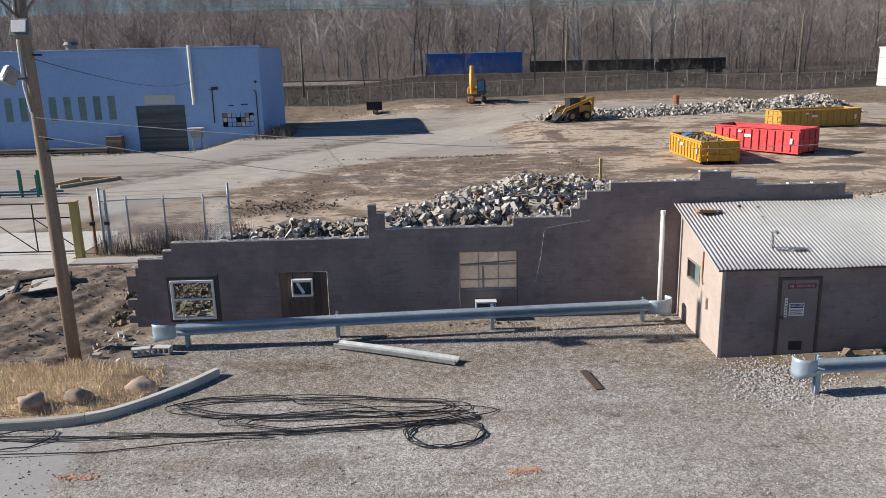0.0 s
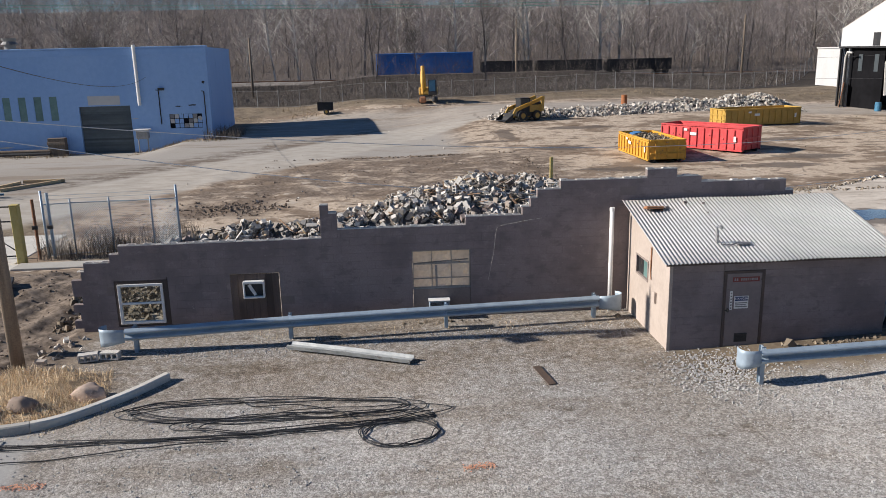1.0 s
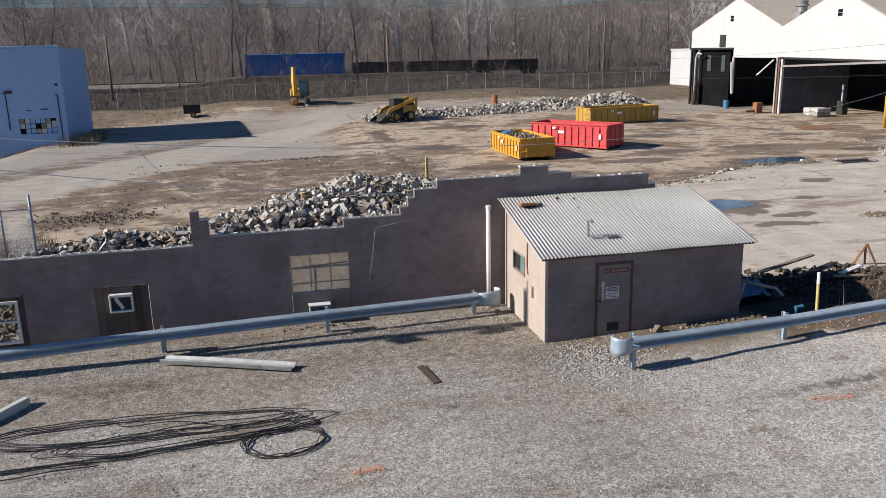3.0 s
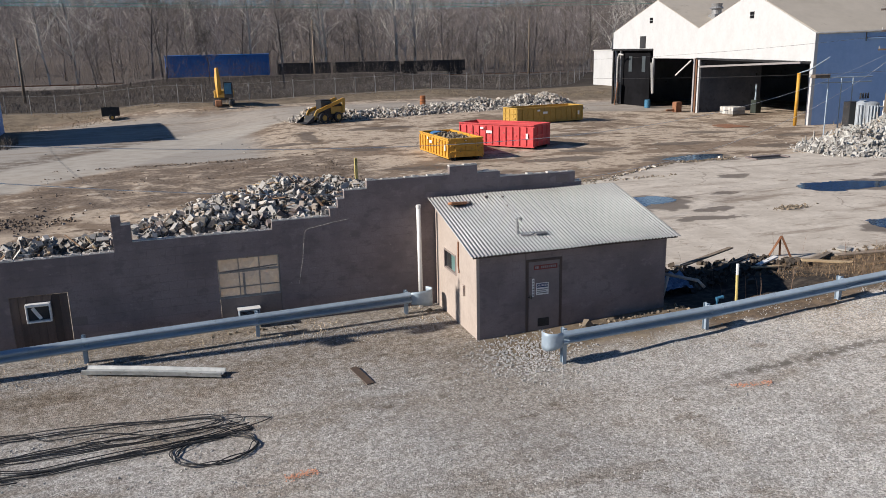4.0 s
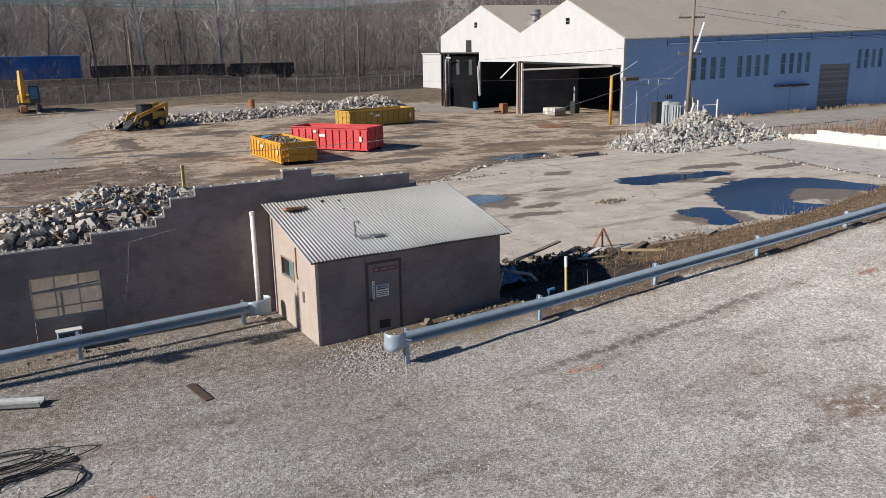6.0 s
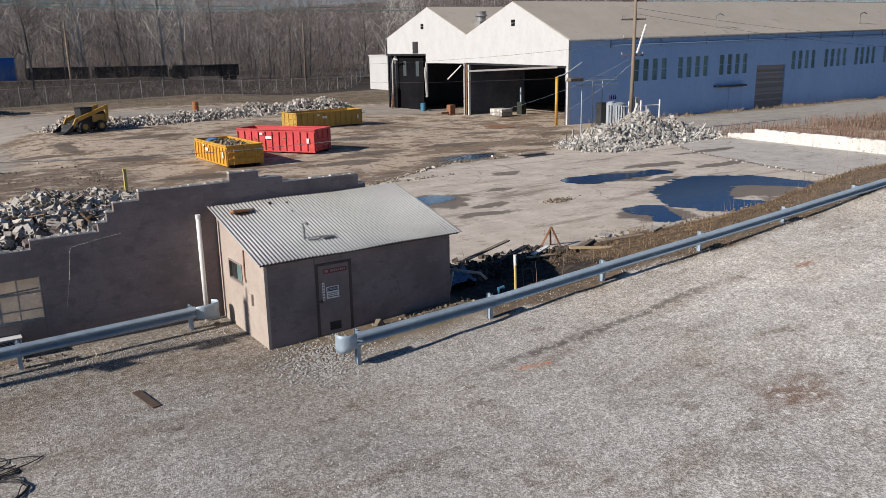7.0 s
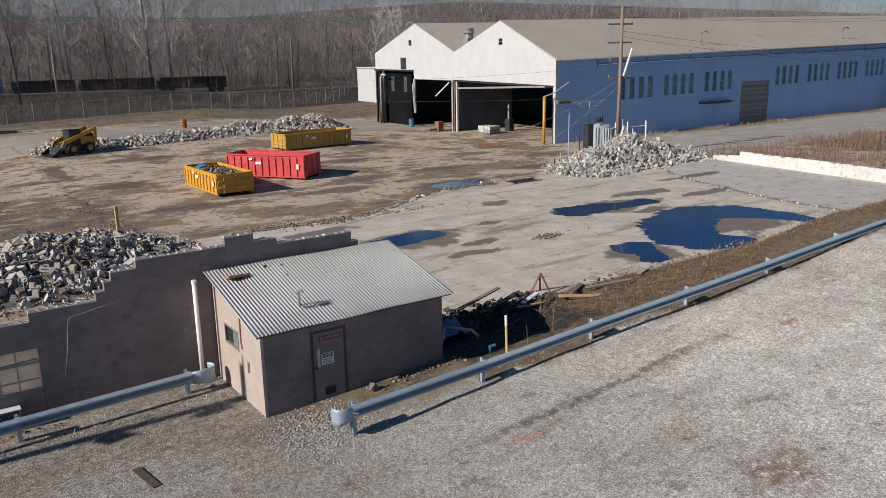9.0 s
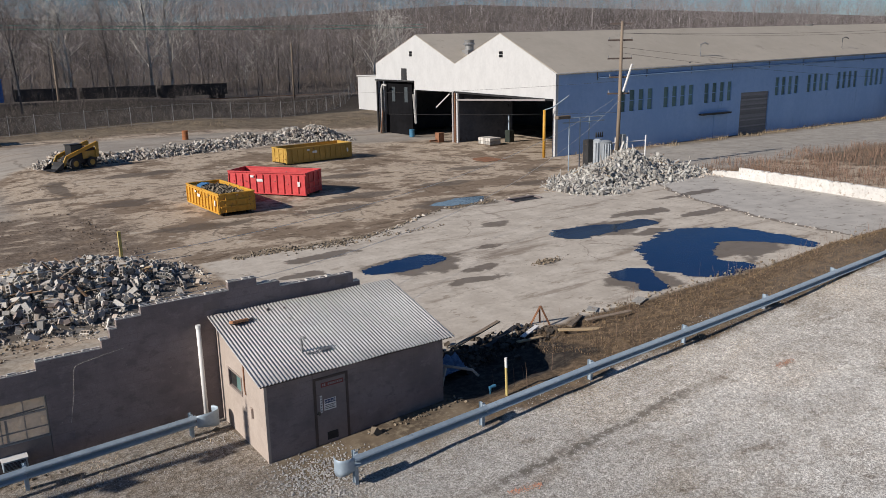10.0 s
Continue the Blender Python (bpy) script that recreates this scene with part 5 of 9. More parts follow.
# ---- skips ----
def skip(label, corner_a, corner_b, width, tall, paint, fill, base):
    """An open roll-off skip whose long side runs from a to b on the ground; its width lies to the left of that line."""
    a, b = Vector((*corner_a, 0)), Vector((*corner_b, 0))
    length = (b - a).length
    turn = math.degrees(math.atan2(b.y - a.y, b.x - a.x))
    ob = thing("skip", label, "skip", "skips in the yard", at=pose(a.x, a.y, base, 0, 0, turn))
    w, h = width, tall
    part("floor", boxes((0.05, length - 0.05, 0.05, w - 0.05, 0.2, 0.28)), paint, ob)
    for y, out in ((0.0, -1), (w, 1)):
        wall = part("side_panel", boxes((0, length, min(y, y - out * 0.05), max(y, y - out * 0.05), 0.18, h)), paint, ob)
        count = int(length / 0.62)
        for i in range(count + 1):
            x = 0.03 + i * (length - 0.14) / count
            part("rib", boxes((x, x + 0.08, min(y + out * 0.002, y + out * 0.09), max(y + out * 0.002, y + out * 0.09), 0.22, h - 0.1), bevel=0.012), paint, wall)
        part("top_rail", boxes((-0.02, length + 0.02, y - 0.07, y + 0.07, h, h + 0.12), bevel=0.02), paint, wall)
        part("bottom_rail", boxes((0, length, y - 0.06, y + 0.06, 0.1, 0.2), bevel=0.015), paint, wall)
    for x in (0.0, length):
        end = part("end_panel", boxes((min(x, x + (0.05 if x == 0 else -0.05)), max(x, x + (0.05 if x == 0 else -0.05)), 0.06, w - 0.06, 0.2, h)), paint, ob)
        part("top_rail", boxes((x - 0.06, x + 0.06, 0.08, w - 0.08, h, h + 0.12), bevel=0.02), paint, end)
        for z in (0.55, 1.0):
            part("cross_rib", boxes((x - 0.08 if x == 0 else x + 0.002, x - 0.002 if x == 0 else x + 0.08, 0.1, w - 0.1, z, z + 0.1), bevel=0.012), paint, end)
        for y in (0.5, w / 2, w - 0.5):
            part("upright_rib", boxes((x - 0.07 if x == 0 else x + 0.002, x - 0.002 if x == 0 else x + 0.07, y - 0.05, y + 0.05, 0.22, h - 0.02), bevel=0.012), paint, end)
    for y in (0.4, w - 0.5):
        part("skid", boxes((0.02, length - 0.02, y, y + 0.12, 0.0, 0.2), bevel=0.01), BLACK_STEEL, ob)
    for i, (x, y) in enumerate(((0.3, 0.3), (0.3, w - 0.3), (length - 0.3, 0.3), (length - 0.3, w - 0.3))):
        m = bmesh.new()
        tube(m, [(x, y - 0.1, 0.1), (x, y + 0.1, 0.1)], 0.1, 10)
        part("roller", m, BLACK_STEEL, ob)
    for x0, z0, x1, z1 in ((length * 0.38, h * 0.62, length * 0.38 + 0.55, h * 0.62 + 0.22), (length * 0.30, h * 0.8, length * 0.30 + 0.3, h * 0.8 + 0.16), (length - 0.7, h * 0.45, length - 0.5, h * 0.45 + 0.4)):
        part("sticker", boxes((x0, x1, -0.012 - 0.09, -0.094, z0, z1)), WHITE_PAINT, ob, "white sticker with worn marks")
    if fill:
        rng = random.Random(int(length * 100))
        m = bmesh.new()
        for i in range(420):
            x, y = rng.uniform(0.2, length - 0.2), rng.uniform(0.2, w - 0.2)
            z = h * fill + 0.35 * math.sin(math.pi * x / length) * math.sin(math.pi * y / w) + rng.uniform(-0.1, 0.1)
            s = rng.uniform(0.04, 0.16)
            if i % 3:
                box(m, -s, s, -s * 0.7, s * 0.7, -s * 0.5, s * 0.5, m=pose(x, y, z, rng.uniform(0, 360), rng.uniform(0, 360), rng.uniform(0, 360)))
            else:
                box(m, -rng.uniform(0.2, 0.7), 0.3, -0.03, 0.03, -0.02, 0.02, m=pose(x, y, z + 0.03, rng.uniform(-25, 25), rng.uniform(-25, 25), rng.uniform(0, 360)))
        box(m, 0.1, length - 0.1, 0.1, w - 0.1, h * fill - 0.3, h * fill - 0.05)
        tagged(part("scrap_load", m, DEBRIS, ob, "heaped brown demolition scrap"), kind="stuff")
    return ob


skip("faded red open steel skip standing in the yard", (21.9, 61.2), (26.05, 55.5), 2.6, 1.78, RED_PAINT, 0.55, height(25, 58))
s1 = skip("yellow open steel skip heaped with scrap", (17.95, 59.4), (18.05, 52.7), 2.6, 1.45, YELLOW_PAINT, 0.78, height(19, 56))
s2 = skip("ochre yellow low open steel skip", (31.2, 70.6), (39.0, 71.6), 2.6, 1.5, OCHRE_PAINT, 0.0, height(35, 71))


# ---- rubble ----
def hollow_block(w, d, h, cores):
    """A concrete block with open cores, lying about its centre."""
    bm = bmesh.new()
    t = 0.036
    box(bm, -w / 2, w / 2, -d / 2, -d / 2 + t, -h / 2, h / 2)
    box(bm, -w / 2, w / 2, d / 2 - t, d / 2, -h / 2, h / 2)
    for i in range(cores + 1):
        x = -w / 2 + (w - t) * i / cores
        box(bm, x, x + t, -d / 2 + t, d / 2 - t, -h / 2, h / 2)
    return bm


def chunk(rng, s):
    """A broken lump: a box with its corners knocked about."""
    bm = bmesh.new()
    r = bmesh.ops.create_cube(bm, size=1.0)
    for v in r["verts"]:
        v.co = Vector((v.co.x * s * rng.uniform(0.5, 1.3), v.co.y * s * rng.uniform(0.4, 1.0), v.co.z * s * rng.uniform(0.3, 0.9)))
    return bm


def mesh_of(name, bm, material):
    data = bpy.data.meshes.new(name)
    bm.to_mesh(data)
    bm.free()
    data.materials.append(material)
    return data


BLOCK_KINDS = [mesh_of("loose_block", hollow_block(0.48, 0.2, 0.23, 2), BLOCK_RAW), mesh_of("loose_block", hollow_block(0.48, 0.2, 0.23, 3), BLOCK_RAW),
               mesh_of("loose_block", hollow_block(0.24, 0.2, 0.23, 1), BLOCK_RAW), mesh_of("loose_block", hollow_block(0.48, 0.2, 0.23, 2), BLOCK_DARK)]
CHUNK_RNG = random.Random(21)
CHUNK_ARRAYS = []
for _ in range(14):
    b = chunk(CHUNK_RNG, 1.0)
    CHUNK_ARRAYS.append((np.array([v.co[:] for v in b.verts]), [[v.index for v in f.verts] for f in b.faces]))
    b.free()
b = hollow_block(1.0, 0.42, 0.48, 2)
b.verts.index_update()
HOLLOW_ARRAY = (np.array([v.co[:] for v in b.verts]), [[v.index for v in f.verts] for f in b.faces])
b.free()


def array_of(bm):
    bm.verts.index_update()
    out = (np.array([v.co[:] for v in bm.verts]), [[v.index for v in f.verts] for f in bm.faces])
    bm.free()
    return out


def shard(rng, w, h, t=0.036, returned=0.0):
    """A broken face shell of a block, with a stub of its web where returned is set."""
    bm = bmesh.new()
    box(bm, -w / 2, w / 2, -t / 2, t / 2, -h / 2, h / 2)
    if returned:
        box(bm, w / 2 - t, w / 2, t / 2, t / 2 + returned, -h / 2, h / 2)
        box(bm, -w * 0.1, -w * 0.1 + t, t / 2, t / 2 + returned * 0.6, -h / 2, h / 2)
    for v in bm.verts:
        v.co.x += rng.uniform(-0.05, 0.05) * (1 if v.co.z > 0 else 0.4)
        v.co.z += rng.uniform(-0.05, 0.05)
    return array_of(bm)


BLOCK_ARRAYS = [array_of(hollow_block(0.48, 0.2, 0.23, 2)), array_of(hollow_block(0.48, 0.2, 0.23, 3))]
HALF_ARRAYS = [array_of(hollow_block(0.24, 0.2, 0.23, 1)), array_of(hollow_block(0.33, 0.2, 0.23, 2))]
SHARD_ARRAYS = [shard(CHUNK_RNG, CHUNK_RNG.uniform(0.18, 0.42), CHUNK_RNG.uniform(0.12, 0.24), 0.036, (0.0, 0.12, 0.16)[i % 3]) for i in range(12)]
BLOCK_MIX = [(BLOCK_ARRAYS, 0.3, (0.88, 1.0)), (HALF_ARRAYS, 0.14, (0.8, 1.0)), (SHARD_ARRAYS, 0.46, (0.7, 1.15)), (CHUNK_ARRAYS, 0.1, (0.08, 0.18))]
LONG_ARRAYS = [array_of(boxes((-w, w, -0.07, 0.07, -0.025, 0.025))) for w in (0.35, 0.6, 0.9)]
CRUSHED_MIX = [(SHARD_ARRAYS, 0.45, (0.8, 1.7)), (CHUNK_ARRAYS, 0.35, (0.12, 0.4)), (HALF_ARRAYS, 0.2, (0.8, 1.2))]

POLE_MIX = CRUSHED_MIX + [(LONG_ARRAYS, 0.06, (0.6, 1.1))]


def mixed_mesh(name, material, places, rng, mix):
    """One mesh of many loose pieces out of a mix of kinds; places: (x, y, z)."""
    verts, faces, base = [], [], 0
    for x, y, z in places:
        arrays, _, sizes = rng.choices(mix, [m[1] for m in mix])[0]
        pts, fs = rng.choice(arrays)
        turn = np.array(Euler((rng.uniform(0, 6.28), rng.uniform(0, 6.28), rng.uniform(0, 6.28))).to_matrix())
        verts.append(pts @ turn.T * rng.uniform(*sizes) + (x, y, z))
        faces.extend([[i + base for i in f] for f in fs])
        base += len(pts)
    data = bpy.data.meshes.new(name)
    data.from_pydata(np.concatenate(verts).tolist(), [], faces)
    data.materials.append(material)
    return new(name, data)


def scatter_mesh(name, material, places, rng, hollow=0.0):
    """One mesh of many loose lumps; places: (x, y, z, size)."""
    verts, faces, base = [], [], 0
    for x, y, z, s in places:
        pts, fs = HOLLOW_ARRAY if rng.random() < hollow else rng.choice(CHUNK_ARRAYS)
        if pts is HOLLOW_ARRAY[0] and hollow > 0.4:
            s = max(s * 1.5, 0.26)
        turn = np.array(Euler((rng.uniform(0, 6.28), rng.uniform(0, 6.28), rng.uniform(0, 6.28))).to_matrix())
        verts.append(pts @ turn.T * s + (x, y, z))
        faces.extend([[i + base for i in f] for f in fs])
        base += len(pts)
    data = bpy.data.meshes.new(name)
    data.from_pydata(np.concatenate(verts).tolist(), [], faces)
    data.materials.append(material)
    return new(name, data)


def heap_height(humps, x, y):
    return max(h * math.exp(-(((x - cx) / rx) ** 2 + ((y - cy) / ry) ** 2)) for cx, cy, rx, ry, h in humps)


def heap(label, humps, area, pieces, lumps, seed, mix, grit, timbers=0, material=None):
    """A heap of demolition rubble: single blocks on its skin, joined smaller lumps under and between them."""
    ob = thing("rubble_heap", label, "rubble", "rubble heaps")
    rng = random.Random(seed)
    x0, x1, y0, y1 = area

    def spot(least):
        for _ in range(400):
            x, y = rng.uniform(x0, x1), rng.uniform(y0, y1)
            h = heap_height(humps, x, y)
            if h > least and rng.random() < 0.35 + h:
                return x, y, height(x, y) + h
        return cx0, cy0, height(cx0, cy0)
    cx0, cy0 = humps[0][0], humps[0][1]
    bm = bmesh.new()
    nx, ny = 44, 36
    grid = [[bm.verts.new((x0 + (x1 - x0) * i / nx, y0 + (y1 - y0) * j / ny, height(x0 + (x1 - x0) * i / nx, y0 + (y1 - y0) * j / ny) - 0.06 + heap_height(humps, x0 + (x1 - x0) * i / nx, y0 + (y1 - y0) * j / ny) * 0.86)) for i in range(nx + 1)] for j in range(ny + 1)]
    for j in range(ny):
        for i in range(nx):
            if max(v.co.z - height(v.co.x, v.co.y) for v in (grid[j][i], grid[j][i + 1], grid[j + 1][i], grid[j + 1][i + 1])) > 0.02:
                bm.faces.new((grid[j][i], grid[j][i + 1], grid[j + 1][i + 1], grid[j + 1][i]))
    for v in [v for v in bm.verts if not v.link_faces]:
        bm.verts.remove(v)
    part("core", bm, HEAP_CORE, ob, "dusty brown core of the heap", smooth=True)
    for i in range(pieces):
        x, y, z = spot(0.18)
        shared("loose_block", rng.choice(BLOCK_KINDS[:3] if i % 8 else BLOCK_KINDS[3:]), ob, pose(x, y, z + rng.uniform(-0.02, 0.12), rng.uniform(0, 360), rng.uniform(-60, 60), rng.uniform(0, 360)))
    places = []
    for _ in range(lumps):
        x, y, z = spot(0.04)
        places.append((x, y, z + rng.uniform(-0.08, 0.07)))
    stuff = mixed_mesh("broken_block", material or HEAP, places, rng, mix)
    stuff.parent = ob
    tagged(stuff, kind="stuff")
    dust = []
    for _ in range(grit[0]):
        x, y, z = spot(0.015)
        dust.append((x, y, z - 0.03, rng.uniform(*grit[1])))
    crumbs = scatter_mesh("grit", material or HEAP, dust, rng)
    crumbs.parent = ob
    tagged(crumbs, kind="stuff")
    for _ in range(timbers):
        x, y, z = spot(0.3)
        bm = bmesh.new()
        a = rng.uniform(0, 6.28)
        l = rng.uniform(0.25, 0.75)
        beam(bm, (x - l * math.cos(a), y - l * math.sin(a), z - 0.04), (x + l * math.cos(a), y + l * math.sin(a), z + rng.uniform(0.04, 0.4)), rng.uniform(0.04, 0.13), 0.03)
        part("splintered_board", bm, rng.choice((WOOD_FRESH, WOOD_GREY, WOOD_BROWN)), ob)
    return ob


heap("heap of broken hollow concrete blocks behind the wall", [(4.8, 38.8, 3.2, 3.2, 1.6), (2.6, 37.3, 2.8, 2.2, 1.38), (0.4, 36.0, 2.4, 1.8, 1.02), (-1.7, 34.6, 2.0, 1.5, 0.6), (7.2, 39.8, 2.7, 2.9, 1.3), (9.4, 38.6, 1.5, 1.8, 0.4)], (-5.0, 12.3, 30.5, 46.0), 295, 900, 3, BLOCK_MIX, (3600, (0.03, 0.11)), 110)
heap("low heap of dark blocks and boards behind the wall", [(-6.0, 33.3, 1.9, 1.2, 0.62), (-8.6, 32.6, 1.2, 0.9, 0.4), (-4.0, 33.6, 1.5, 1.1, 0.5)], (-11.0, -1.8, 29.5, 36.5), 60, 260, 5, BLOCK_MIX, (900, (0.03, 0.13)), 22, island_surface("dark_fragments", (0.07, 0.062, 0.055), (0.42, 0.39, 0.35), 0.92, (0.13, 0.09, 0.06), 0.25))
heap("long low row of grey rubble across the back of the yard", [(13.3, 83.0, 1.4, 1.6, 1.25), (17.5, 83.2, 2.6, 1.3, 0.75), (21, 83.7, 3, 1.3, 0.7), (25, 84.6, 3, 1.4, 0.75), (29, 85.7, 3.4, 1.5, 0.85), (33.5, 87.0, 3.0, 1.6, 1.15), (37, 87.6, 2.6, 1.6, 0.9), (40.5, 89.0, 2.8, 1.8, 1.45), (44, 90.0, 2.6, 1.9, 1.7), (46.6, 90.6, 1.6, 1.4, 1.0)], (10.0, 50.0, 79.5, 95.0), 0, 2600, 7, CRUSHED_MIX, (2200, (0.06, 0.2)))
heap("large pale rubble heap beside the utility pole", [(53.0, 46.8, 2.6, 2.4, 2.25), (50.4, 46.4, 1.8, 2.2, 1.6), (48.0, 45.8, 1.9, 2.2, 1.5), (56.0, 46.0, 1.8, 1.9, 1.6), (45.8, 44.6, 1.8, 2.2, 0.6), (58.6, 45.4, 1.6, 1.5, 0.65)], (42.0, 63.0, 39.5, 53.5), 60, 2900, 11, POLE_MIX, (2600, (0.05, 0.18)), 46, island_surface("mixed_rubble", (0.12, 0.112, 0.1), (0.68, 0.66, 0.615), 0.92, (0.13, 0.09, 0.065), 0.3))


def loose_scatter():
    rng = random.Random(31)
    spots = []
    def slab_edge(x):
        return 40.75 + 4.2 * float(smooth_step(22, 33, x))
    for _ in range(22):
        x = rng.choice((rng.uniform(22, 29), rng.uniform(28, 40)))
        y = slab_edge(x) + rng.gauss(0, 0.25)
        spots.append((x, y, height(x, y) + 0.02, rng.uniform(0.05, 0.3)))
    for _ in range(80):
        y = rng.uniform(22.5, 42)
        x = 45.5 + 0.0165 * (y - 22.9) ** 2 + rng.gauss(0, 0.2)
        spots.append((x, y, height(x, y) + 0.01, rng.uniform(0.03, 0.16)))
    for _ in range(160):
        x, y = rng.uniform(-10.5, -5.0), rng.uniform(22.6, 29)
        spots.append((x, y, height(x, y) + 0.01, rng.uniform(0.04, 0.2)))
    for _ in range(110):
        x = rng.uniform(-8, 12)
        y = rng.uniform(29, 46)
        spots.append((x, y, height(x, y) + 0.01, rng.uniform(0.03, 0.14)))
    for _ in range(110):
        x, y = rng.uniform(-14, 60), rng.uniform(44, 92)
        spots.append((x, y, height(x, y) + 0.01, rng.uniform(0.04, 0.15)))
    for _ in range(160):
        x, y = 59.5 + rng.gauss(0, 1.5), 43.5 + rng.gauss(0, 1.2)
        spots.append((x, y, height(x, y) + 0.01, rng.uniform(0.06, 0.3)))
    tagged(scatter_mesh("scattered_rubble", HEAP, spots, rng, 0.1), "stray lumps of broken block lying over the yard", "rubble", kind="stuff")
    clods = []
    for _ in range(300):
        x = rng.choice((rng.gauss(-1, 1.5), rng.gauss(4, 1.2), rng.uniform(-9, 10)))
        y = 60.4 + rng.gauss(0, 0.25)
        clods.append((x, y, height(x, y), rng.uniform(0.03, 0.16)))
    for _ in range(160):
        x, y = rng.gauss(9.9, 0.6), rng.uniform(44, 58)
        clods.append((x, y, height(x, y), rng.uniform(0.03, 0.14)))
    for _ in range(500):
        x, y = rng.gauss(-8.6, 1.4), rng.gauss(41, 1.0)
        clods.append((x, y, height(x, y), rng.uniform(0.03, 0.16)))
    for _ in range(900):
        x, y = rng.uniform(-9, 11), rng.uniform(44, 58)
        if math.sin(x * 0.5 + y * 1.1) + math.sin(y * 1.7) > 0.5:
            clods.append((x, y, height(x, y), rng.uniform(0.03, 0.13)))
    for _ in range(900):
        x, y = rng.uniform(-22, -9.2), rng.uniform(19.3, 28.6)
        clods.append((x, y, height(x, y) - 0.01, rng.uniform(0.03, 0.11)))
    tagged(scatter_mesh("mud_clods", island_surface("mud_clod", (0.1, 0.074, 0.054), (0.26, 0.2, 0.15)), clods, rng), "clods of churned dark mud", "mud", kind="stuff")
    litter = []
    for _ in range(620):
        x = rng.uniform(-4, 9)
        y = 32.6 + 0.16 * x + rng.gauss(0, 0.8)
        litter.append((x, y, height(x, y) + 0.01, rng.uniform(0.03, 0.13)))
    for _ in range(420):
        x = 14.5 + 22 * rng.random() ** 1.4
        y = slab_edge(x) + rng.gauss(0, 0.16)
        litter.append((x, y, height(x, y) + 0.01, rng.uniform(0.03, 0.17)))
    for _ in range(1500):
        x, y = rng.uniform(-10.5, -4.6), rng.uniform(23.0, 29.4)
        litter.append((x, y, height(x, y) + rng.uniform(0.0, 0.1), rng.uniform(0.04, 0.22)))
    for cx, cy, sx, sy, k in ((17.3, 41.1, 0.8, 0.45, 130), (18.9, 40.5, 0.5, 0.25, 60), (20.7, 40.3, 0.8, 0.4, 170), (22.8, 41.0, 0.8, 0.2, 60), (25.5, 40.4, 1.6, 0.2, 70), (27.5, 29.6, 0.6, 0.2, 90)):
        for _ in range(k):
            x, y = rng.gauss(cx, sx), rng.gauss(cy, sy)
            litter.append((x, y, height(x, y) + 0.01, rng.uniform(0.03, 0.15)))
    tagged(scatter_mesh("slab_edge_litter", DEBRIS, litter, rng), "brown splinters and rubbish swept along the slab edge", "debris", kind="stuff")
    stones = []
    for _ in range(7000):
        x, y = rng.uniform(-9, 24), rng.uniform(9.0, 16.8)
        stones.append((x, y, height(x, y) + 0.004, rng.uniform(0.015, 0.04)))
    for _ in range(1500):
        x, y = rng.gauss(7.9, 0.7), rng.gauss(16.9, 0.8)
        stones.append((x, y, height(x, y) + 0.01, rng.uniform(0.02, 0.055)))
    for _ in range(2600):
        x = rng.uniform(-6.5, 7.0)
        y = 20.2 + 0.05 * x + rng.gauss(0, 0.35)
        stones.append((x, y, height(x, y) + 0.004, rng.uniform(0.015, 0.036)))
    for _ in range(2600):
        x = rng.uniform(8.5, 34)
        y = float(np.interp(x, [8, 17, 34], [15.3, 15.2, 13.9])) + rng.gauss(0, 0.4)
        stones.append((x, y, height(x, y) + 0.008, rng.uniform(0.015, 0.045)))
    tagged(scatter_mesh("gravel_stones", island_surface("crushed_stone", (0.25, 0.24, 0.23), (0.56, 0.545, 0.525)), stones, rng), "loose pale crushed stones on the lot", "gravel", kind="stuff")


loose_scatter()


# ---- water on the slab ----
def water_material():
    n = Nodes("standing_water")
    at = n.node("TexCoord").outputs["Object"]
    ripple = n.bump(n.noise(at, 2.6, 2.0), 0.12, 0.02)
    # the reflected sky's blue is put into both base and gloss colour
    blue_base, gloss = n.node("BsdfDiffuse"), n.node("BsdfGlossy", Roughness=0.13)
    n.put(blue_base.inputs["Color"], n.mix(n.span(n.noise(at, 0.7), 0.35, 0.65), (0.008, 0.015, 0.036), (0.014, 0.02, 0.042)))
    n.put(gloss.inputs["Color"], (0.5, 0.74, 1.0))
    n.put(gloss.inputs["Normal"], ripple)
    both = n.node("MixShader")
    n.put(both.inputs[0], n.node("Fresnel", IOR=1.9).outputs[0])
    n.tree.links.new(blue_base.outputs[0], both.inputs[1])
    n.tree.links.new(gloss.outputs[0], both.inputs[2])
    n.tree.links.new(both.outputs[0], n.tree.nodes["Material Output"].inputs["Surface"])
    return n.mat


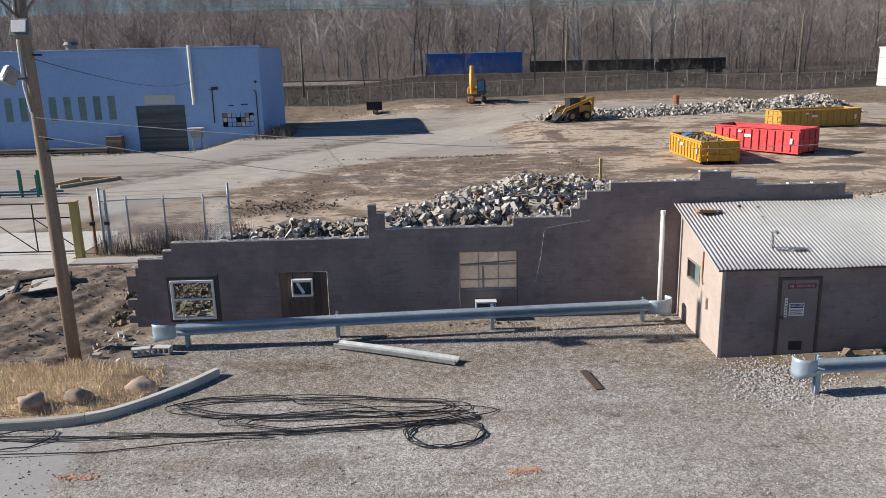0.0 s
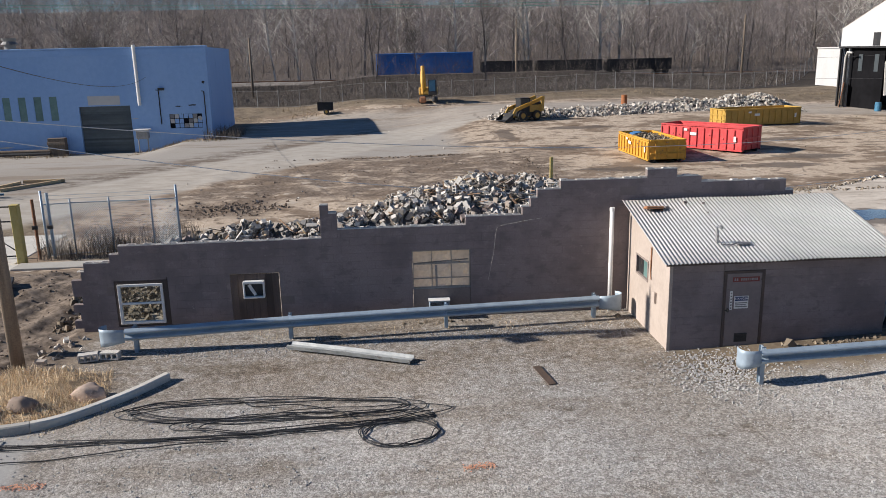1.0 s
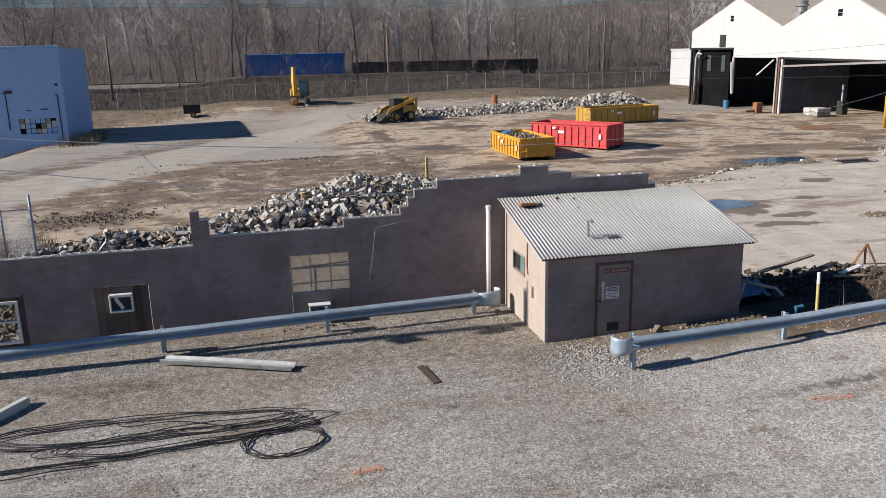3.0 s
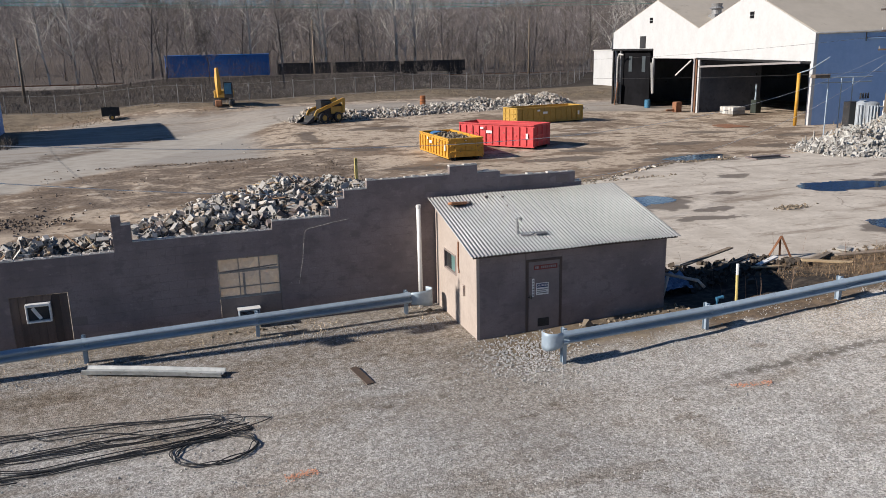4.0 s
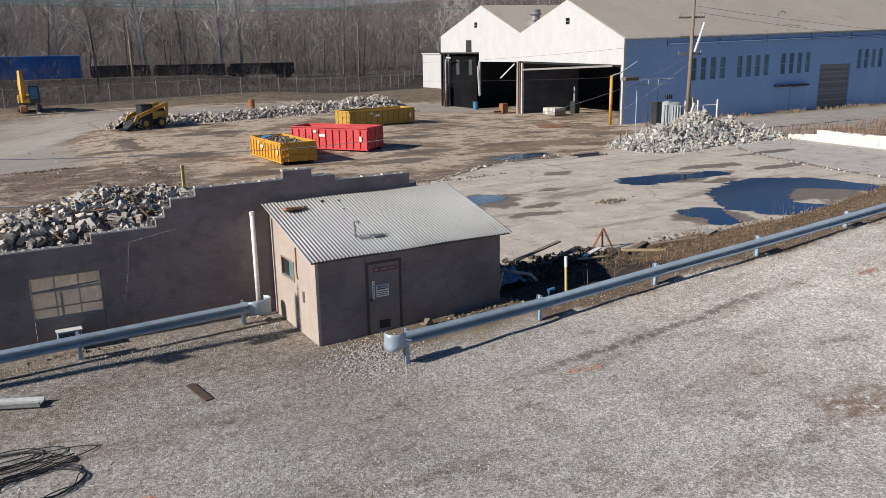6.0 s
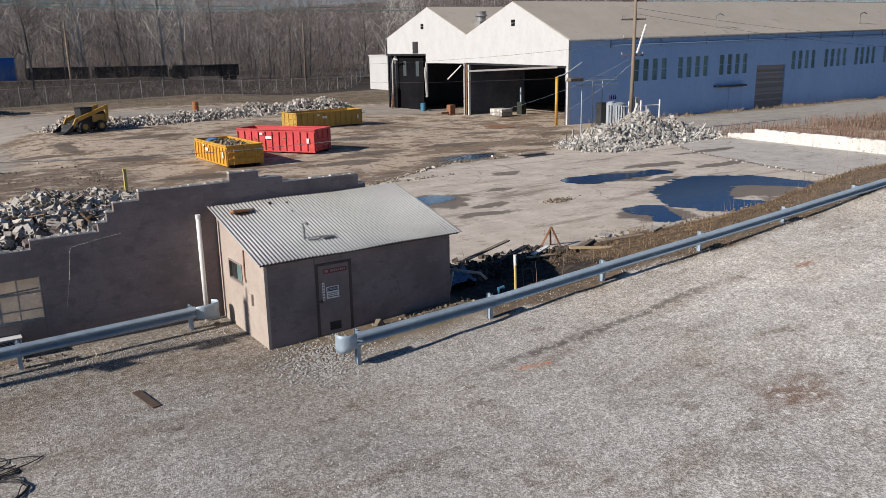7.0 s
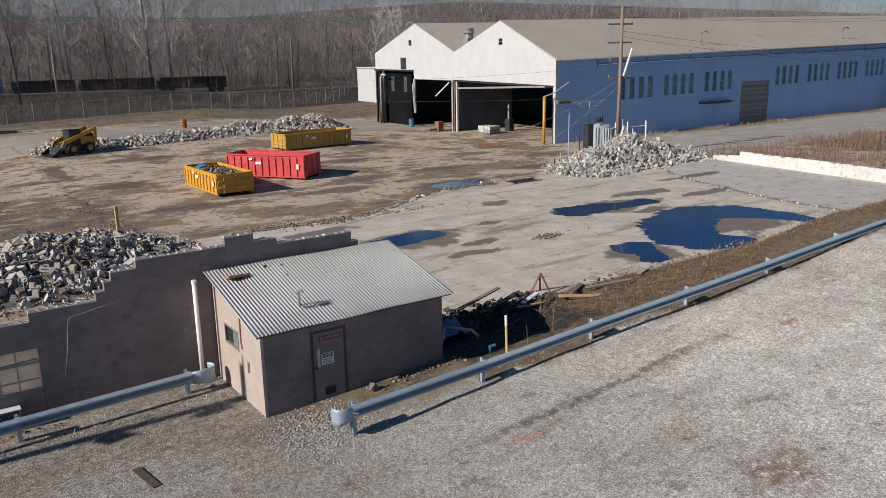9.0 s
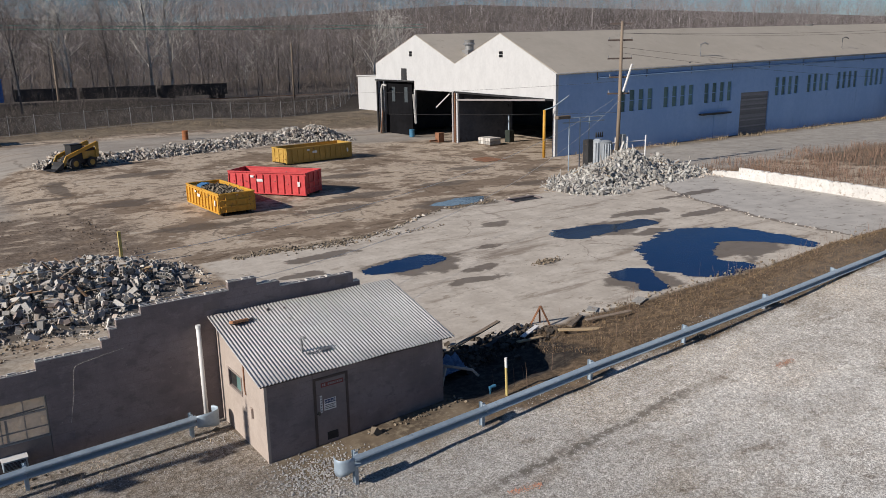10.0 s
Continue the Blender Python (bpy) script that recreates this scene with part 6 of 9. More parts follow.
WATER = water_material()
PUDDLES = {
    "wide": ((29.5, 44.0, 21.5, 32.0), [(32.6, 24.3, 2.1, 2.3), (35.0, 26.9, 2.2, 2.3), (38.6, 28.5, 2.5, 1.9), (40.9, 26.7, 1.7, 1.7), (41.5, 24.0, 1.3, 1.7), (34.2, 22.7, 1.4, 0.8)], [(38.2, 23.6, 1.9, 1.1), (36.8, 23.7, 1.2, 0.9)]),
    "long": ((30.5, 41.5, 30.0, 37.0), [(33.2, 33.4, 1.7, 1.5), (35.6, 33.3, 1.5, 1.1), (37.8, 32.7, 1.4, 0.7), (39.1, 32.9, 1.0, 0.9)], []),
    "small": ((26.5, 32.0, 22.0, 28.0), [(29.2, 25.2, 1.4, 0.9), (28.2, 22.9, 0.9, 0.6), (28.9, 24.2, 0.8, 0.9)], []),
    "near": ((17.5, 26.0, 31.0, 37.0), [(21.2, 33.7, 2.1, 1.1), (22.8, 34.1, 0.9, 0.8), (19.8, 33.5, 0.9, 0.6)], []),
    "shallow": ((29.5, 40.0, 43.0, 50.5), [(33.2, 46.4, 1.7, 0.9), (35.6, 47.0, 1.5, 0.9), (34.4, 46.2, 1.0, 0.8)], []),
}


def puddle(area, blobs, holes):
    x0, x1, y0, y1 = area
    step = 0.07
    xs, ys = np.arange(x0, x1, step), np.arange(y0, y1, step)
    gx, gy = np.meshgrid(xs, ys)
    f = sum(np.exp(-(((gx - a) / rx) ** 2 + ((gy - b2) / ry) ** 2)) for a, b2, rx, ry in blobs)
    for a, b2, rx, ry in holes:
        f = f - 1.2 * np.exp(-(((gx - a) / rx) ** 2 + ((gy - b2) / ry) ** 2))
    f = f + 0.1 * wobble(gx, gy, 1.6, 4) + 0.07 * wobble(gx, gy, 4.1, 2) + 0.04 * wobble(gx, gy, 9.0, 1)
    keep = f > 0.46
    idx = -np.ones(gx.shape, int)
    verts, faces = [], []

    def vid(j, i):
        if idx[j, i] < 0:
            idx[j, i] = len(verts)
            verts.append((float(gx[j, i]), float(gy[j, i]), 0.008))
        return int(idx[j, i])
    for j, i in zip(*np.where(keep[:-1, :-1])):
        faces.append((vid(j, i), vid(j, i + 1), vid(j + 1, i + 1), vid(j + 1, i)))
    data = bpy.data.meshes.new("puddle")
    data.from_pydata(verts, [], faces)
    data.materials.append(WATER)
    tagged(new("puddle", data), "still rain puddle on the slab, reflected sky blue tinted in", "puddle", "puddles", kind="structure")


for spec in PUDDLES.values():
    puddle(*spec)


# ---- things on the gravel ----
def cables():
    rng = random.Random(12)

    def strand(label, points, radius=0.014, closed=False):
        ob = thing("cable", label, "cable", "cables on the gravel")
        fine = []
        count = len(points)
        pts = [Vector((p[0], p[1], 0)) for p in points]
        total = count if closed else count - 1
        for i in range(total):
            a, b2, c, d = (pts[(i - 1) % count] if closed or i else pts[i]), pts[i], pts[(i + 1) % count], (pts[(i + 2) % count] if closed or i + 2 < count else pts[(i + 1) % count])
            for k in range(8):
                t = k / 8
                fine.append(0.5 * ((2 * b2) + (c - a) * t + (2 * a - 5 * b2 + 4 * c - d) * t * t + (3 * b2 - a - 3 * c + d) * t ** 3))
        if not closed:
            fine.append(pts[-1])
        phase = rng.uniform(0, 6)
        line = [(p.x + 0.03 * math.sin(i * 0.31 + phase), p.y + 0.02 * math.cos(i * 0.23 + phase), height(p.x, p.y) + radius + 0.012 + 0.02 * (1 + math.sin(i * 0.4 + phase * 2))) for i, p in enumerate(fine)]
        bm = bmesh.new()
        tube(bm, line, radius, 6, closed)
        part("sheath", bm, RUBBER if "black" in label else STEEL_GREY if "grey" in label else WHITE_PAINT, ob, smooth=True)

    def loop(cx, cy, rx, ry, lean, n=12):
        out = []
        for k in range(n):
            a = math.tau * k / n
            x, y = rx * math.cos(a) * rng.uniform(0.985, 1.015), ry * math.sin(a) * rng.uniform(0.95, 1.05)
            out.append((cx + x, cy + y + lean * x))
        return out
    for i in range(4):
        strand("long loop of black cable lying on gravel", loop(-2.6 + rng.uniform(-0.3, 0.3), 16.05 + rng.uniform(-0.12, 0.2), 3.3 + rng.uniform(-0.4, 0.2), 0.55 + rng.uniform(-0.15, 0.15), -0.01 + rng.uniform(-0.05, 0.05)), 0.011, True)
    for i in range(3):
        strand("long loop of black cable lying on gravel", loop(-1.9 + rng.uniform(-0.4, 0.4), 15.5 + rng.uniform(-0.15, 0.15), 2.7 + rng.uniform(-0.3, 0.2), 0.4, 0.05 + rng.uniform(-0.05, 0.05)), 0.011, True)
    for i in range(4):
        strand("round coil of black cable lying on gravel", loop(0.05 + rng.uniform(-0.1, 0.1), 14.72 + rng.uniform(-0.08, 0.08), 0.82 + rng.uniform(-0.12, 0.06), 0.62 + rng.uniform(-0.1, 0.05), rng.uniform(0.0, 0.12)), 0.011, True)
    for i in range(5):
        strand("black cable trailing across the gravel", [(0.8, 15.5 + rng.uniform(-0.2, 0.2)), (-0.6, 15.2 + rng.uniform(-0.15, 0.1)), (-2.5, 14.95 + rng.uniform(-0.12, 0.12)), (-4.6, 14.85 + rng.uniform(-0.1, 0.15)), (-6.4, 14.95 + rng.uniform(-0.12, 0.12)), (-8.3, 14.85 + rng.uniform(-0.15, 0.2)), (-10.5, 14.8 + rng.uniform(-0.3, 0.4))], 0.011)
    strand("small round coil of black cable on paving", loop(-9.0, 14.95, 0.75, 0.42, 0.1), 0.014, True)
    strand("black cable trailing across the gravel", [(-3.5, 14.7), (-5.5, 14.5), (-7.5, 14.35), (-9.5, 14.25), (-11.0, 14.3)], 0.013)
    strand("white cable mixed among the black loops", [(-6.1, 16.3), (-5.4, 16.75), (-3.8, 16.7), (-3.2, 16.35), (-2.2, 16.2), (-1.3, 15.9), (-1.0, 15.5)], 0.012)
    strand("white cable mixed among the black loops", [(-6.2, 16.4), (-5.5, 15.9), (-3.5, 15.75), (-2.0, 15.8)], 0.012)
    strand("grey cable mixed among the black loops", [(-7.2, 15.2), (-5.5, 14.9), (-3.5, 15.0), (-1.5, 15.1)], 0.012)


cables()


def channel_beam():
    ob = thing("steel_channel", "dented galvanised steel channel lying on the gravel", "scrap metal")
    a, b2 = Vector((-2.85, 19.95, 0.06)), Vector((0.42, 18.5, 0.06))
    mid = a.lerp(b2, 0.48)
    mid.z += 0.015
    bm = bmesh.new()
    prof = [(-0.17, 0.0), (-0.17, 0.1), (-0.14, 0.105), (-0.1, 0.03), (0.1, 0.03), (0.14, 0.105), (0.17, 0.1), (0.17, 0.0)]
    sweep(bm, prof, a, mid)
    sweep(bm, prof, mid, b2)
    r = bmesh.ops.extrude_face_region(bm, geom=bm.faces[:])
    bmesh.ops.translate(bm, vec=(0, 0, -0.012), verts=[v for v in r["geom"] if isinstance(v, bmesh.types.BMVert)])
    bmesh.ops.recalc_face_normals(bm, faces=bm.faces)
    part("channel", bm, surface("dull_zinc", (0.33, 0.345, 0.345), (0.47, 0.48, 0.475), (0.22, 0.2, 0.18), 8.0, 1.6, 0.55, 0.2, bump=0.1), ob)
    plate = thing("steel_plate", "flat rusty brown steel plate lying on gravel", "scrap metal", at=pose(3.6, 17.25, height(3.6, 17.25) + 0.03, 1, 1, -80))
    part("plate", boxes((-0.55, 0.55, -0.1, 0.1, -0.012, 0.012), bevel=0.006), surface("dark_rust", (0.06, 0.042, 0.033), (0.1, 0.068, 0.05), (0.16, 0.09, 0.06), 13.0, 2.0, 0.8, 0.1), plate)
    for x, y, a in ((-8.1, 19.7, 15), (-7.55, 19.78, -5)):
        blk = thing("concrete_block", "loose hollow concrete block under the rail end", "block", "blocks by the rail", at=pose(x, y, height(x, y) + 0.12, 90, 0, a))
        shared("body", BLOCK_KINDS[1], blk, Matrix.Identity(4))
    rng = random.Random(77)
    spots = [(-9.2 + rng.gauss(0, 0.5), 20.9 + rng.gauss(0, 0.8), 0.0, rng.uniform(0.06, 0.22)) for _ in range(30)]
    tagged(scatter_mesh("wall_end_rubble", HEAP, [(x, y, height(x, y) + 0.03, s) for x, y, z, s in spots], rng, 0.2), "broken block pieces at the ragged wall end", "rubble", kind="stuff")
    spots = [(rng.uniform(10.0, 13.5), 18.1 + rng.gauss(0, 0.18), 0, rng.uniform(0.03, 0.1)) for _ in range(50)] + [(rng.uniform(0.2, 2.6), 21.5 + rng.gauss(0, 0.12), 0, rng.uniform(0.03, 0.08)) for _ in range(30)] + [(10.2, 18.0, 0, 0.3), (6.6, 21.3, 0, 0.2)]
    tagged(scatter_mesh("wall_foot_debris", DEBRIS, [(x, y, height(x, y) + 0.02, s) for x, y, z, s in spots], rng), "leaf litter and scraps along the wall foot", "debris", kind="stuff")


channel_beam()


def spray_mark(x0, x1, y0, slope, seed):
    """A thin layer of marking paint on the stones."""
    n_rng = random.Random(seed)
    bm = bmesh.new()
    for _ in range(150):
        t = n_rng.random()
        x = x0 + (x1 - x0) * t
        y = y0 + slope * t + n_rng.gauss(0, 0.06)
        z = height(x, y) + 0.022
        s = n_rng.uniform(0.008, 0.024)
        v = [bm.verts.new((x + s * n_rng.uniform(0.7, 1.3) * math.cos(a), y + s * math.sin(a), z + n_rng.uniform(-0.006, 0.008))) for a in (0, 1.3, 2.6, 3.9, 5.2)]
        bm.faces.new(v)
    ob = mesh_object("spray_mark", bm, SPRAY)
    tagged(ob, "faded orange spray paint mark on the gravel", "paint mark", "spray marks", "stuff")


SPRAY = surface("orange_spray", (0.58, 0.26, 0.16), (0.62, 0.34, 0.22), (0.5, 0.38, 0.29), 30.0, 4.0, 0.9)
spray_mark(-7.45, -6.65, 13.38, 0.02, 1)
spray_mark(1.2, 1.85, 13.08, 0.06, 2)
spray_mark(11.1, 12.0, 13.1, -0.2, 3)
spray_mark(21.6, 22.4, 12.6, -0.1, 4)


# ---- the corner with kerb, pole, gate and fence ----
def kerb():
    ob = thing("kerb", "curved grey concrete kerb round a dry grass island", "kerb", kind="structure")
    pts = [(-5.65, 18.2), (-6.1, 17.45), (-6.55, 16.85), (-6.95, 16.4), (-7.4, 16.0), (-7.9, 15.76), (-8.5, 15.62), (-9.3, 15.55), (-10.5, 15.52), (-12.5, 15.5), (-16, 15.5)]
    line = [Vector((*p, 0.0)) for p in pts]
    fine = []
    for i in range(len(line) - 1):
        p0, p1, p2, p3 = line[max(i - 1, 0)], line[i], line[i + 1], line[min(i + 2, len(line) - 1)]
        for k in range(6):
            t = k / 6
            fine.append(0.5 * (2 * p1 + (p2 - p0) * t + (2 * p0 - 5 * p1 + 4 * p2 - p3) * t * t + (3 * p1 - p0 - 3 * p2 + p3) * t ** 3))
    fine.append(line[-1])
    section = [(-0.1, -0.1), (-0.1, 0.13), (-0.075, 0.16), (0.06, 0.165), (0.085, 0.14), (0.1, -0.1)]
    for k in range(0, len(fine) - 1, 15):
        run = fine[k:k + 16]
        bm = bmesh.new()
        rings = []
        for i, p in enumerate(run):
            way = (run[min(i + 1, len(run) - 1)] - run[max(i - 1, 0)]).normalized()
            side = Vector((way.y, -way.x, 0))
            inset = way * (0.004 if i == 0 else -0.004 if i == len(run) - 1 else 0)
            rings.append([bm.verts.new(p + inset + side * d + Vector((0, 0, 0.03 + h))) for d, h in section])
        for a, b2 in zip(rings, rings[1:]):
            for i in range(len(section)):
                bm.faces.new((a[i], a[(i + 1) % len(section)], b2[(i + 1) % len(section)], b2[i]))
        bm.faces.new(rings[0][::-1])
        bm.faces.new(rings[-1])
        bmesh.ops.recalc_face_normals(bm, faces=bm.faces)
        part("kerb_stone", bm, CONCRETE, ob)


def boulder(x, y, s, seed, label, material):
    rng = random.Random(seed)
    bm = bmesh.new()
    bmesh.ops.create_icosphere(bm, subdivisions=3, radius=1.0)
    facets = [Vector((rng.gauss(0, 1), rng.gauss(0, 1), rng.gauss(0, 0.8))).normalized() for _ in range(7)]
    for v in bm.verts:
        n1 = noise.noise(v.co * 1.3 + Vector((seed, 0, 0))) * 0.34 + noise.noise(v.co * 3.1 + Vector((0, seed, 0))) * 0.14 + noise.noise(v.co * 7.0 + Vector((0, 0, seed))) * 0.05
        v.co *= 1 + n1
        for cut_way in facets:
            over = v.co.dot(cut_way) - 0.68
            if over > 0:
                v.co -= cut_way * over * 0.85
        v.co = Vector((v.co.x * s * 1.25, v.co.y * s * 0.85, v.co.z * s * 0.75))
    ob = mesh_object("boulder", bm, material, smooth=True)
    ob.matrix_basis = pose(x, y, height(x, y) + s * 0.28, 0, 0, rng.uniform(-30, 30))
    tagged(ob, label, "boulder", "boulders on the island")


kerb()
ROCK = surface("pink_rock", (0.27, 0.195, 0.155), (0.42, 0.325, 0.26), (0.18, 0.135, 0.11), 7.0, 2.0, 0.9)
boulder(-9.35, 16.35, 0.3, 3, "rounded pinkish boulder in dry grass", ROCK)
boulder(-8.4, 16.55, 0.27, 5, "rounded pinkish boulder in dry grass", ROCK)
boulder(-7.25, 17.3, 0.38, 9, "larger pinkish boulder in dry grass", ROCK)


def blades(name, label, category, material, places, seed, bend=0.4, width=0.012, kind="stuff"):
    """Thin upright stems, two triangles each, in one mesh; places: arrays x, y, z, height."""
    rng = np.random.default_rng(seed)
    x, y, z, h = places
    k = len(x)
    ang = rng.uniform(0, math.tau, k)
    lean = rng.uniform(0.05, 1.0, k) * bend * h
    la = rng.uniform(0, math.tau, k)
    w = width * rng.uniform(0.6, 1.5, k)
    dx, dy = np.cos(ang) * w, np.sin(ang) * w
    mx, my = x + 0.35 * lean * np.cos(la), y + 0.35 * lean * np.sin(la)
    tx, ty = x + lean * np.cos(la), y + lean * np.sin(la)
    v = np.stack([np.stack([x - dx, y - dy, z], 1), np.stack([x + dx, y + dy, z], 1), np.stack([mx + dx * 0.7, my + dy * 0.7, z + h * 0.6], 1), np.stack([mx - dx * 0.7, my - dy * 0.7, z + h * 0.6], 1), np.stack([tx, ty, z + h * (1 - 0.25 * (lean / np.maximum(h, 1e-3)) ** 2)], 1)], 1).reshape(-1, 3)
    base = np.arange(k) * 5
    quads = np.stack([base, base + 1, base + 2, base + 3], 1)
    tris = np.stack([base + 3, base + 2, base + 4], 1)
    data = bpy.data.meshes.new(name)
    data.from_pydata(v.tolist(), [], quads.tolist() + tris.tolist())
    data.materials.append(material)
    return tagged(new(name, data), label, category, kind=kind)


def straw_material(name, a, b2, c):
    n = Nodes(name)
    r = n.node("NewGeometry").outputs["Random Per Island"]
    color = n.mix(n.span(r, 0.0, 0.7), a, b2)
    color = n.mix(n.span(r, 0.7, 1.0), color, c)
    return n.done(color, 0.9)


STRAW = straw_material("straw", (0.6, 0.46, 0.3), (0.8, 0.65, 0.45), (0.44, 0.33, 0.21))
DRY = straw_material("dull_straw", (0.26, 0.195, 0.12), (0.38, 0.295, 0.19), (0.18, 0.135, 0.085))
REED = straw_material("reed", (0.16, 0.1, 0.072), (0.28, 0.185, 0.135), (0.11, 0.078, 0.06))
WEED = straw_material("weed", (0.11, 0.075, 0.043), (0.23, 0.155, 0.09), (0.34, 0.245, 0.15))
TWIG = straw_material("twig", (0.08, 0.064, 0.052), (0.17, 0.14, 0.115), (0.05, 0.042, 0.034))


DARK_TWIG = straw_material("dark_twig", (0.045, 0.038, 0.036), (0.1, 0.084, 0.077), (0.2, 0.165, 0.135))


def patch(area, count, seed, tall, mask=None):
    rng = np.random.default_rng(seed)
    x0, x1, y0, y1 = area
    x, y = rng.uniform(x0, x1, count), rng.uniform(y0, y1, count)
    if mask is not None:
        keep = mask(x, y)
        x, y = x[keep], y[keep]
    h = rng.uniform(*tall, len(x))
    return x, y, ground_height(x, y) - 0.02, h


def island_mask(x, y):
    edge = np.interp(x, [-16, -9.3, -8.5, -7.9, -7.4, -6.9], [15.7, 15.75, 15.85, 16.0, 16.3, 16.9])
    return (y > edge) & (y < 19.0 + 0.4 * wobble(x, y, 1.0)) & (x < -6.8 - 0.25 * np.maximum(y - 17.4, 0)) & (wobble(x, y, 1.5) > -0.75)


blades("dry_grass", "tufts of straw-coloured dead grass on the island", "grass", STRAW, patch((-17, -6.5, 15.6, 19.6), 15000, 1, (0.06, 0.3), island_mask), 2, 0.9, 0.006)
blades("kerb_weeds", "thin dead weeds along the kerb foot", "grass", STRAW, patch((-10, -5.5, 15.0, 17.2), 2600, 3, (0.03, 0.12), lambda x, y: np.abs(y - np.interp(x, [-10, -8.5, -7.4, -6.5, -5.6], [15.3, 15.35, 15.7, 16.6, 18.0])) < 0.25), 4, 0.8, 0.006)
blades("bank_weeds", "matted brown weeds on the bank below the rail", "weeds", WEED, patch((14.5, 60, 13.4, 22.4), 60000, 5, (0.03, 0.17), lambda x, y: (y < 21.9 + 0.5 * wobble(x, y, 0.8)) & (y > 17.2 - 0.085 * x + 0.3 * wobble(x, y, 1.1)) & ((x > 18.3) | (y > 21)) & (wobble(x, y, 1.7) > -0.65)), 6, 1.8, 0.009)
blades("bank_stems", "tall thin dry stems standing on the bank", "weeds", REED, patch((14, 45, 16.6, 22.6), 170, 7, (0.5, 1.3)), 8, 0.3, 0.006)
blades("reed_bed", "tall red-brown dead reeds behind the white wall", "reeds", REED, patch((61.0, 100, 22, 52), 26000, 9, (0.2, 0.95), lambda x, y: (y < 46.5 + 2 * wobble(x, y, 0.3) - 0.05 * (x - 61)) & (wobble(x, y, 0.4) + 0.5 * wobble(x, y, 1.3, 2.0) > -0.35)), 10, 0.35, 0.014)
blades("yard_weeds", "straggling dead weeds along the building foot", "weeds", DRY, patch((60, 150, 58.3, 60.4), 5000, 11, (0.1, 0.6), lambda x, y: wobble(x, y, 0.5) > -0.1), 12, 0.6, 0.014)
blades("wall_foot_weeds", "thin dead weeds along the block wall foot", "weeds", STRAW, patch((-8, 7, 20.6, 22.0), 1300, 13, (0.03, 0.16), lambda x, y: wobble(x, y, 1.2) > 0.0), 14, 0.8, 0.006)
blades("fence_weeds", "dead brush tangled in the chain-link fence", "weeds", TWIG, patch((-14.2, -8.2, 31.0, 33.6), 2600, 15, (0.3, 1.3), lambda x, y: wobble(x, y, 0.9) > -0.2), 16, 0.7, 0.008)
blades("back_grass", "pale dead grass along the back of the yard", "grass", DRY, patch((-30, 90, 96, 112), 15000, 17, (0.05, 0.32), lambda x, y: (wobble(x, y, 0.22) > 0.0) & (y < 106.6 + 0.18 * np.maximum(x - 5, 0) + 0.22 * np.maximum(5 - x, 0)) & (y > 100 + 0.14 * x)), 18, 1.5, 0.03)
blades("trackside_brush", "dark leafless brush between fence and railway", "brush", DARK_TWIG, patch((-60, 120, 105, 147), 42000, 19, (0.15, 0.8), lambda x, y: (y > 108.2 + 0.18 * np.maximum(x - 5, 0) + 0.22 * np.maximum(5 - x, 0) + 0.02 * np.maximum(x - 45, 0) ** 2) & (y < 143) & (wobble(x, y, 0.35) > -0.7)), 20, 1.7, 0.022)
blades("building_weeds", "dead grass along the blue building", "grass", DRY, patch((-50, -15.5, 77.0, 81), 5200, 23, (0.05, 0.4), lambda x, y: ((x < -31) | (x > -25)) & ((y < 79.8) | (x > -17.2)) & (wobble(x, y, 0.8) > -0.5)), 24, 1.1, 0.015)
blades("corner_brush", "dark leafless brush at the blue building's corner", "brush", TWIG, patch((-18.2, -14.8, 78.2, 83.5), 900, 29, (0.3, 1.5), lambda x, y: (x > -17.3) | (y < 79.7)), 30, 0.7, 0.014)


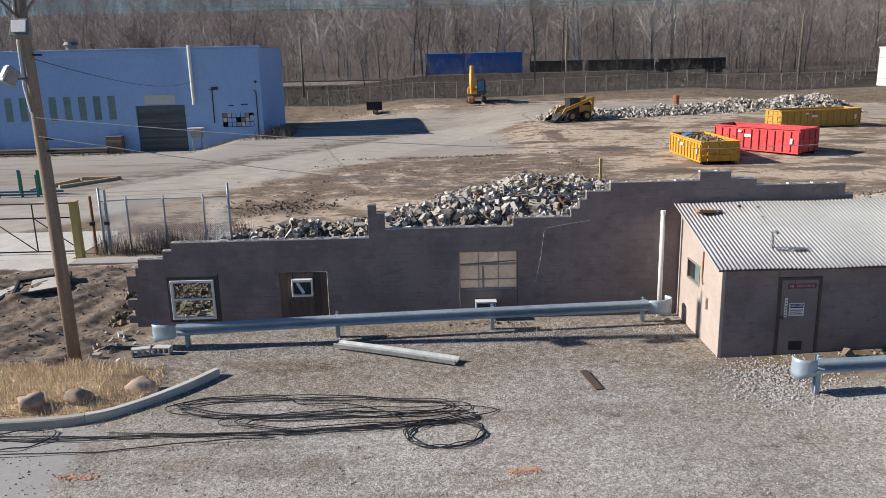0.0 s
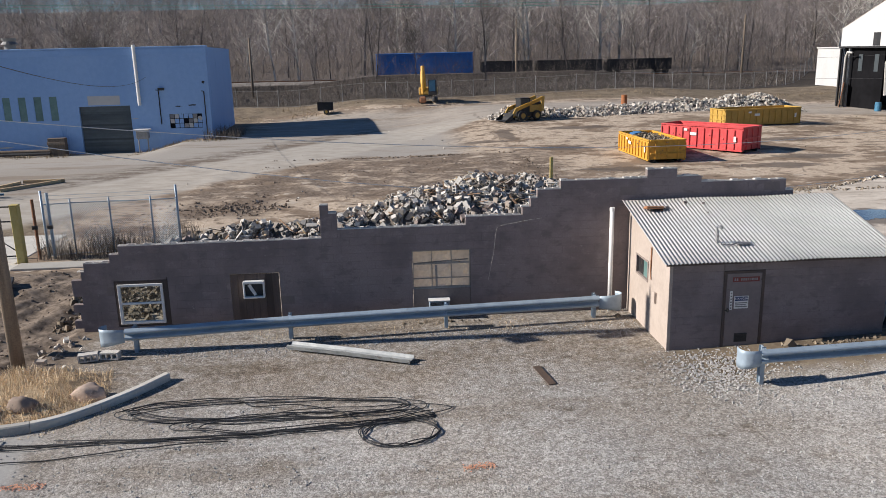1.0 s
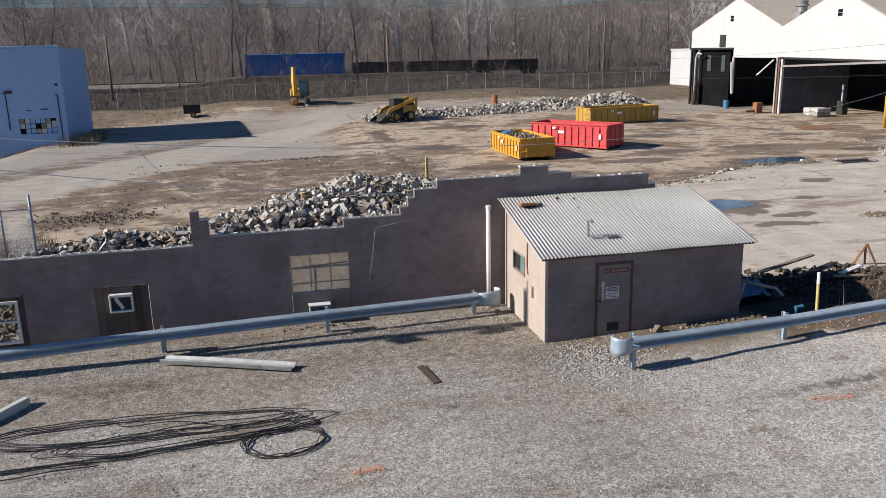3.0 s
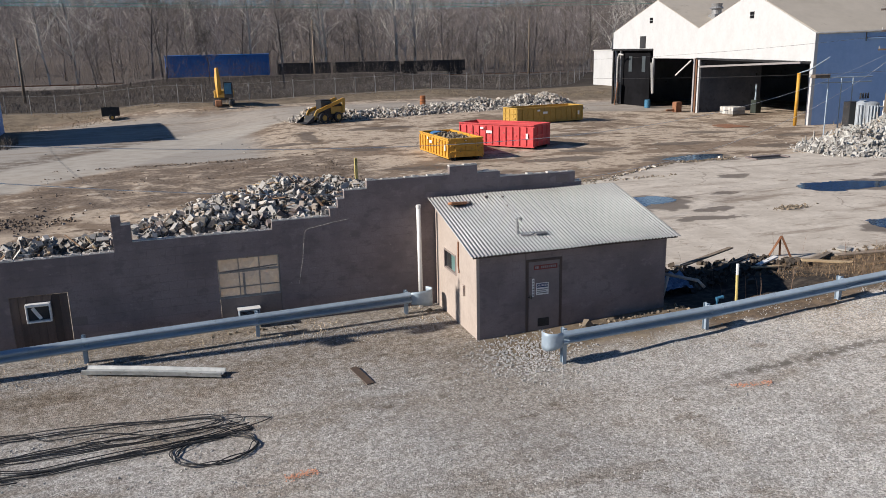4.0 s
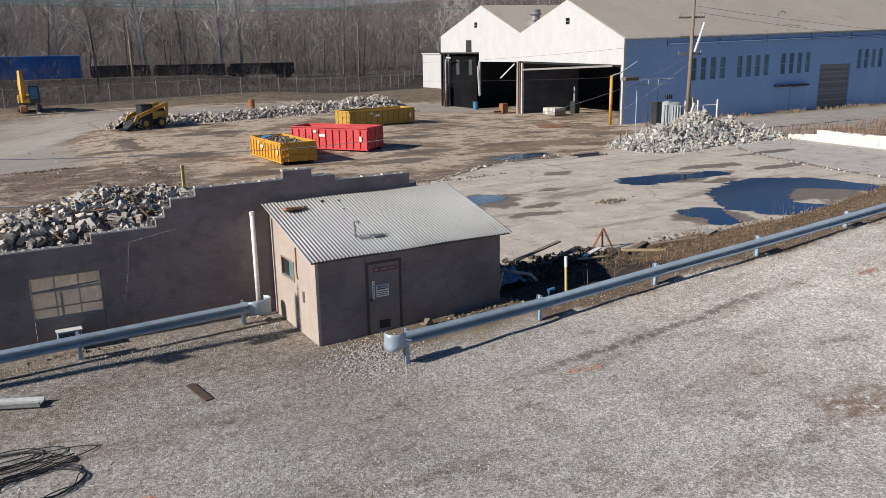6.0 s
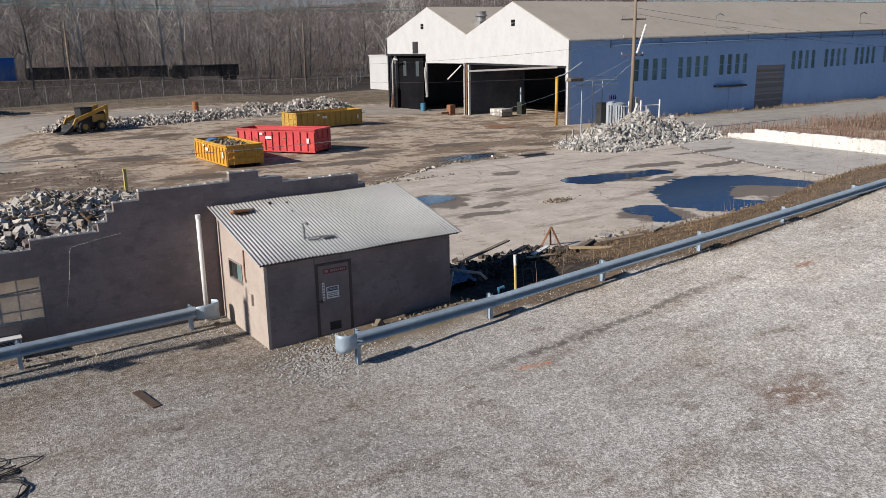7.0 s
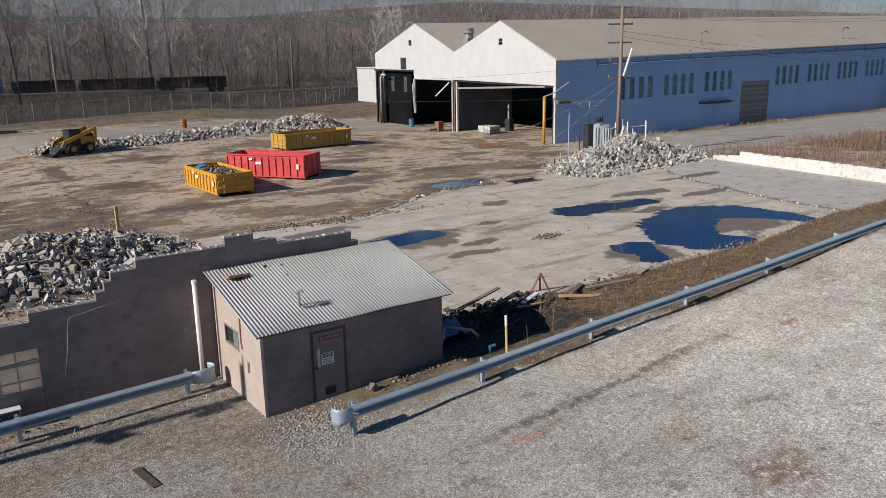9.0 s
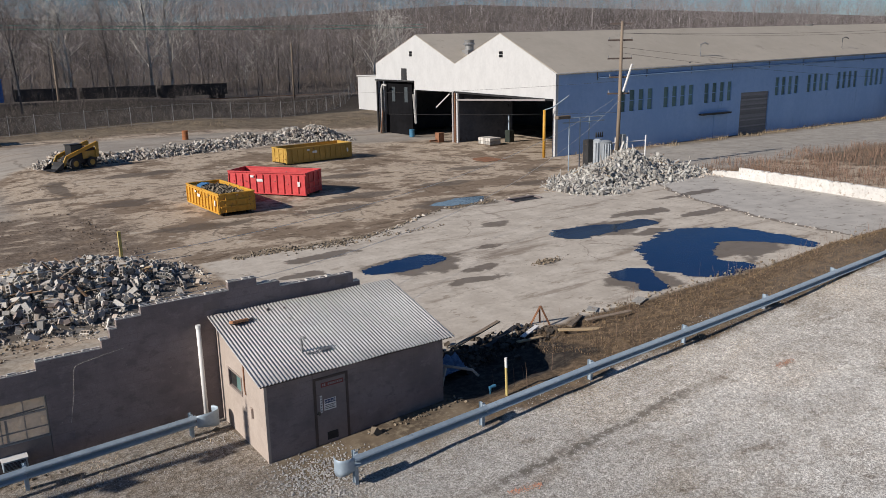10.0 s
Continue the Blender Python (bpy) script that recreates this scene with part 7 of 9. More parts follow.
def utility_pole_left():
    ob = thing("utility_pole", "weathered wooden utility pole with two floodlights", "utility pole", "utility poles")
    x, y = -9.68, 19.2
    bm = bmesh.new()
    tube(bm, [(x + 0.02, y, height(x, y) - 0.3), (x, y, 4.0), (x - 0.04, y, 8.0), (x - 0.05, y, 10.0)], 0.16, 14, radii=[0.175, 0.16, 0.14, 0.12])
    part("pole", bm, WOOD_GREY, ob, smooth=True)
    bm = bmesh.new()
    beam(bm, (x - 1.4, y - 0.18, 9.5), (x + 1.25, y - 0.18, 9.5), 0.1, 0.14)
    part("crossarm", bm, WOOD_GREY, ob)
    for s in (-1, 1):
        bm = bmesh.new()
        beam(bm, (x, y - 0.2, 8.75), (x + s * 0.62, y - 0.2, 9.42), 0.03, 0.05)
        part("brace", bm, WOOD_GREY, ob)
        for d in (0.5, 1.15):
            bm = bmesh.new()
            cyl(bm, x + s * d, y - 0.18, 9.57, 9.72, 0.05, 10, 0.03)
            part("insulator", bm, BLACK_STEEL, ob)
    for cx, cz, turn, tilt in ((0.08, 8.5, 0, -18), (-0.36, 7.45, -50, -30)):
        m = pose(x + cx, y - 0.32, cz, tilt, 0, turn)
        bm = bmesh.new()
        v = [bm.verts.new(m @ Vector(p)) for p in ((-0.24, -0.16, -0.2), (0.24, -0.16, -0.2), (0.2, -0.16, 0.22), (-0.2, -0.16, 0.22), (-0.17, 0.14, -0.2), (0.17, 0.14, -0.2), (0.14, 0.14, 0.16), (-0.14, 0.14, 0.16))]
        for f in ((0, 1, 2, 3), (7, 6, 5, 4), (0, 4, 5, 1), (1, 5, 6, 2), (2, 6, 7, 3), (3, 7, 4, 0)):
            bm.faces.new([v[i] for i in f])
        bmesh.ops.bevel(bm, geom=bm.edges[:], offset=0.02, segments=1, affect="EDGES")
        lamp = part("floodlight", bm, STEEL_GREY, ob, "grey floodlight housing")
        bm = bmesh.new()
        box(bm, -0.17, 0.17, -0.185, -0.165, -0.12, 0.17, 0.008, m)
        part("lens", bm, WHITE_PAINT, lamp, "milky glass lens")
        bm = bmesh.new()
        tube(bm, [m @ Vector((0, 0.12, 0)), (x, y - 0.1, cz - 0.1)], 0.03, 8)
        part("arm", bm, STEEL_GREY, lamp)
    bm = bmesh.new()
    tube(bm, [(x - 0.16, y - 0.1, 9.3), (x - 0.18, y - 0.12, 8.6), (x - 0.2, y - 0.1, 7.2), (x - 0.1, y - 0.15, 6.6)], 0.025, 8)
    part("conduit", bm, WHITE_PAINT, ob)
    for z in (5.6, 5.9, 7.9):
        bm = bmesh.new()
        box(bm, x + 0.1, x + 0.3, y - 0.08, y + 0.02, z, z + 0.05, 0.01)
        part("bracket", bm, BLACK_STEEL, ob)
    ob.matrix_basis = Matrix.Translation((0.0, 0.008, -0.438)) @ Matrix.Scale(1.057, 4)


utility_pole_left()


def wire_between(label, a, b2, sag, radius=0.012, material=None):
    ob = thing("overhead_wire", label, "wire", "overhead wires")
    pts = []
    a, b2 = Vector(a), Vector(b2)
    for i in range(25):
        t = i / 24
        p = a.lerp(b2, t)
        p.z -= sag * 4 * t * (1 - t)
        pts.append(p)
    bm = bmesh.new()
    tube(bm, pts, radius, 5)
    part("strand", bm, material or BLACK_STEEL, ob)


GREEN_WIRE = surface("green_wire", (0.1, 0.25, 0.2), (0.14, 0.3, 0.25), None, 5.0, 1.0, 0.6)
wire_between("thin dark service wire to the blue building", (-10.15, 20.2, 7.86), (-23.5, 80, 6.2), 0.8)
for dx, z in ((-1.15, 9.68), (-0.5, 9.68), (0.5, 9.68), (1.15, 9.68)):
    wire_between("thin dark wire leaving the pole", (-10.2 + dx, 20.1, 7.676 + (z - 7.676) * 1.057), (-60.0, 26.0 + dx, 10.5), 0.6)
for z, y in ((17.3, 135.0), (17.9, 136.5)):
    wire_between("thin green wire strung along the railway", (-90, y, z), (100, y + 12, z - 0.6), 1.2, 0.05, GREEN_WIRE)


def gate_and_fence():
    y = 31.6
    steel = GALV
    fence = thing("chain_link_fence", "galvanised chain-link fence behind the wall end", "fence")
    posts = [(-13.9, 31.55), (-12.9, 31.8), (-11.4, 31.9), (-9.75, 31.9), (-8.75, 32.1)]
    for i, (px, py) in enumerate(posts):
        bm = bmesh.new()
        tall = 2.75 if i in (0, 4) else 2.35
        cyl(bm, px, py, -0.1, tall, 0.05 if i in (0, 4) else 0.035, 8)
        part("post", bm, steel, fence, smooth=True)
    for (ax, ay), (bx, by) in zip(posts, posts[1:]):
        for z in (0.1, 2.2):
            bm = bmesh.new()
            tube(bm, [(ax, ay, z), (bx, by, z)], 0.022, 6)
            part("rail", bm, steel, fence)
        bm = bmesh.new()
        length = math.hypot(bx - ax, by - ay)
        step = 0.085
        k = -2.1
        while k < length:
            for s in (1, -1):
                t0, t1 = max(k, 0.0), min(k + 2.1, length)
                if t1 > t0:
                    za, zb = (0.1 + (t0 - k), 0.1 + (t1 - k)) if s > 0 else (2.2 - (t0 - k), 2.2 - (t1 - k))
                    a3 = Vector((ax + (bx - ax) * t0 / length, ay + (by - ay) * t0 / length, za))
                    b3 = Vector((ax + (bx - ax) * t1 / length, ay + (by - ay) * t1 / length, zb))
                    tube(bm, [a3, b3], 0.0055, 3, caps=False)
            k += step
        tagged(part("wire_mesh", bm, steel, fence), kind="stuff")
    for z in (2.4, 2.55):
        bm = bmesh.new()
        tube(bm, [(posts[0][0], posts[0][1], z), (posts[-1][0], posts[-1][1], z)], 0.006, 4)
        part("barbed_strand", bm, steel, fence)
    gate = thing("pipe_gate", "wide dark steel pipe gate, closed", "gate")
    x0, x1 = -24.0, -14.9
    for z in (0.12, 1.55, 2.15):
        bm = bmesh.new()
        tube(bm, [(x0, y, z), (x1, y, z)], 0.03, 8)
        part("rail", bm, BLACK_STEEL, gate)
    for i in range(6):
        px = x0 + (x1 - x0) * i / 5
        bm = bmesh.new()
        cyl(bm, px, y, 0.12, 2.15, 0.028, 8)
        part("upright", bm, BLACK_STEEL, gate)
        if i < 5:
            bm = bmesh.new()
            tube(bm, [(px, y, 1.55), (px + (x1 - x0) / 5, y, 0.12)], 0.022, 6)
            part("brace", bm, BLACK_STEEL, gate)
    for px, tall, mat, lab in ((-14.2, 2.45, RUST, "rusty gate post"), (-13.6, 2.7, GALV, "galvanised gate post")):
        post = thing("gate_post", lab + " beside the pipe gate", "post", "gate posts")
        bm = bmesh.new()
        cyl(bm, px, 31.4, -0.1, tall, 0.06, 10)
        part("tube", bm, mat, post)
        part("latch", boxes((px - 0.09, px + 0.12, 31.25, 31.35, 1.25, 1.4), bevel=0.01), BLACK_STEEL, post)
    bollard = thing("bollard", "tall square faded yellow bollard by the gate", "bollard")
    part("post", boxes((-14.72, -14.42, 30.55, 30.85, -0.1, 2.35), bevel=0.02), POST_YELLOW, bollard)
    part("cap", boxes((-14.73, -14.41, 30.54, 30.86, 2.352, 2.39), bevel=0.01), POST_YELLOW, bollard)
    pad = thing("concrete_pad", "pale concrete apron in front of the gate", "pavement", kind="structure")
    part("slab", boxes((-40, -14.6, 28.6, 30.6, -0.2, 0.03), bevel=0.02), CONCRETE, pad)
    part("slab", boxes((-14.58, -8.6, 29.6, 30.5, -0.2, 0.09), bevel=0.02), CONCRETE, pad)
    part("slab", boxes((-40, -14.9, 30.7, 36.0, -0.2, 0.02), bevel=0.02), CONCRETE, pad)
    part("slab", boxes((-40, -15.0, 20.5, 27.0, -0.2, 0.06), bevel=0.02), CONCRETE, pad)
    drain = thing("drain_frame", "dark steel drain frame lying at the paving edge", "drain", at=pose(-14.0, 26.4, 0.12, 6, -4, 18))
    part("frame", boxes((-0.9, 0.9, -0.75, -0.65, 0, 0.12), (-0.9, 0.9, 0.65, 0.75, 0, 0.12), (-0.9, -0.8, -0.65, 0.65, 0, 0.12), (0.8, 0.9, -0.65, 0.65, 0, 0.12), bevel=0.01), BLACK_STEEL, drain)
    part("plate", boxes((-0.4, 0.78, -0.63, 0.63, 0.02, 0.06)), CONCRETE, drain)
    rack = thing("steel_rack", "low rack with upright green and blue steel posts", "rack")
    for i, (px, py, mat) in enumerate(((-26.3, 46.3, 0), (-25.6, 47.6, 1), (-25.45, 47.2, 1), (-25.0, 46.5, 0), (-24.35, 47.4, 0), (-24.2, 47.0, 0), (-24.0, 46.4, 0))):
        part("upright", boxes((px - 0.06, px + 0.06, py - 0.06, py + 0.06, 0.0, 1.35 + 0.1 * (i % 3)), bevel=0.01), GREEN_STEEL if not mat else TEAL_STEEL, rack)
    for py in (46.4, 47.5):
        part("rail", boxes((-27.5, -23.0, py - 0.05, py + 0.05, 0.1, 0.22), bevel=0.01), TEAL_STEEL, rack)
    timber = thing("loose_timber", "pale timber frame lying on the ground", "timber")
    for a, b2 in (((-24.2, 49.5, 0.1), (-21.8, 52.8, 0.1)), ((-24.2, 52.9, 0.12), (-21.6, 53.0, 0.12)), ((-25.5, 48.2, 0.1), (-24.3, 52.6, 0.1))):
        bm = bmesh.new()
        beam(bm, a, b2, 0.2, 0.2)
        part("timber", bm, WOOD_FRESH, timber)
    pipes = thing("stacked_pipes", "long dark pipes stacked along the blue building", "pipes")
    for i, (py, pz) in enumerate(((78.6, -0.85), (78.9, -0.85), (78.75, -0.6))):
        bm = bmesh.new()
        tube(bm, [(-60, py, pz), (-33.0, py, pz)], 0.14, 8)
        part("pipe", bm, WOOD_GREY if i else BLACK_STEEL, pipes)
    crate = thing("timber_crate", "brown timber crate by the building", "crate")
    part("body", boxes((-33.2, -31.6, 78.8, 79.6, -1.2, 0.6), bevel=0.03), WOOD_GREY, crate)
    for z in (-0.6, 0.0):
        part("slat", boxes((-33.25, -31.55, 78.74, 78.795, z, z + 0.25), bevel=0.01), WOOD_GREY, crate)
    stand = thing("control_stand", "small metal control box on legs by the roll door", "control box")
    part("box", boxes((-24.6, -23.5, 78.6, 79.3, 0.3, 1.1), bevel=0.02), STEEL_GREY, stand)
    part("hood", boxes((-24.8, -23.3, 78.4, 79.4, 1.12, 1.25), bevel=0.02), ROOF_PALE, stand)
    for px in (-24.5, -23.6):
        bm = bmesh.new()
        cyl(bm, px, 78.9, height(px, 78.9) - 0.05, 0.3, 0.06, 8)
        part("leg", bm, STEEL_GREY, stand)


GREEN_STEEL = surface("green_steel", (0.02, 0.2, 0.12), (0.03, 0.28, 0.17), None, 6.0, 2.0, 0.5)
TEAL_STEEL = surface("blue_steel", (0.04, 0.14, 0.24), (0.06, 0.2, 0.32), None, 6.0, 2.0, 0.5)
gate_and_fence()


# ---- right side: white wall, pole, transformer, bank debris ----
def low_wall():
    ob = thing("low_wall", "low stained whitewashed concrete wall beside the slab", "wall", kind="structure")
    rng = random.Random(5)
    a, b2 = Vector((59.6, 42.4, 0)), Vector((56.2, 16.5, 0))
    pieces = 9
    for i in range(pieces):
        p, q = a.lerp(b2, i / pieces), a.lerp(b2, (i + 1) / pieces)
        bm = bmesh.new()
        way = (q - p).normalized()
        tall = 0.62 if i == 0 else 0.98 + rng.uniform(-0.03, 0.03)
        side = Vector((way.y, -way.x, 0)) * 0.175
        steps = 14
        rings = []
        for k in range(steps + 1):
            c = p.lerp(q, k / steps) + (way * 0.004 if k == 0 else -way * 0.004 if k == steps else Vector())
            chip = tall - (rng.uniform(0.05, 0.16) if rng.random() < 0.18 else rng.uniform(0.0, 0.03)) - (0.25 * (1 - k / steps) if i == 0 else 0)
            lean = side * rng.uniform(0.88, 1.0)
            rings.append([bm.verts.new(v) for v in (c - side + Vector((0, 0, -0.2)), c - side + Vector((0, 0, chip - 0.04)), c - lean * 0.8 + Vector((0, 0, chip)), c + lean * 0.8 + Vector((0, 0, chip)), c + side + Vector((0, 0, chip - 0.04)), c + side + Vector((0, 0, -0.2)))])
        for a3, b3 in zip(rings, rings[1:]):
            for m in range(5):
                bm.faces.new((a3[m], a3[m + 1], b3[m + 1], b3[m]))
        bm.faces.new(rings[0])
        bm.faces.new(rings[-1][::-1])
        bmesh.ops.recalc_face_normals(bm, faces=bm.faces)
        part("wall_section", bm, WALL_WHITE, ob)


low_wall()


def utility_pole_right():
    ob = thing("utility_pole", "tall wooden utility pole with three crossarms", "utility pole", "utility poles")
    x, y = 54.6, 49.6
    bm = bmesh.new()
    tube(bm, [(x, y - 0.2, -0.3), (x, y - 0.3, 6), (x, y - 0.3, 13.4)], 0.17, 12, radii=[0.2, 0.17, 0.13])
    part("pole", bm, WOOD_GREY, ob, smooth=True)
    for z, half in ((13.2, 1.0), (11.78, 1.1), (10.19, 1.1), (8.55, 0.9), (7.1, 1.0)):
        bm = bmesh.new()
        beam(bm, (x - half * 0.8, y - 0.15 + half * 0.58, z), (x + half * 0.8, y - 0.15 - half * 0.58, z), 0.13, 0.15)
        part("crossarm", bm, BOARD_BROWN, ob)
        for t in (-0.75, 0.75):
            bm = bmesh.new()
            cyl(bm, x + t * half, y - 0.15 - t * half * 0.72, z + 0.06, z + 0.28, 0.05, 8, 0.03)
            part("insulator", bm, STEEL_GREY, ob)
    bm = bmesh.new()
    tube(bm, [(x, y - 0.7, 7.3), (x, y - 1.6, 9.7)], 0.1, 8)
    part("riser", bm, WHITE_PAINT, ob, "white leaning riser pipe")
    part("meter_box", boxes((x + 0.35, x + 0.85, y - 0.5, y - 0.2, 2.0, 3.4), bevel=0.02), ROOF_PALE, ob)
    tr = thing("transformer", "pale grey finned transformer behind the rubble heap", "transformer")
    for tx, ty in ((52.5, 48.75), (52.75, 49.95)):
        bm = bmesh.new()
        tube(bm, [(tx, ty, 0.1), (tx, ty, 2.85), (tx, ty, 2.97), (tx, ty, 3.1)], 0.48, 18, radii=[0.48, 0.48, 0.5, 0.26])
        tank = part("tank", bm, ZINC_GREY, tr, "pale round steel tank")
        for i in range(5):
            a = 3.4 + i * 0.42
            bm = bmesh.new()
            beam(bm, (tx + 0.53 * math.cos(a), ty + 0.53 * math.sin(a), 0.6), (tx + 0.53 * math.cos(a), ty + 0.53 * math.sin(a), 2.8), 0.05, 0.12)
            part("fin", bm, ZINC_GREY, tank)
    part("cabinet", boxes((51.9, 52.8, 50.4, 51.1, 0.1, 3.0), bevel=0.03), BLACK_STEEL, tr)
    for i in range(4):
        bm = bmesh.new()
        cyl(bm, 52.05 + i * 0.26, 49.6, 3.3, 3.75, 0.08, 8, 0.05)
        part("bushing", bm, BLACK_STEEL, tr)
    rack = thing("pipe_rack", "bare pipe rack carrying switchgear beside the pole", "frame")
    for px in (51.4, 52.8, 54.0):
        bm = bmesh.new()
        cyl(bm, px, 52.4, 0, 4.9, 0.05, 8)
        part("upright", bm, GALV, rack)
    for z in (4.5, 4.9):
        bm = bmesh.new()
        tube(bm, [(50.6, 52.4, z), (55.8, 52.2, z)], 0.05, 8)
        part("rail", bm, GALV, rack)
    part("switch", boxes((49.6, 51.2, 52.0, 52.5, 4.9, 5.2), bevel=0.04), WOOD_GREY, rack)
    fence = thing("pipe_fence", "low white pipe fence behind the heap", "fence")
    for px in (55.4, 56.8, 59.0):
        bm = bmesh.new()
        cyl(bm, px, 50.4 - (px - 55) * 0.15, 0, 3.0, 0.07, 8)
        part("post", bm, WHITE_PAINT, fence)
    for z in (1.2, 2.5):
        bm = bmesh.new()
        tube(bm, [(53.0, 50.6, z), (59.0, 49.9, z)], 0.05, 8)
        part("rail", bm, WHITE_PAINT, fence)
    post = thing("bollard", "tall yellow steel bollard at the hall corner", "bollard")
    bm = bmesh.new()
    cyl(bm, 56.2, 61.0, -0.1, 5.0, 0.16, 12)
    part("post", bm, YELLOW_PAINT, post, smooth=True)
    part("rod", tube(bmesh.new(), [(56.2, 61.0, 5.0), (56.9, 60.4, 5.3), (58.6, 59.9, 6.4)], 0.06, 6), GALV, post)
    for z, x1, z1 in ((11.2, 150.0, 8.0), (10.7, 150.0, 6.5), (12.4, 160.0, 16.0), (12.4, 170.0, 17.0)):
        wire_between("thin wire running from the pole past the hall", (54.6, 49.5, z), (x1, 46.0, z1), 1.5, 0.011, BLACK_STEEL)
    wire_between("thin wire running from the pole across the hall front", (54.6, 49.5, 5.4), (30.0, 118.0, 5.5), 1.0, 0.011, BLACK_STEEL)
    wire_between("thin wire running from the pole across the hall front", (54.6, 49.5, 8.2), (40.0, 125.0, 7.0), 1.2, 0.011, BLACK_STEEL)


utility_pole_right()
wire_between("pale service wire sagging low between the two poles", (-9.7, 19.1, 6.45), (54.6, 49.3, 7.0), 2.9, 0.011, WHITE_PAINT)
wire_between("pale service wire sagging low between the two poles", (-9.7, 19.1, 6.0), (54.6, 49.3, 6.5), 4.5, 0.011, WHITE_PAINT)


def stakes():
    for x, y, z1, label in ((9.2, 43.2, 1.95, "square yellow timber stake standing by the heap"), (14.45, 17.25, 1.35, "yellow pipe marker standing below the rail")):
        ob = thing("marker_stake", label, "stake", "marker stakes")
        g = height(x, y)
        bm = bmesh.new()
        if y > 30:
            box(bm, x - 0.08, x + 0.08, y - 0.08, y + 0.08, g - 0.2, g + 1.95, 0.012)
        else:
            tube(bm, [(x + 0.05, y, g - 0.1), (x, y, g + 1.25)], 0.04, 8)
        part("stake", bm, POST_YELLOW, ob)
        if y < 30:
            bm = bmesh.new()
            tube(bm, [(x + 0.012, y, g + 0.95), (x - 0.001, y, g + 1.27)], 0.043, 8)
            part("sleeve", bm, WHITE_PAINT, ob)


stakes()


def bank_debris():
    rng = random.Random(41)
    trip = thing("broken_trestle", "rusty broken trestle standing at the slab edge", "scrap metal")
    for a, b2 in (((20.3, 22.65, 0.0), (20.5, 22.3, 0.82)), ((20.5, 22.3, 0.82), (20.8, 22.05, 0.0)), ((20.75, 22.6, 0.0), (20.48, 22.34, 0.76))):
        bm = bmesh.new()
        beam(bm, a, b2, 0.07, 0.07)
        part("leg", bm, RUST, trip)
    n = 0
    for x, y, l, a, mat, lab in ((19.4, 21.7, 1.2, 20, WHITE_PAINT, "white board lying in the weeds"), (18.8, 21.0, 1.4, 8, WOOD_FRESH, "pale board lying in the weeds"), (21.8, 21.6, 1.7, 30, WOOD_GREY, "grey board lying in the weeds"), (23.0, 20.9, 2.2, -12, WOOD_GREY, "grey board lying in the weeds"), (20.8, 20.3, 1.8, -30, WOOD_FRESH, "pale board lying in the weeds"), (23.5, 22.3, 0.75, 35, CONCRETE, "broken concrete slab piece on the bank"), (26.0, 21.9, 0.9, 20, CONCRETE, "broken concrete slab piece on the bank"), (17.3, 22.3, 2.6, 14, WOOD_GREY, "dark charred plank at the slab edge"), (18.2, 22.0, 2.2, 18, BLACK_STEEL, "dark charred plank at the slab edge")):
        ob = thing("loose_board", lab, "board", "boards on the bank", at=pose(x, y, height(x, y) + (0.05 if mat is CONCRETE else 0.13) + (0.25 if y > 22.1 and x < 19 else 0), rng.uniform(-6, 6), rng.uniform(-8, 8), a))
        part("board", boxes((-l / 2, l / 2, -0.1 if mat is not CONCRETE else -0.22, 0.1 if mat is not CONCRETE else 0.22, -0.025, 0.03), bevel=0.008), mat, ob)
    spots = [(x, y, height(x, y) + 0.04, s) for x, y, s in [(rng.uniform(13.6, 20.5), rng.gauss(21.6, 0.55), rng.uniform(0.05, 0.28)) for _ in range(240)]]
    tagged(scatter_mesh("edge_debris", island_surface("charred_scrap", (0.018, 0.016, 0.014), (0.13, 0.1, 0.075)), spots, rng), "charred timber and broken scraps along the slab edge", "debris", kind="stuff")
    spots = [(x, y, height(x, y) + 0.03, s) for x, y, s in [(rng.uniform(22, 50), 22.0 + rng.gauss(0, 0.3), rng.uniform(0.03, 0.13)) for _ in range(260)]]
    tagged(scatter_mesh("bank_edge_lumps", island_surface("bank_lump", (0.08, 0.06, 0.04), (0.34, 0.28, 0.21)), spots, rng), "earth lumps and concrete bits at the bank foot", "debris", kind="stuff")
    tarp = thing("blue_tarpaulin", "crumpled blue plastic sheeting in the ditch", "sheet")
    bm = bmesh.new()
    k = 16
    g = [[bm.verts.new((13.9 + 1.7 * i / k, 20.6 + 0.9 * j / k, height(13.9 + 1.7 * i / k, 20.6 + 0.9 * j / k) + 0.25 + 0.14 * noise.noise(Vector((i * 0.45, j * 0.5, 1.0))))) for i in range(k + 1)] for j in range(k + 1)]
    for j in range(k):
        for i in range(k):
            bm.faces.new((g[j][i], g[j][i + 1], g[j + 1][i + 1], g[j + 1][i]))
    part("sheet", bm, surface("blue_sheet", (0.06, 0.11, 0.2), (0.16, 0.23, 0.33), (0.45, 0.48, 0.52), 4.0, 2.0, 0.4), tarp)
    frame = thing("leaning_pipes", "pale pipe frame beside the shed wall", "pipe")
    for pts in ([(13.25, 20.4, -0.1), (13.25, 20.4, 1.3), (13.05, 20.4, 1.35)], [(13.35, 19.9, 0.9), (14.4, 18.9, 0.75), (14.55, 18.75, 0.55)], [(13.6, 19.6, -0.1), (13.75, 19.5, 0.8)]):
        bm = bmesh.new()
        tube(bm, pts, 0.05, 8)
        part("pipe", bm, CONCRETE, frame, smooth=True)
    elbow = thing("valve", "small teal pipe valve standing in the ditch", "valve")
    bm = bmesh.new()
    tube(bm, [(14.35, 17.9, 0.0), (14.35, 17.9, 0.5), (14.55, 17.9, 0.5)], 0.06, 8)
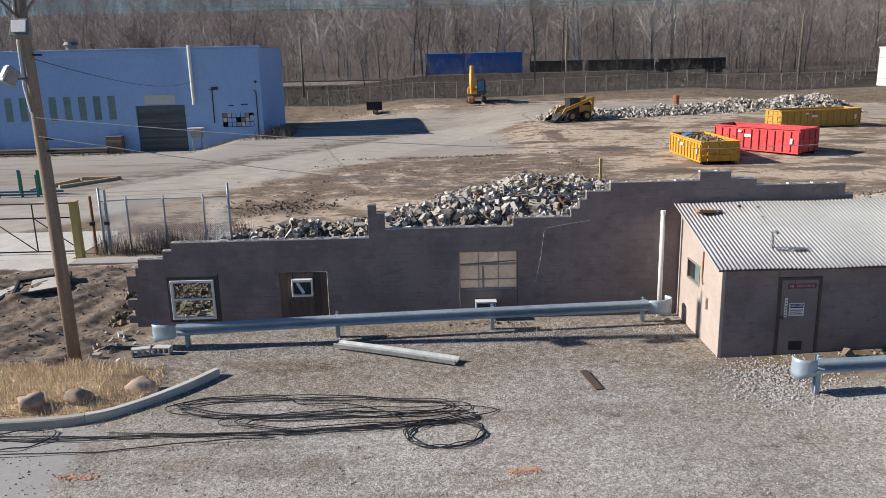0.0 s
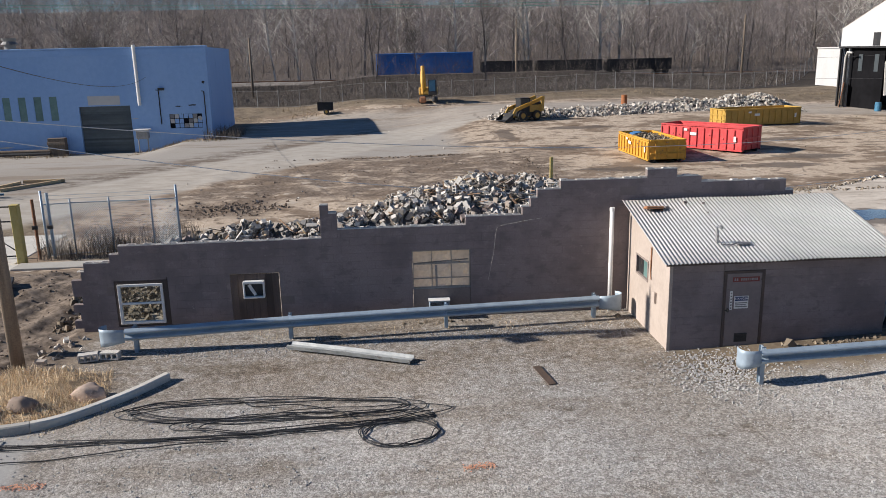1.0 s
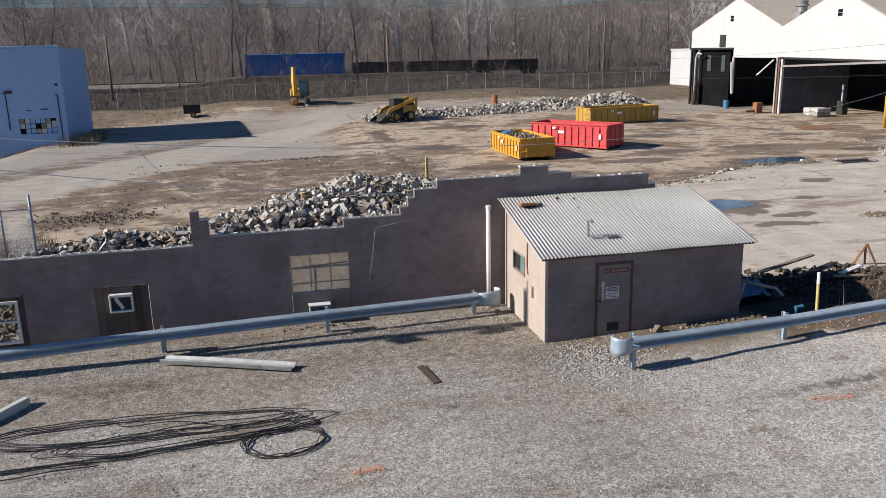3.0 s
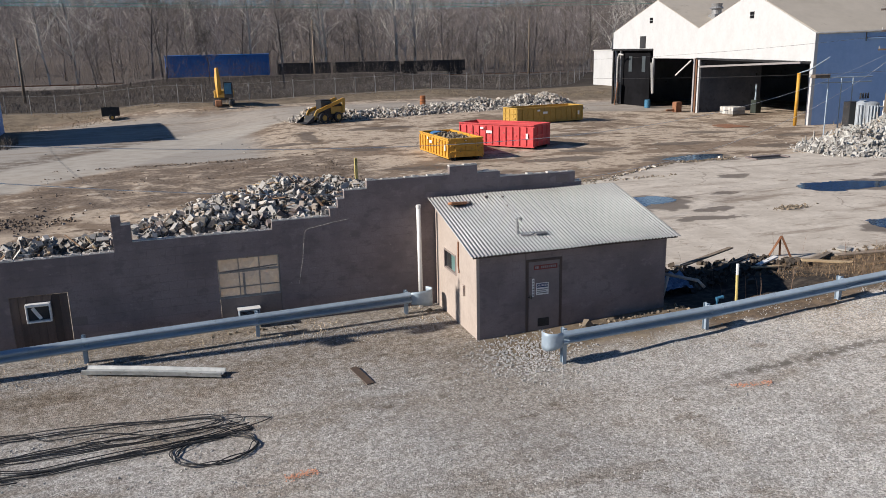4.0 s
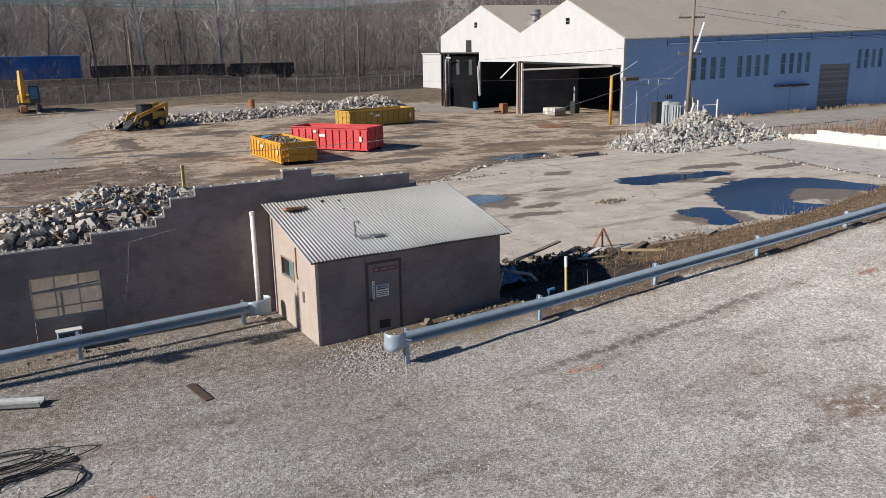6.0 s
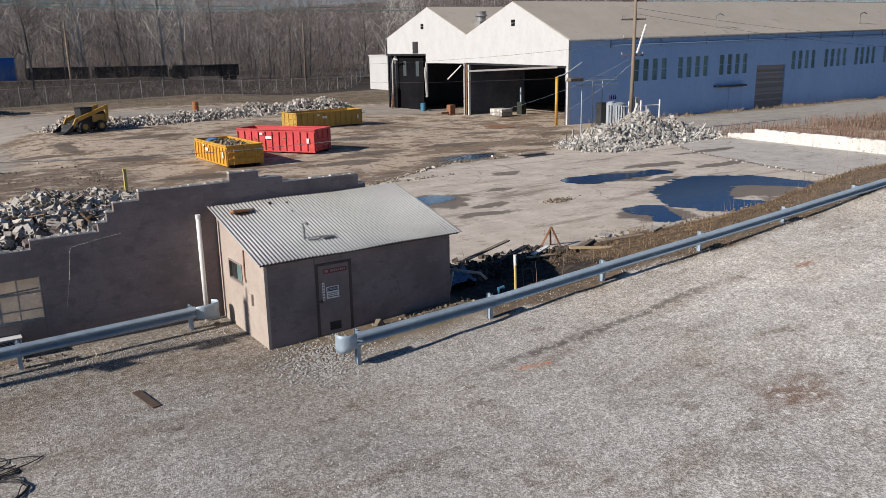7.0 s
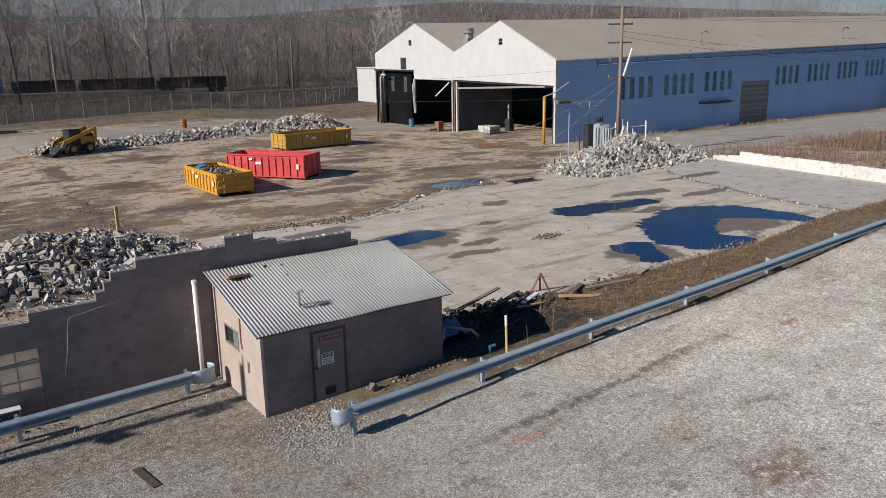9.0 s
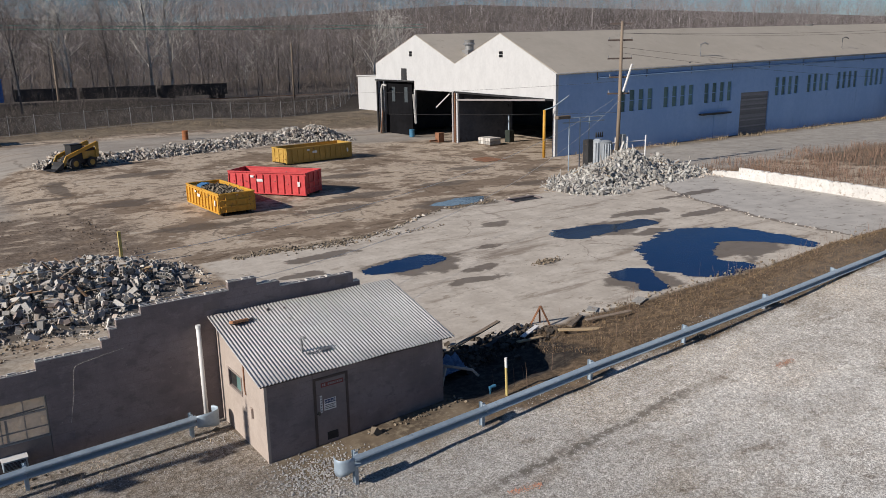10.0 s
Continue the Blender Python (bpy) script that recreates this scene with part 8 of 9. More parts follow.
    part("body", bm, TEAL_STEEL, elbow)
    # plank piece, modelled as a plain brick-like box
    brick = thing("roof_plank", "orange-brown plank piece lying on the shed roof", "brick", at=pose(7.55, 21.25, roof_z(21.25) + 0.06, -14, 4, 10))
    part("body", boxes((-0.28, 0.28, -0.11, 0.11, -0.03, 0.05), bevel=0.02), surface("orange_plank", (0.38, 0.17, 0.08), (0.48, 0.24, 0.12), None, 9.0, 3.0, 0.9), brick)
    for px, py, s in ((8.6, 21.6, 0.1), (9.1, 21.5, 0.07), (9.0, 20.9, 0.06), (7.95, 21.3, 0.12)):
        lump = mesh_object("roof_scrap", chunk(rng, s), MORTAR)
        lump.matrix_basis = pose(px, py, roof_z(py) + 0.04)
        tagged(lump, "small grey scrap lying on the shed roof", "scrap", "scraps on the roof")


bank_debris()


def hall_front_things():
    pal = thing("block_pallet", "stack of pale blocks on a pallet before the hall", "pallet")
    part("pallet", boxes((58.2, 60.0, 72.6, 75.0, height(55, 72), height(55, 72) + 0.14), bevel=0.01), WOOD_GREY, pal)
    for i in range(5):
        for j in range(2):
            part("block", boxes((58.25, 59.9, 72.65 + i * 0.46, 73.08 + i * 0.46, height(55, 72) + 0.15 + j * 0.4, height(55, 72) + 0.53 + j * 0.4), bevel=0.02), BLOCK_RAW, pal)
    drum = thing("drum", "blue steel drum before the dark bay", "drum", "drums in the yard")
    bm = bmesh.new()
    cyl(bm, 57.0, 87.7, height(57, 88), height(57, 88) + 1.02, 0.36, 16)
    part("body", bm, TEAL_STEEL, drum, smooth=False)
    for z in (0.32, 0.66):
        bm = bmesh.new()
        cyl(bm, 57.0, 87.7, height(57, 88) + z, height(57, 88) + z + 0.05, 0.375, 16)
        part("hoop", bm, TEAL_STEEL, drum)
    gen = thing("generator", "small dark green generator with a stack", "generator")
    part("body", boxes((62.4, 63.2, 74.0, 74.9, 0.1, 1.6), bevel=0.05), surface("dark_green", (0.02, 0.028, 0.022), (0.035, 0.045, 0.036), None, 5.0, 1.0, 0.6), gen)
    part("base", boxes((62.1, 63.5, 73.5, 75.2, -0.1, 0.1), bevel=0.02), CONCRETE, gen)
    bm = bmesh.new()
    cyl(bm, 62.8, 74.6, 1.6, 3.4, 0.1, 8)
    part("stack", bm, GALV, gen)
    door = thing("rust_door_leaf", "rusty red door leaf leaning at the hall corner", "door")
    bm = bmesh.new()
    beam(bm, (56.9, 95.6, height(57, 95) - 0.1), (57.2, 95.4, height(57, 95) + 3.0), 1.3, 0.1)
    part("leaf", bm, RUST, door)
    bm = bmesh.new()
    tube(bm, [(57.0, 95.3, 0.4), (57.0, 95.3, 6.3), (56.8, 94.6, 6.9), (56.8, 93.6, 6.8)], 0.12, 8)
    part("hanging_pipe", bm, ROOF_PALE, door, smooth=True)
    tank = thing("rust_box", "small rusty steel box standing in the yard", "scrap metal")
    part("box", boxes((55.9, 56.7, 79.9, 80.7, height(54, 80), height(54, 80) + 1.2), bevel=0.03), RUST, tank)
    part("arm", boxes((54.8, 55.85, 80.2, 80.4, height(54, 80) + 0.15, height(54, 80) + 0.35), bevel=0.02), RUST, tank)
    rd = thing("drum", "rusty orange steel drum behind the rubble row", "drum", "drums in the yard")
    bm = bmesh.new()
    cyl(bm, 29.3, 95.6, height(29, 95) - 0.05, height(29, 95) + 1.1, 0.36, 14)
    part("body", bm, surface("orange_rust", (0.4, 0.14, 0.05), (0.5, 0.2, 0.08), None, 6.0, 1.0, 0.8), rd)
    for z in (0.35, 0.72):
        bm = bmesh.new()
        cyl(bm, 29.3, 95.6, height(29, 95) + z, height(29, 95) + z + 0.05, 0.375, 14)
        part("hoop", bm, RUST, rd)
    hole = thing("inspection_pit", "black sheet for a pit's shaded inside, with a broken concrete edge", "pit", kind="structure")
    # flat black sheet on the slab in place of the pit's shaded inside
    part("lining", boxes((37.4, 39.9, 43.6, 44.4, 0.004, 0.012)), BLACK_STEEL, hole)
    for q in ((37.2, 40.1, 44.42, 44.75, -0.02, 0.12), (37.2, 37.38, 43.6, 44.4, -0.02, 0.08), (39.92, 40.1, 43.6, 44.4, -0.02, 0.1)):
        part("edge", boxes(q, bevel=0.03), MORTAR, hole)
    # rust-coloured sheet for the rusty puddle near the hall
    part("lining", boxes((49.3, 52.0, 62.2, 65.4, height(50, 64) + 0.004, height(50, 64) + 0.012)), RUST, hole)
    fence = thing("metal_screen", "rusty brown upright metal screen by the hall", "screen")
    for i in range(16):
        part("sheet", boxes((127.5 + i * 0.62, 128.08 + i * 0.62, 57.2 + (0.05 if i % 2 else 0), 57.3 + (0.05 if i % 2 else 0), 0.2, 4.2)), WOOD_GREY if i else RUST, fence)


hall_front_things()


# ---- machines ----
def wheel(parent, x, y, z, r, w, tyre_name="wheel"):
    bm = bmesh.new()
    prof = [(r * 0.55, -w / 2), (r * 0.92, -w / 2), (r, -w * 0.32), (r, w * 0.32), (r * 0.92, w / 2), (r * 0.55, w / 2)]
    sides = 20
    rings = [[bm.verts.new((x + q * math.cos(a * math.tau / sides), y + d, z + q * math.sin(a * math.tau / sides))) for q, d in prof] for a in range(sides)]
    for i in range(sides):
        a, b2 = rings[i], rings[(i + 1) % sides]
        for k in range(len(prof) - 1):
            bm.faces.new((a[k], a[k + 1], b2[k + 1], b2[k]))
    t = part("tyre", bm, RUBBER, parent)
    bm = bmesh.new()
    tube(bm, [(x, y - w * 0.42, z), (x, y + w * 0.42, z)], r * 0.56, 14)
    part("rim", bm, OCHRE_PAINT, t)


def skid_steer():
    ob = thing("skid_steer_loader", "yellow and black skid steer loader, bucket lowered", "loader", at=pose(14.2, 80.3, height(14.2, 80.3), 0, 0, 22))
    bm = bmesh.new()
    v0 = [(-1.2, 0.45), (1.5, 0.45), (1.75, 0.8), (1.75, 1.75), (1.1, 1.95), (0.2, 1.45), (-0.9, 1.2), (-1.35, 0.85)]
    a = [bm.verts.new((x, -0.62, z)) for x, z in v0]
    b2 = [bm.verts.new((x, 0.62, z)) for x, z in v0]
    for i in range(len(v0)):
        bm.faces.new((a[i], a[(i + 1) % len(v0)], b2[(i + 1) % len(v0)], b2[i]))
    bm.faces.new(a[::-1])
    bm.faces.new(b2)
    bmesh.ops.recalc_face_normals(bm, faces=bm.faces)
    bmesh.ops.bevel(bm, geom=bm.edges[:], offset=0.04, segments=1, affect="EDGES")
    part("body", bm, BLACK_STEEL, ob)
    cab = part("cab", boxes((-0.8, -0.73, -0.5, 0.5, 1.2, 2.18), (0.28, 0.36, -0.5, 0.5, 1.3, 2.18), (-0.86, 0.42, -0.55, 0.55, 2.18, 2.27), (-0.73, 0.28, -0.5, -0.44, 1.25, 1.5), (-0.73, 0.28, 0.44, 0.5, 1.25, 1.5), bevel=0.02), BLACK_STEEL, ob)
    part("side_glass", boxes((-0.72, 0.27, -0.48, -0.46, 1.52, 2.16)), DOOR_DARK, cab)
    part("side_glass", boxes((-0.72, 0.27, 0.46, 0.48, 1.52, 2.16)), DOOR_DARK, cab)
    for y in (-0.78, 0.78):
        bm = bmesh.new()
        beam(bm, (1.75, y, 2.25), (-1.5, y, 1.15), 0.14, 0.34)
        arm = part("lift_arm", bm, YELLOW_PAINT, ob, "yellow lift arm")
        bm = bmesh.new()
        beam(bm, (-1.45, y, 1.25), (-1.95, y, 0.45), 0.14, 0.26)
        part("arm_elbow", bm, OCHRE_PAINT, arm)
        bm = bmesh.new()
        beam(bm, (1.62, y, 0.9), (1.72, y, 2.35), 0.16, 0.3)
        part("upright", bm, OCHRE_PAINT, arm)
        part("side_panel", boxes((0.2, 1.7, y * 0.86 - 0.03, y * 0.86 + 0.03, 0.85, 1.55), bevel=0.01), OCHRE_PAINT, ob)
        for x in (-0.75, 0.95):
            wheel(ob, x, y * 1.05, 0.5, 0.5, 0.34)
    bm = bmesh.new()
    prof = [(-2.0, 0.75), (-2.05, 0.35), (-2.2, 0.08), (-2.95, 0.05)]
    a = [bm.verts.new((x, -1.0, z)) for x, z in prof]
    b2 = [bm.verts.new((x, 1.0, z)) for x, z in prof]
    for i in range(3):
        bm.faces.new((a[i], a[i + 1], b2[i + 1], b2[i]))
    bm.faces.new(a[::-1])
    bm.faces.new(b2)
    r = bmesh.ops.extrude_face_region(bm, geom=bm.faces[:3])
    bmesh.ops.translate(bm, vec=(0.04, 0, 0.03), verts=[v for v in r["geom"] if isinstance(v, bmesh.types.BMVert)])
    part("bucket", bm, BLACK_STEEL, ob, "worn dark bucket")


skid_steer()


def excavator():
    ob = thing("excavator", "yellow tracked excavator with its boom folded upright", "excavator", at=pose(5.5, 104.5, height(5.5, 104.5), 0, 0, -8))
    for x in (-0.95, 0.95):
        bm = bmesh.new()
        box(bm, x - 0.28, x + 0.28, -1.5, 1.5, 0.05, 0.8, 0.2)
        part("track", bm, BLACK_STEEL, ob)
    part("turntable", boxes((-0.6, 0.6, -0.7, 0.7, 0.8, 1.0), bevel=0.03), BLACK_STEEL, ob)
    part("house", boxes((-1.15, 1.2, -0.3, 1.9, 1.0, 2.0), bevel=0.1), OCHRE_PAINT, ob, "yellow engine house")
    part("counterweight", boxes((-1.1, 1.15, 1.902, 2.3, 1.05, 1.9), bevel=0.12), BLACK_STEEL, ob)
    cab = part("cab", boxes((0.2, 0.28, -1.1, 0.3, 1.0, 2.9), (1.12, 1.2, -1.1, 0.3, 1.0, 2.9), (0.28, 1.12, 0.22, 0.3, 1.0, 2.9), (0.2, 1.2, -1.15, 0.35, 2.9, 3.0), (0.28, 1.12, -1.1, -1.02, 1.0, 1.5), bevel=0.02), BLACK_STEEL, ob)
    part("windscreen", boxes((0.28, 1.12, -1.08, -1.06, 1.5, 2.9)), TEAL_STEEL, cab)
    bm = bmesh.new()
    tube(bm, [(-0.45, -0.6, 1.5), (-0.45, -1.5, 3.2), (-0.45, -1.6, 4.6)], 0.3, 4, radii=[0.3, 0.36, 0.22])
    boom = part("boom", bm, YELLOW_PAINT, ob, "yellow boom")
    bm = bmesh.new()
    tube(bm, [(-0.45, -1.5, 4.75), (-0.45, -2.1, 2.6), (-0.45, -2.2, 1.2)], 0.2, 4, radii=[0.24, 0.26, 0.14])
    part("stick", bm, YELLOW_PAINT, boom)
    bm = bmesh.new()
    tube(bm, [(-0.45, -0.3, 1.9), (-0.45, -1.2, 3.6)], 0.09, 8)
    part("ram", bm, GALV, boom)
    part("bucket", boxes((-0.85, -0.05, -2.6, -1.9, 0.1, 0.9), bevel=0.12), RUST, ob)


excavator()


def small_trailer():
    ob = thing("trailer", "small dark open trailer parked by the back fence", "trailer", at=pose(-7.8, 101.5, height(-7.8, 101.5), 0, 0, 5))
    part("bed", boxes((-1.0, 1.0, -0.7, 0.7, 0.5, 0.65), bevel=0.02), BLACK_STEEL, ob)
    for q in ((-1.0, -0.93, -0.7, 0.7, 0.65, 1.7), (-0.93, 1.0, -0.7, -0.64, 0.65, 1.5), (-0.93, 1.0, 0.64, 0.7, 0.65, 1.5)):
        part("side", boxes(q, bevel=0.01), BLACK_STEEL, ob)
    for y in (-0.8, 0.8):
        wheel(ob, 0.1, y, 0.35, 0.35, 0.2)


small_trailer()


# ---- railway ----
def railway():
    bank = thing("railway_bank", "grey ballast bank carrying the railway", "embankment", kind="structure")
    bm = bmesh.new()
    prof = [(-6.5, 1.6), (-3.6, 3.45), (3.6, 3.45), (7.0, 2.4)]
    v = [[bm.verts.new((x, 150 + s, z - 0.004 * (x + 20))) for s, z in prof] for x in np.linspace(-260, 330, 60)]
    for a, b2 in zip(v, v[1:]):
        for i in range(3):
            bm.faces.new((a[i], b2[i], b2[i + 1], a[i + 1]))
    part("ballast", bm, surface("ballast", (0.16, 0.14, 0.125), (0.26, 0.235, 0.21), (0.12, 0.09, 0.07), 2.0, 0.3, 0.95), bank)
    track = thing("railway_track", "rusty railway track on the ballast bank", "track", kind="structure")
    for y in (149.28, 150.72):
        bm = bmesh.new()
        beam(bm, (-260, y, 3.55 + 0.96), (330, y, 3.55 - 1.4), 0.07, 0.16)
        part("rail", bm, RUST, track)

    def rz(x):
        return 3.45 - 0.004 * (x + 20)

    def bogie(ob, x):
        for y in (149.28, 150.72):
            for d in (-0.85, 0.85):
                bm = bmesh.new()
                tube(bm, [(x + d, y - 0.06, rz(x) + 0.62), (x + d, y + 0.06, rz(x) + 0.62)], 0.46, 14)
                part("wheel", bm, WAGON_BLACK, ob)
        part("bogie_frame", boxes((x - 1.2, x + 1.2, 149.05, 149.2, rz(x) + 0.45, rz(x) + 0.85), bevel=0.04), WAGON_BLACK, ob)
    car = thing("boxcar", "long blue ribbed railway boxcar", "railway wagon", "railway wagons")
    x0, x1 = -1.6, 16.4
    z = rz(7)
    part("body", boxes((x0, x1, 148.6, 151.5, z + 0.95, z + 4.55), bevel=0.04), BOXCAR_BLUE, car)
    part("roof", boxes((x0 - 0.1, x1 + 0.1, 148.5, 151.6, z + 4.554, z + 4.8), bevel=0.08), BOXCAR_BLUE, car)
    for i in range(22):
        x = x0 + 0.2 + i * (x1 - x0 - 0.4) / 21
        if not 9 <= i <= 12:
            part("rib", boxes((x - 0.07, x + 0.07, 148.5, 148.596, z + 1.0, z + 4.5), bevel=0.015), BOXCAR_BLUE, car)
    part("sliding_door", boxes((5.9, 9.0, 148.46, 148.59, z + 1.0, z + 4.4), bevel=0.02), BOXCAR_BLUE, car)
    part("sill", boxes((x0, x1, 148.55, 148.596, z + 0.6, z + 0.946), bevel=0.02), WAGON_BLACK, car)
    for x in (0.6, 14.3):
        bogie(car, x)
    starts = [(18.2, 9.5), (28.6, 12.5), (42.0, 12.5)]
    for k, (x, l) in enumerate(starts):
        w = thing("gondola_wagon", "dark open railway gondola wagon", "railway wagon", "railway wagons")
        z = rz(x + l / 2)
        part("body", boxes((x, x + l, 148.7, 148.85, z + 0.95, z + 2.9), (x, x + l, 151.2, 151.35, z + 0.95, z + 2.9), (x, x + 0.15, 148.85, 151.2, z + 0.95, z + 2.9), (x + l - 0.15, x + l, 148.85, 151.2, z + 0.95, z + 2.9), (x + 0.15, x + l - 0.15, 148.85, 151.2, z + 0.95, z + 1.1)), WAGON_BLACK, w)
        for i in range(int(l)):
            part("rib", boxes((x + 0.3 + i, x + 0.42 + i, 148.6, 148.696, z + 1.0, z + 2.85), bevel=0.01), WAGON_BLACK, w)
        part("top_rail", boxes((x - 0.02, x + l + 0.02, 148.62, 148.9, z + 2.904, z + 3.05), bevel=0.02), WAGON_BLACK, w)
        bogie(w, x + 1.6)
        bogie(w, x + l - 1.6)


railway()


def fence_line(x):
    """Where the back fence runs, as y over x."""
    return 107.2 + 0.18 * max(x - 5, 0) + 0.22 * max(5 - x, 0) + 0.02 * max(x - 45, 0) ** 2


def back_fence():
    ob = thing("back_fence", "long galvanised chain-link fence along the railway", "fence")
    pts = []
    for i in range(62):
        x = -75 + i * 3.0
        pts.append((x, fence_line(x)))
    bm_wires = bmesh.new()
    for i, (x, y) in enumerate(pts):
        g = height(x, y)
        bm = bmesh.new()
        cyl(bm, x, y, g - 0.2, g + 2.5, 0.045, 6)
        part("post", bm, STEEL_GREY, ob)
        if i:
            px, py = pts[i - 1]
            pg = height(px, py)
            for z in (0.1, 2.3):
                tube(bm_wires, [(px, py, pg + z), (x, y, g + z)], 0.014, 4, caps=False)
            for k in range(8):
                t = k / 8
                for s in (0, 1):
                    t2 = min(t + 0.55, 1)
                    za, zb = (0.1, 2.3) if s else (2.3, 0.1)
                    tube(bm_wires, [(px + (x - px) * t, py + (y - py) * t, pg + za), (px + (x - px) * t2, py + (y - py) * t2, g + zb)], 0.002, 3, caps=False)
    tagged(part("wire_mesh", bm_wires, STEEL_GREY, ob), kind="stuff")
    pole = thing("utility_pole", "bare wooden pole standing by the railway fence", "utility pole", "utility poles")
    bm = bmesh.new()
    tube(bm, [(65.0, 141.5, 0.8), (65.1, 141.5, 13.5)], 0.2, 10, radii=[0.24, 0.16])
    part("pole", bm, WOOD_GREY, pole, smooth=True)
    for x, y, z1 in ((-21.6, 131.0, 11.0), (24.2, 146.0, 13.8)):
        pole = thing("utility_pole", "bare wooden pole standing by the railway fence", "utility pole", "utility poles")
        bm = bmesh.new()
        tube(bm, [(x, y, 1.0), (x, y, z1)], 0.18, 10, radii=[0.22, 0.15])
        part("pole", bm, WOOD_GREY, pole, smooth=True)


back_fence()


# ---- woods ----
def tree_arrays(seed, tall, spread, twigs, stout=0.0075):
    """A bare tree as loose triangles: tapered trunk and limbs of three sides, twigs as slivers. Returns wood and twig triangles."""
    rng = np.random.default_rng(seed)
    wood, fine = [], []

    def limb(a, b2, ra, rb):
        way = b2 - a
        l = np.linalg.norm(way)
        if l < 1e-4:
            return
        way = way / l
        side = np.cross(way, (0.3, 0.2, 1.0) if abs(way[2]) < 0.9 else (1.0, 0.1, 0.0))
        side /= np.linalg.norm(side)
        up = np.cross(side, way)
        ring = [(math.cos(k * math.tau / 3), math.sin(k * math.tau / 3)) for k in range(3)]
        p = [a + ra * (c * side + s * up) for c, s in ring]
        q = [b2 + rb * (c * side + s * up) for c, s in ring]
        for k in range(3):
            m = (k + 1) % 3
            wood.extend([p[k], p[m], q[m], p[k], q[m], q[k]])

    def sliver(a, b2, w):
        way = b2 - a
        side = np.cross(way, rng.normal(size=3))
        n2 = np.linalg.norm(side)
        if n2 < 1e-6:
            return
        side = side / n2 * w
        fine.extend([a - side, a + side, b2])

    def grow(p, way, length, r, level):
        steps = 5 if level == 0 else 3
        pos = p
        for i in range(steps):
            t = (i + 1) / steps
            bend = rng.normal(scale=0.05 if level == 0 else 0.16, size=3)
            bend[2] += 0.05 if level else 0.0
            way = way + bend
            way = way / np.linalg.norm(way)
            nxt = pos + way * length / steps
            r2 = r * (1 - 0.75 / steps) if level == 0 else r * (1 - 0.9 / steps)
            limb(pos, nxt, r, r2)
            if level < 2 and (i > 0 or level):
                for _ in range(3 if level == 0 else 2):
                    az = rng.uniform(0, math.tau)
                    out = np.array((math.cos(az), math.sin(az), rng.uniform(0.35, 1.1) if level == 0 else rng.uniform(0.1, 0.9)))
                    out = way * 0.45 + out * spread
                    out /= np.linalg.norm(out)
                    grow(nxt if rng.random() < 0.5 else pos * 0.5 + nxt * 0.5, out, length * (rng.uniform(0.28, 0.5) * (1.25 - 0.6 * t) if level == 0 else rng.uniform(0.35, 0.6)), r2 * (0.5 if level == 0 else 0.55), level + 1)
            if level >= 1:
                for _ in range(twigs):
                    d = way * 0.6 + rng.normal(scale=0.55, size=3)
                    d[2] += 0.25
                    s = pos + (nxt - pos) * rng.random()
                    sliver(s, s + d / np.linalg.norm(d) * rng.uniform(0.4, 1.3) * tall / 16, max(0.012, r2 * 0.45))
            pos, r = nxt, r2
        for _ in range(twigs * 2):
            d = way + rng.normal(scale=0.45, size=3)
            sliver(pos, pos + d / np.linalg.norm(d) * rng.uniform(0.5, 1.5) * tall / 16, 0.016)
    grow(np.array((0.0, 0.0, -0.3)), np.array((0.0, 0.0, 1.0)), tall, tall * stout + 0.015, 0)
    return np.array(wood), np.array(fine)


def triangles(name, pts, material):
    data = bpy.data.meshes.new(name)
    k = len(pts)
    data.vertices.add(k)
    data.vertices.foreach_set("co", np.asarray(pts, np.float32).ravel())
    data.loops.add(k)
    data.loops.foreach_set("vertex_index", np.arange(k, dtype=np.int32))
    data.polygons.add(k // 3)
    data.polygons.foreach_set("loop_start", np.arange(0, k, 3, dtype=np.int32))
    data.polygons.foreach_set("loop_total", np.full(k // 3, 3, dtype=np.int32))
    data.update(calc_edges=True)
    data.validate()
    data.materials.append(material)
    return data


def woods_material(name, dark, light, pale, share):
    """Every branch has its own tone, over slow drifts of colour along the hill."""
    n = Nodes(name)
    at = n.node("TexCoord").outputs["Object"]
    big = n.noise(n.stretch(at, 1, 1, 0.45), 0.11, 4.0)
    r = n.node("NewGeometry").outputs["Random Per Island"]
    crown = n.noise(n.stretch(at, 1, 1, 0.6), 0.34, 3.0)
    tone = n.math("ADD", n.math("MULTIPLY", r, 0.22), n.math("ADD", n.math("MULTIPLY", n.span(big, 0.36, 0.64), 0.42), n.math("MULTIPLY", n.span(crown, 0.38, 0.62), 0.36)))
    color = n.mix(tone, dark, light)
    color = n.mix(n.span(r, 1.0 - share, 1.0 - share + 0.02), color, pale)
    return n.done(color, 0.95)


WOODS = woods_material("bare_woods", (0.055, 0.047, 0.047), (0.4, 0.35, 0.335), (0.7, 0.66, 0.63), 0.05)
# distance haze is put into these cooler, paler bark colours
HAZED_RIDGE = woods_material("ridge_woods", (0.16, 0.142, 0.15), (0.38, 0.342, 0.35), (0.46, 0.42, 0.42), 0.05)
BRUSH = woods_material("brush", (0.05, 0.041, 0.036), (0.36, 0.29, 0.235), (0.52, 0.43, 0.34), 0.1)
PALE_BARK = woods_material("pale_bark", (0.4, 0.37, 0.335), (0.66, 0.62, 0.57), (0.26, 0.225, 0.19), 0.1)
GREY_BARK = woods_material("grey_bark", (0.07, 0.059, 0.053), (0.25, 0.212, 0.187), (0.4, 0.34, 0.29), 0.1)


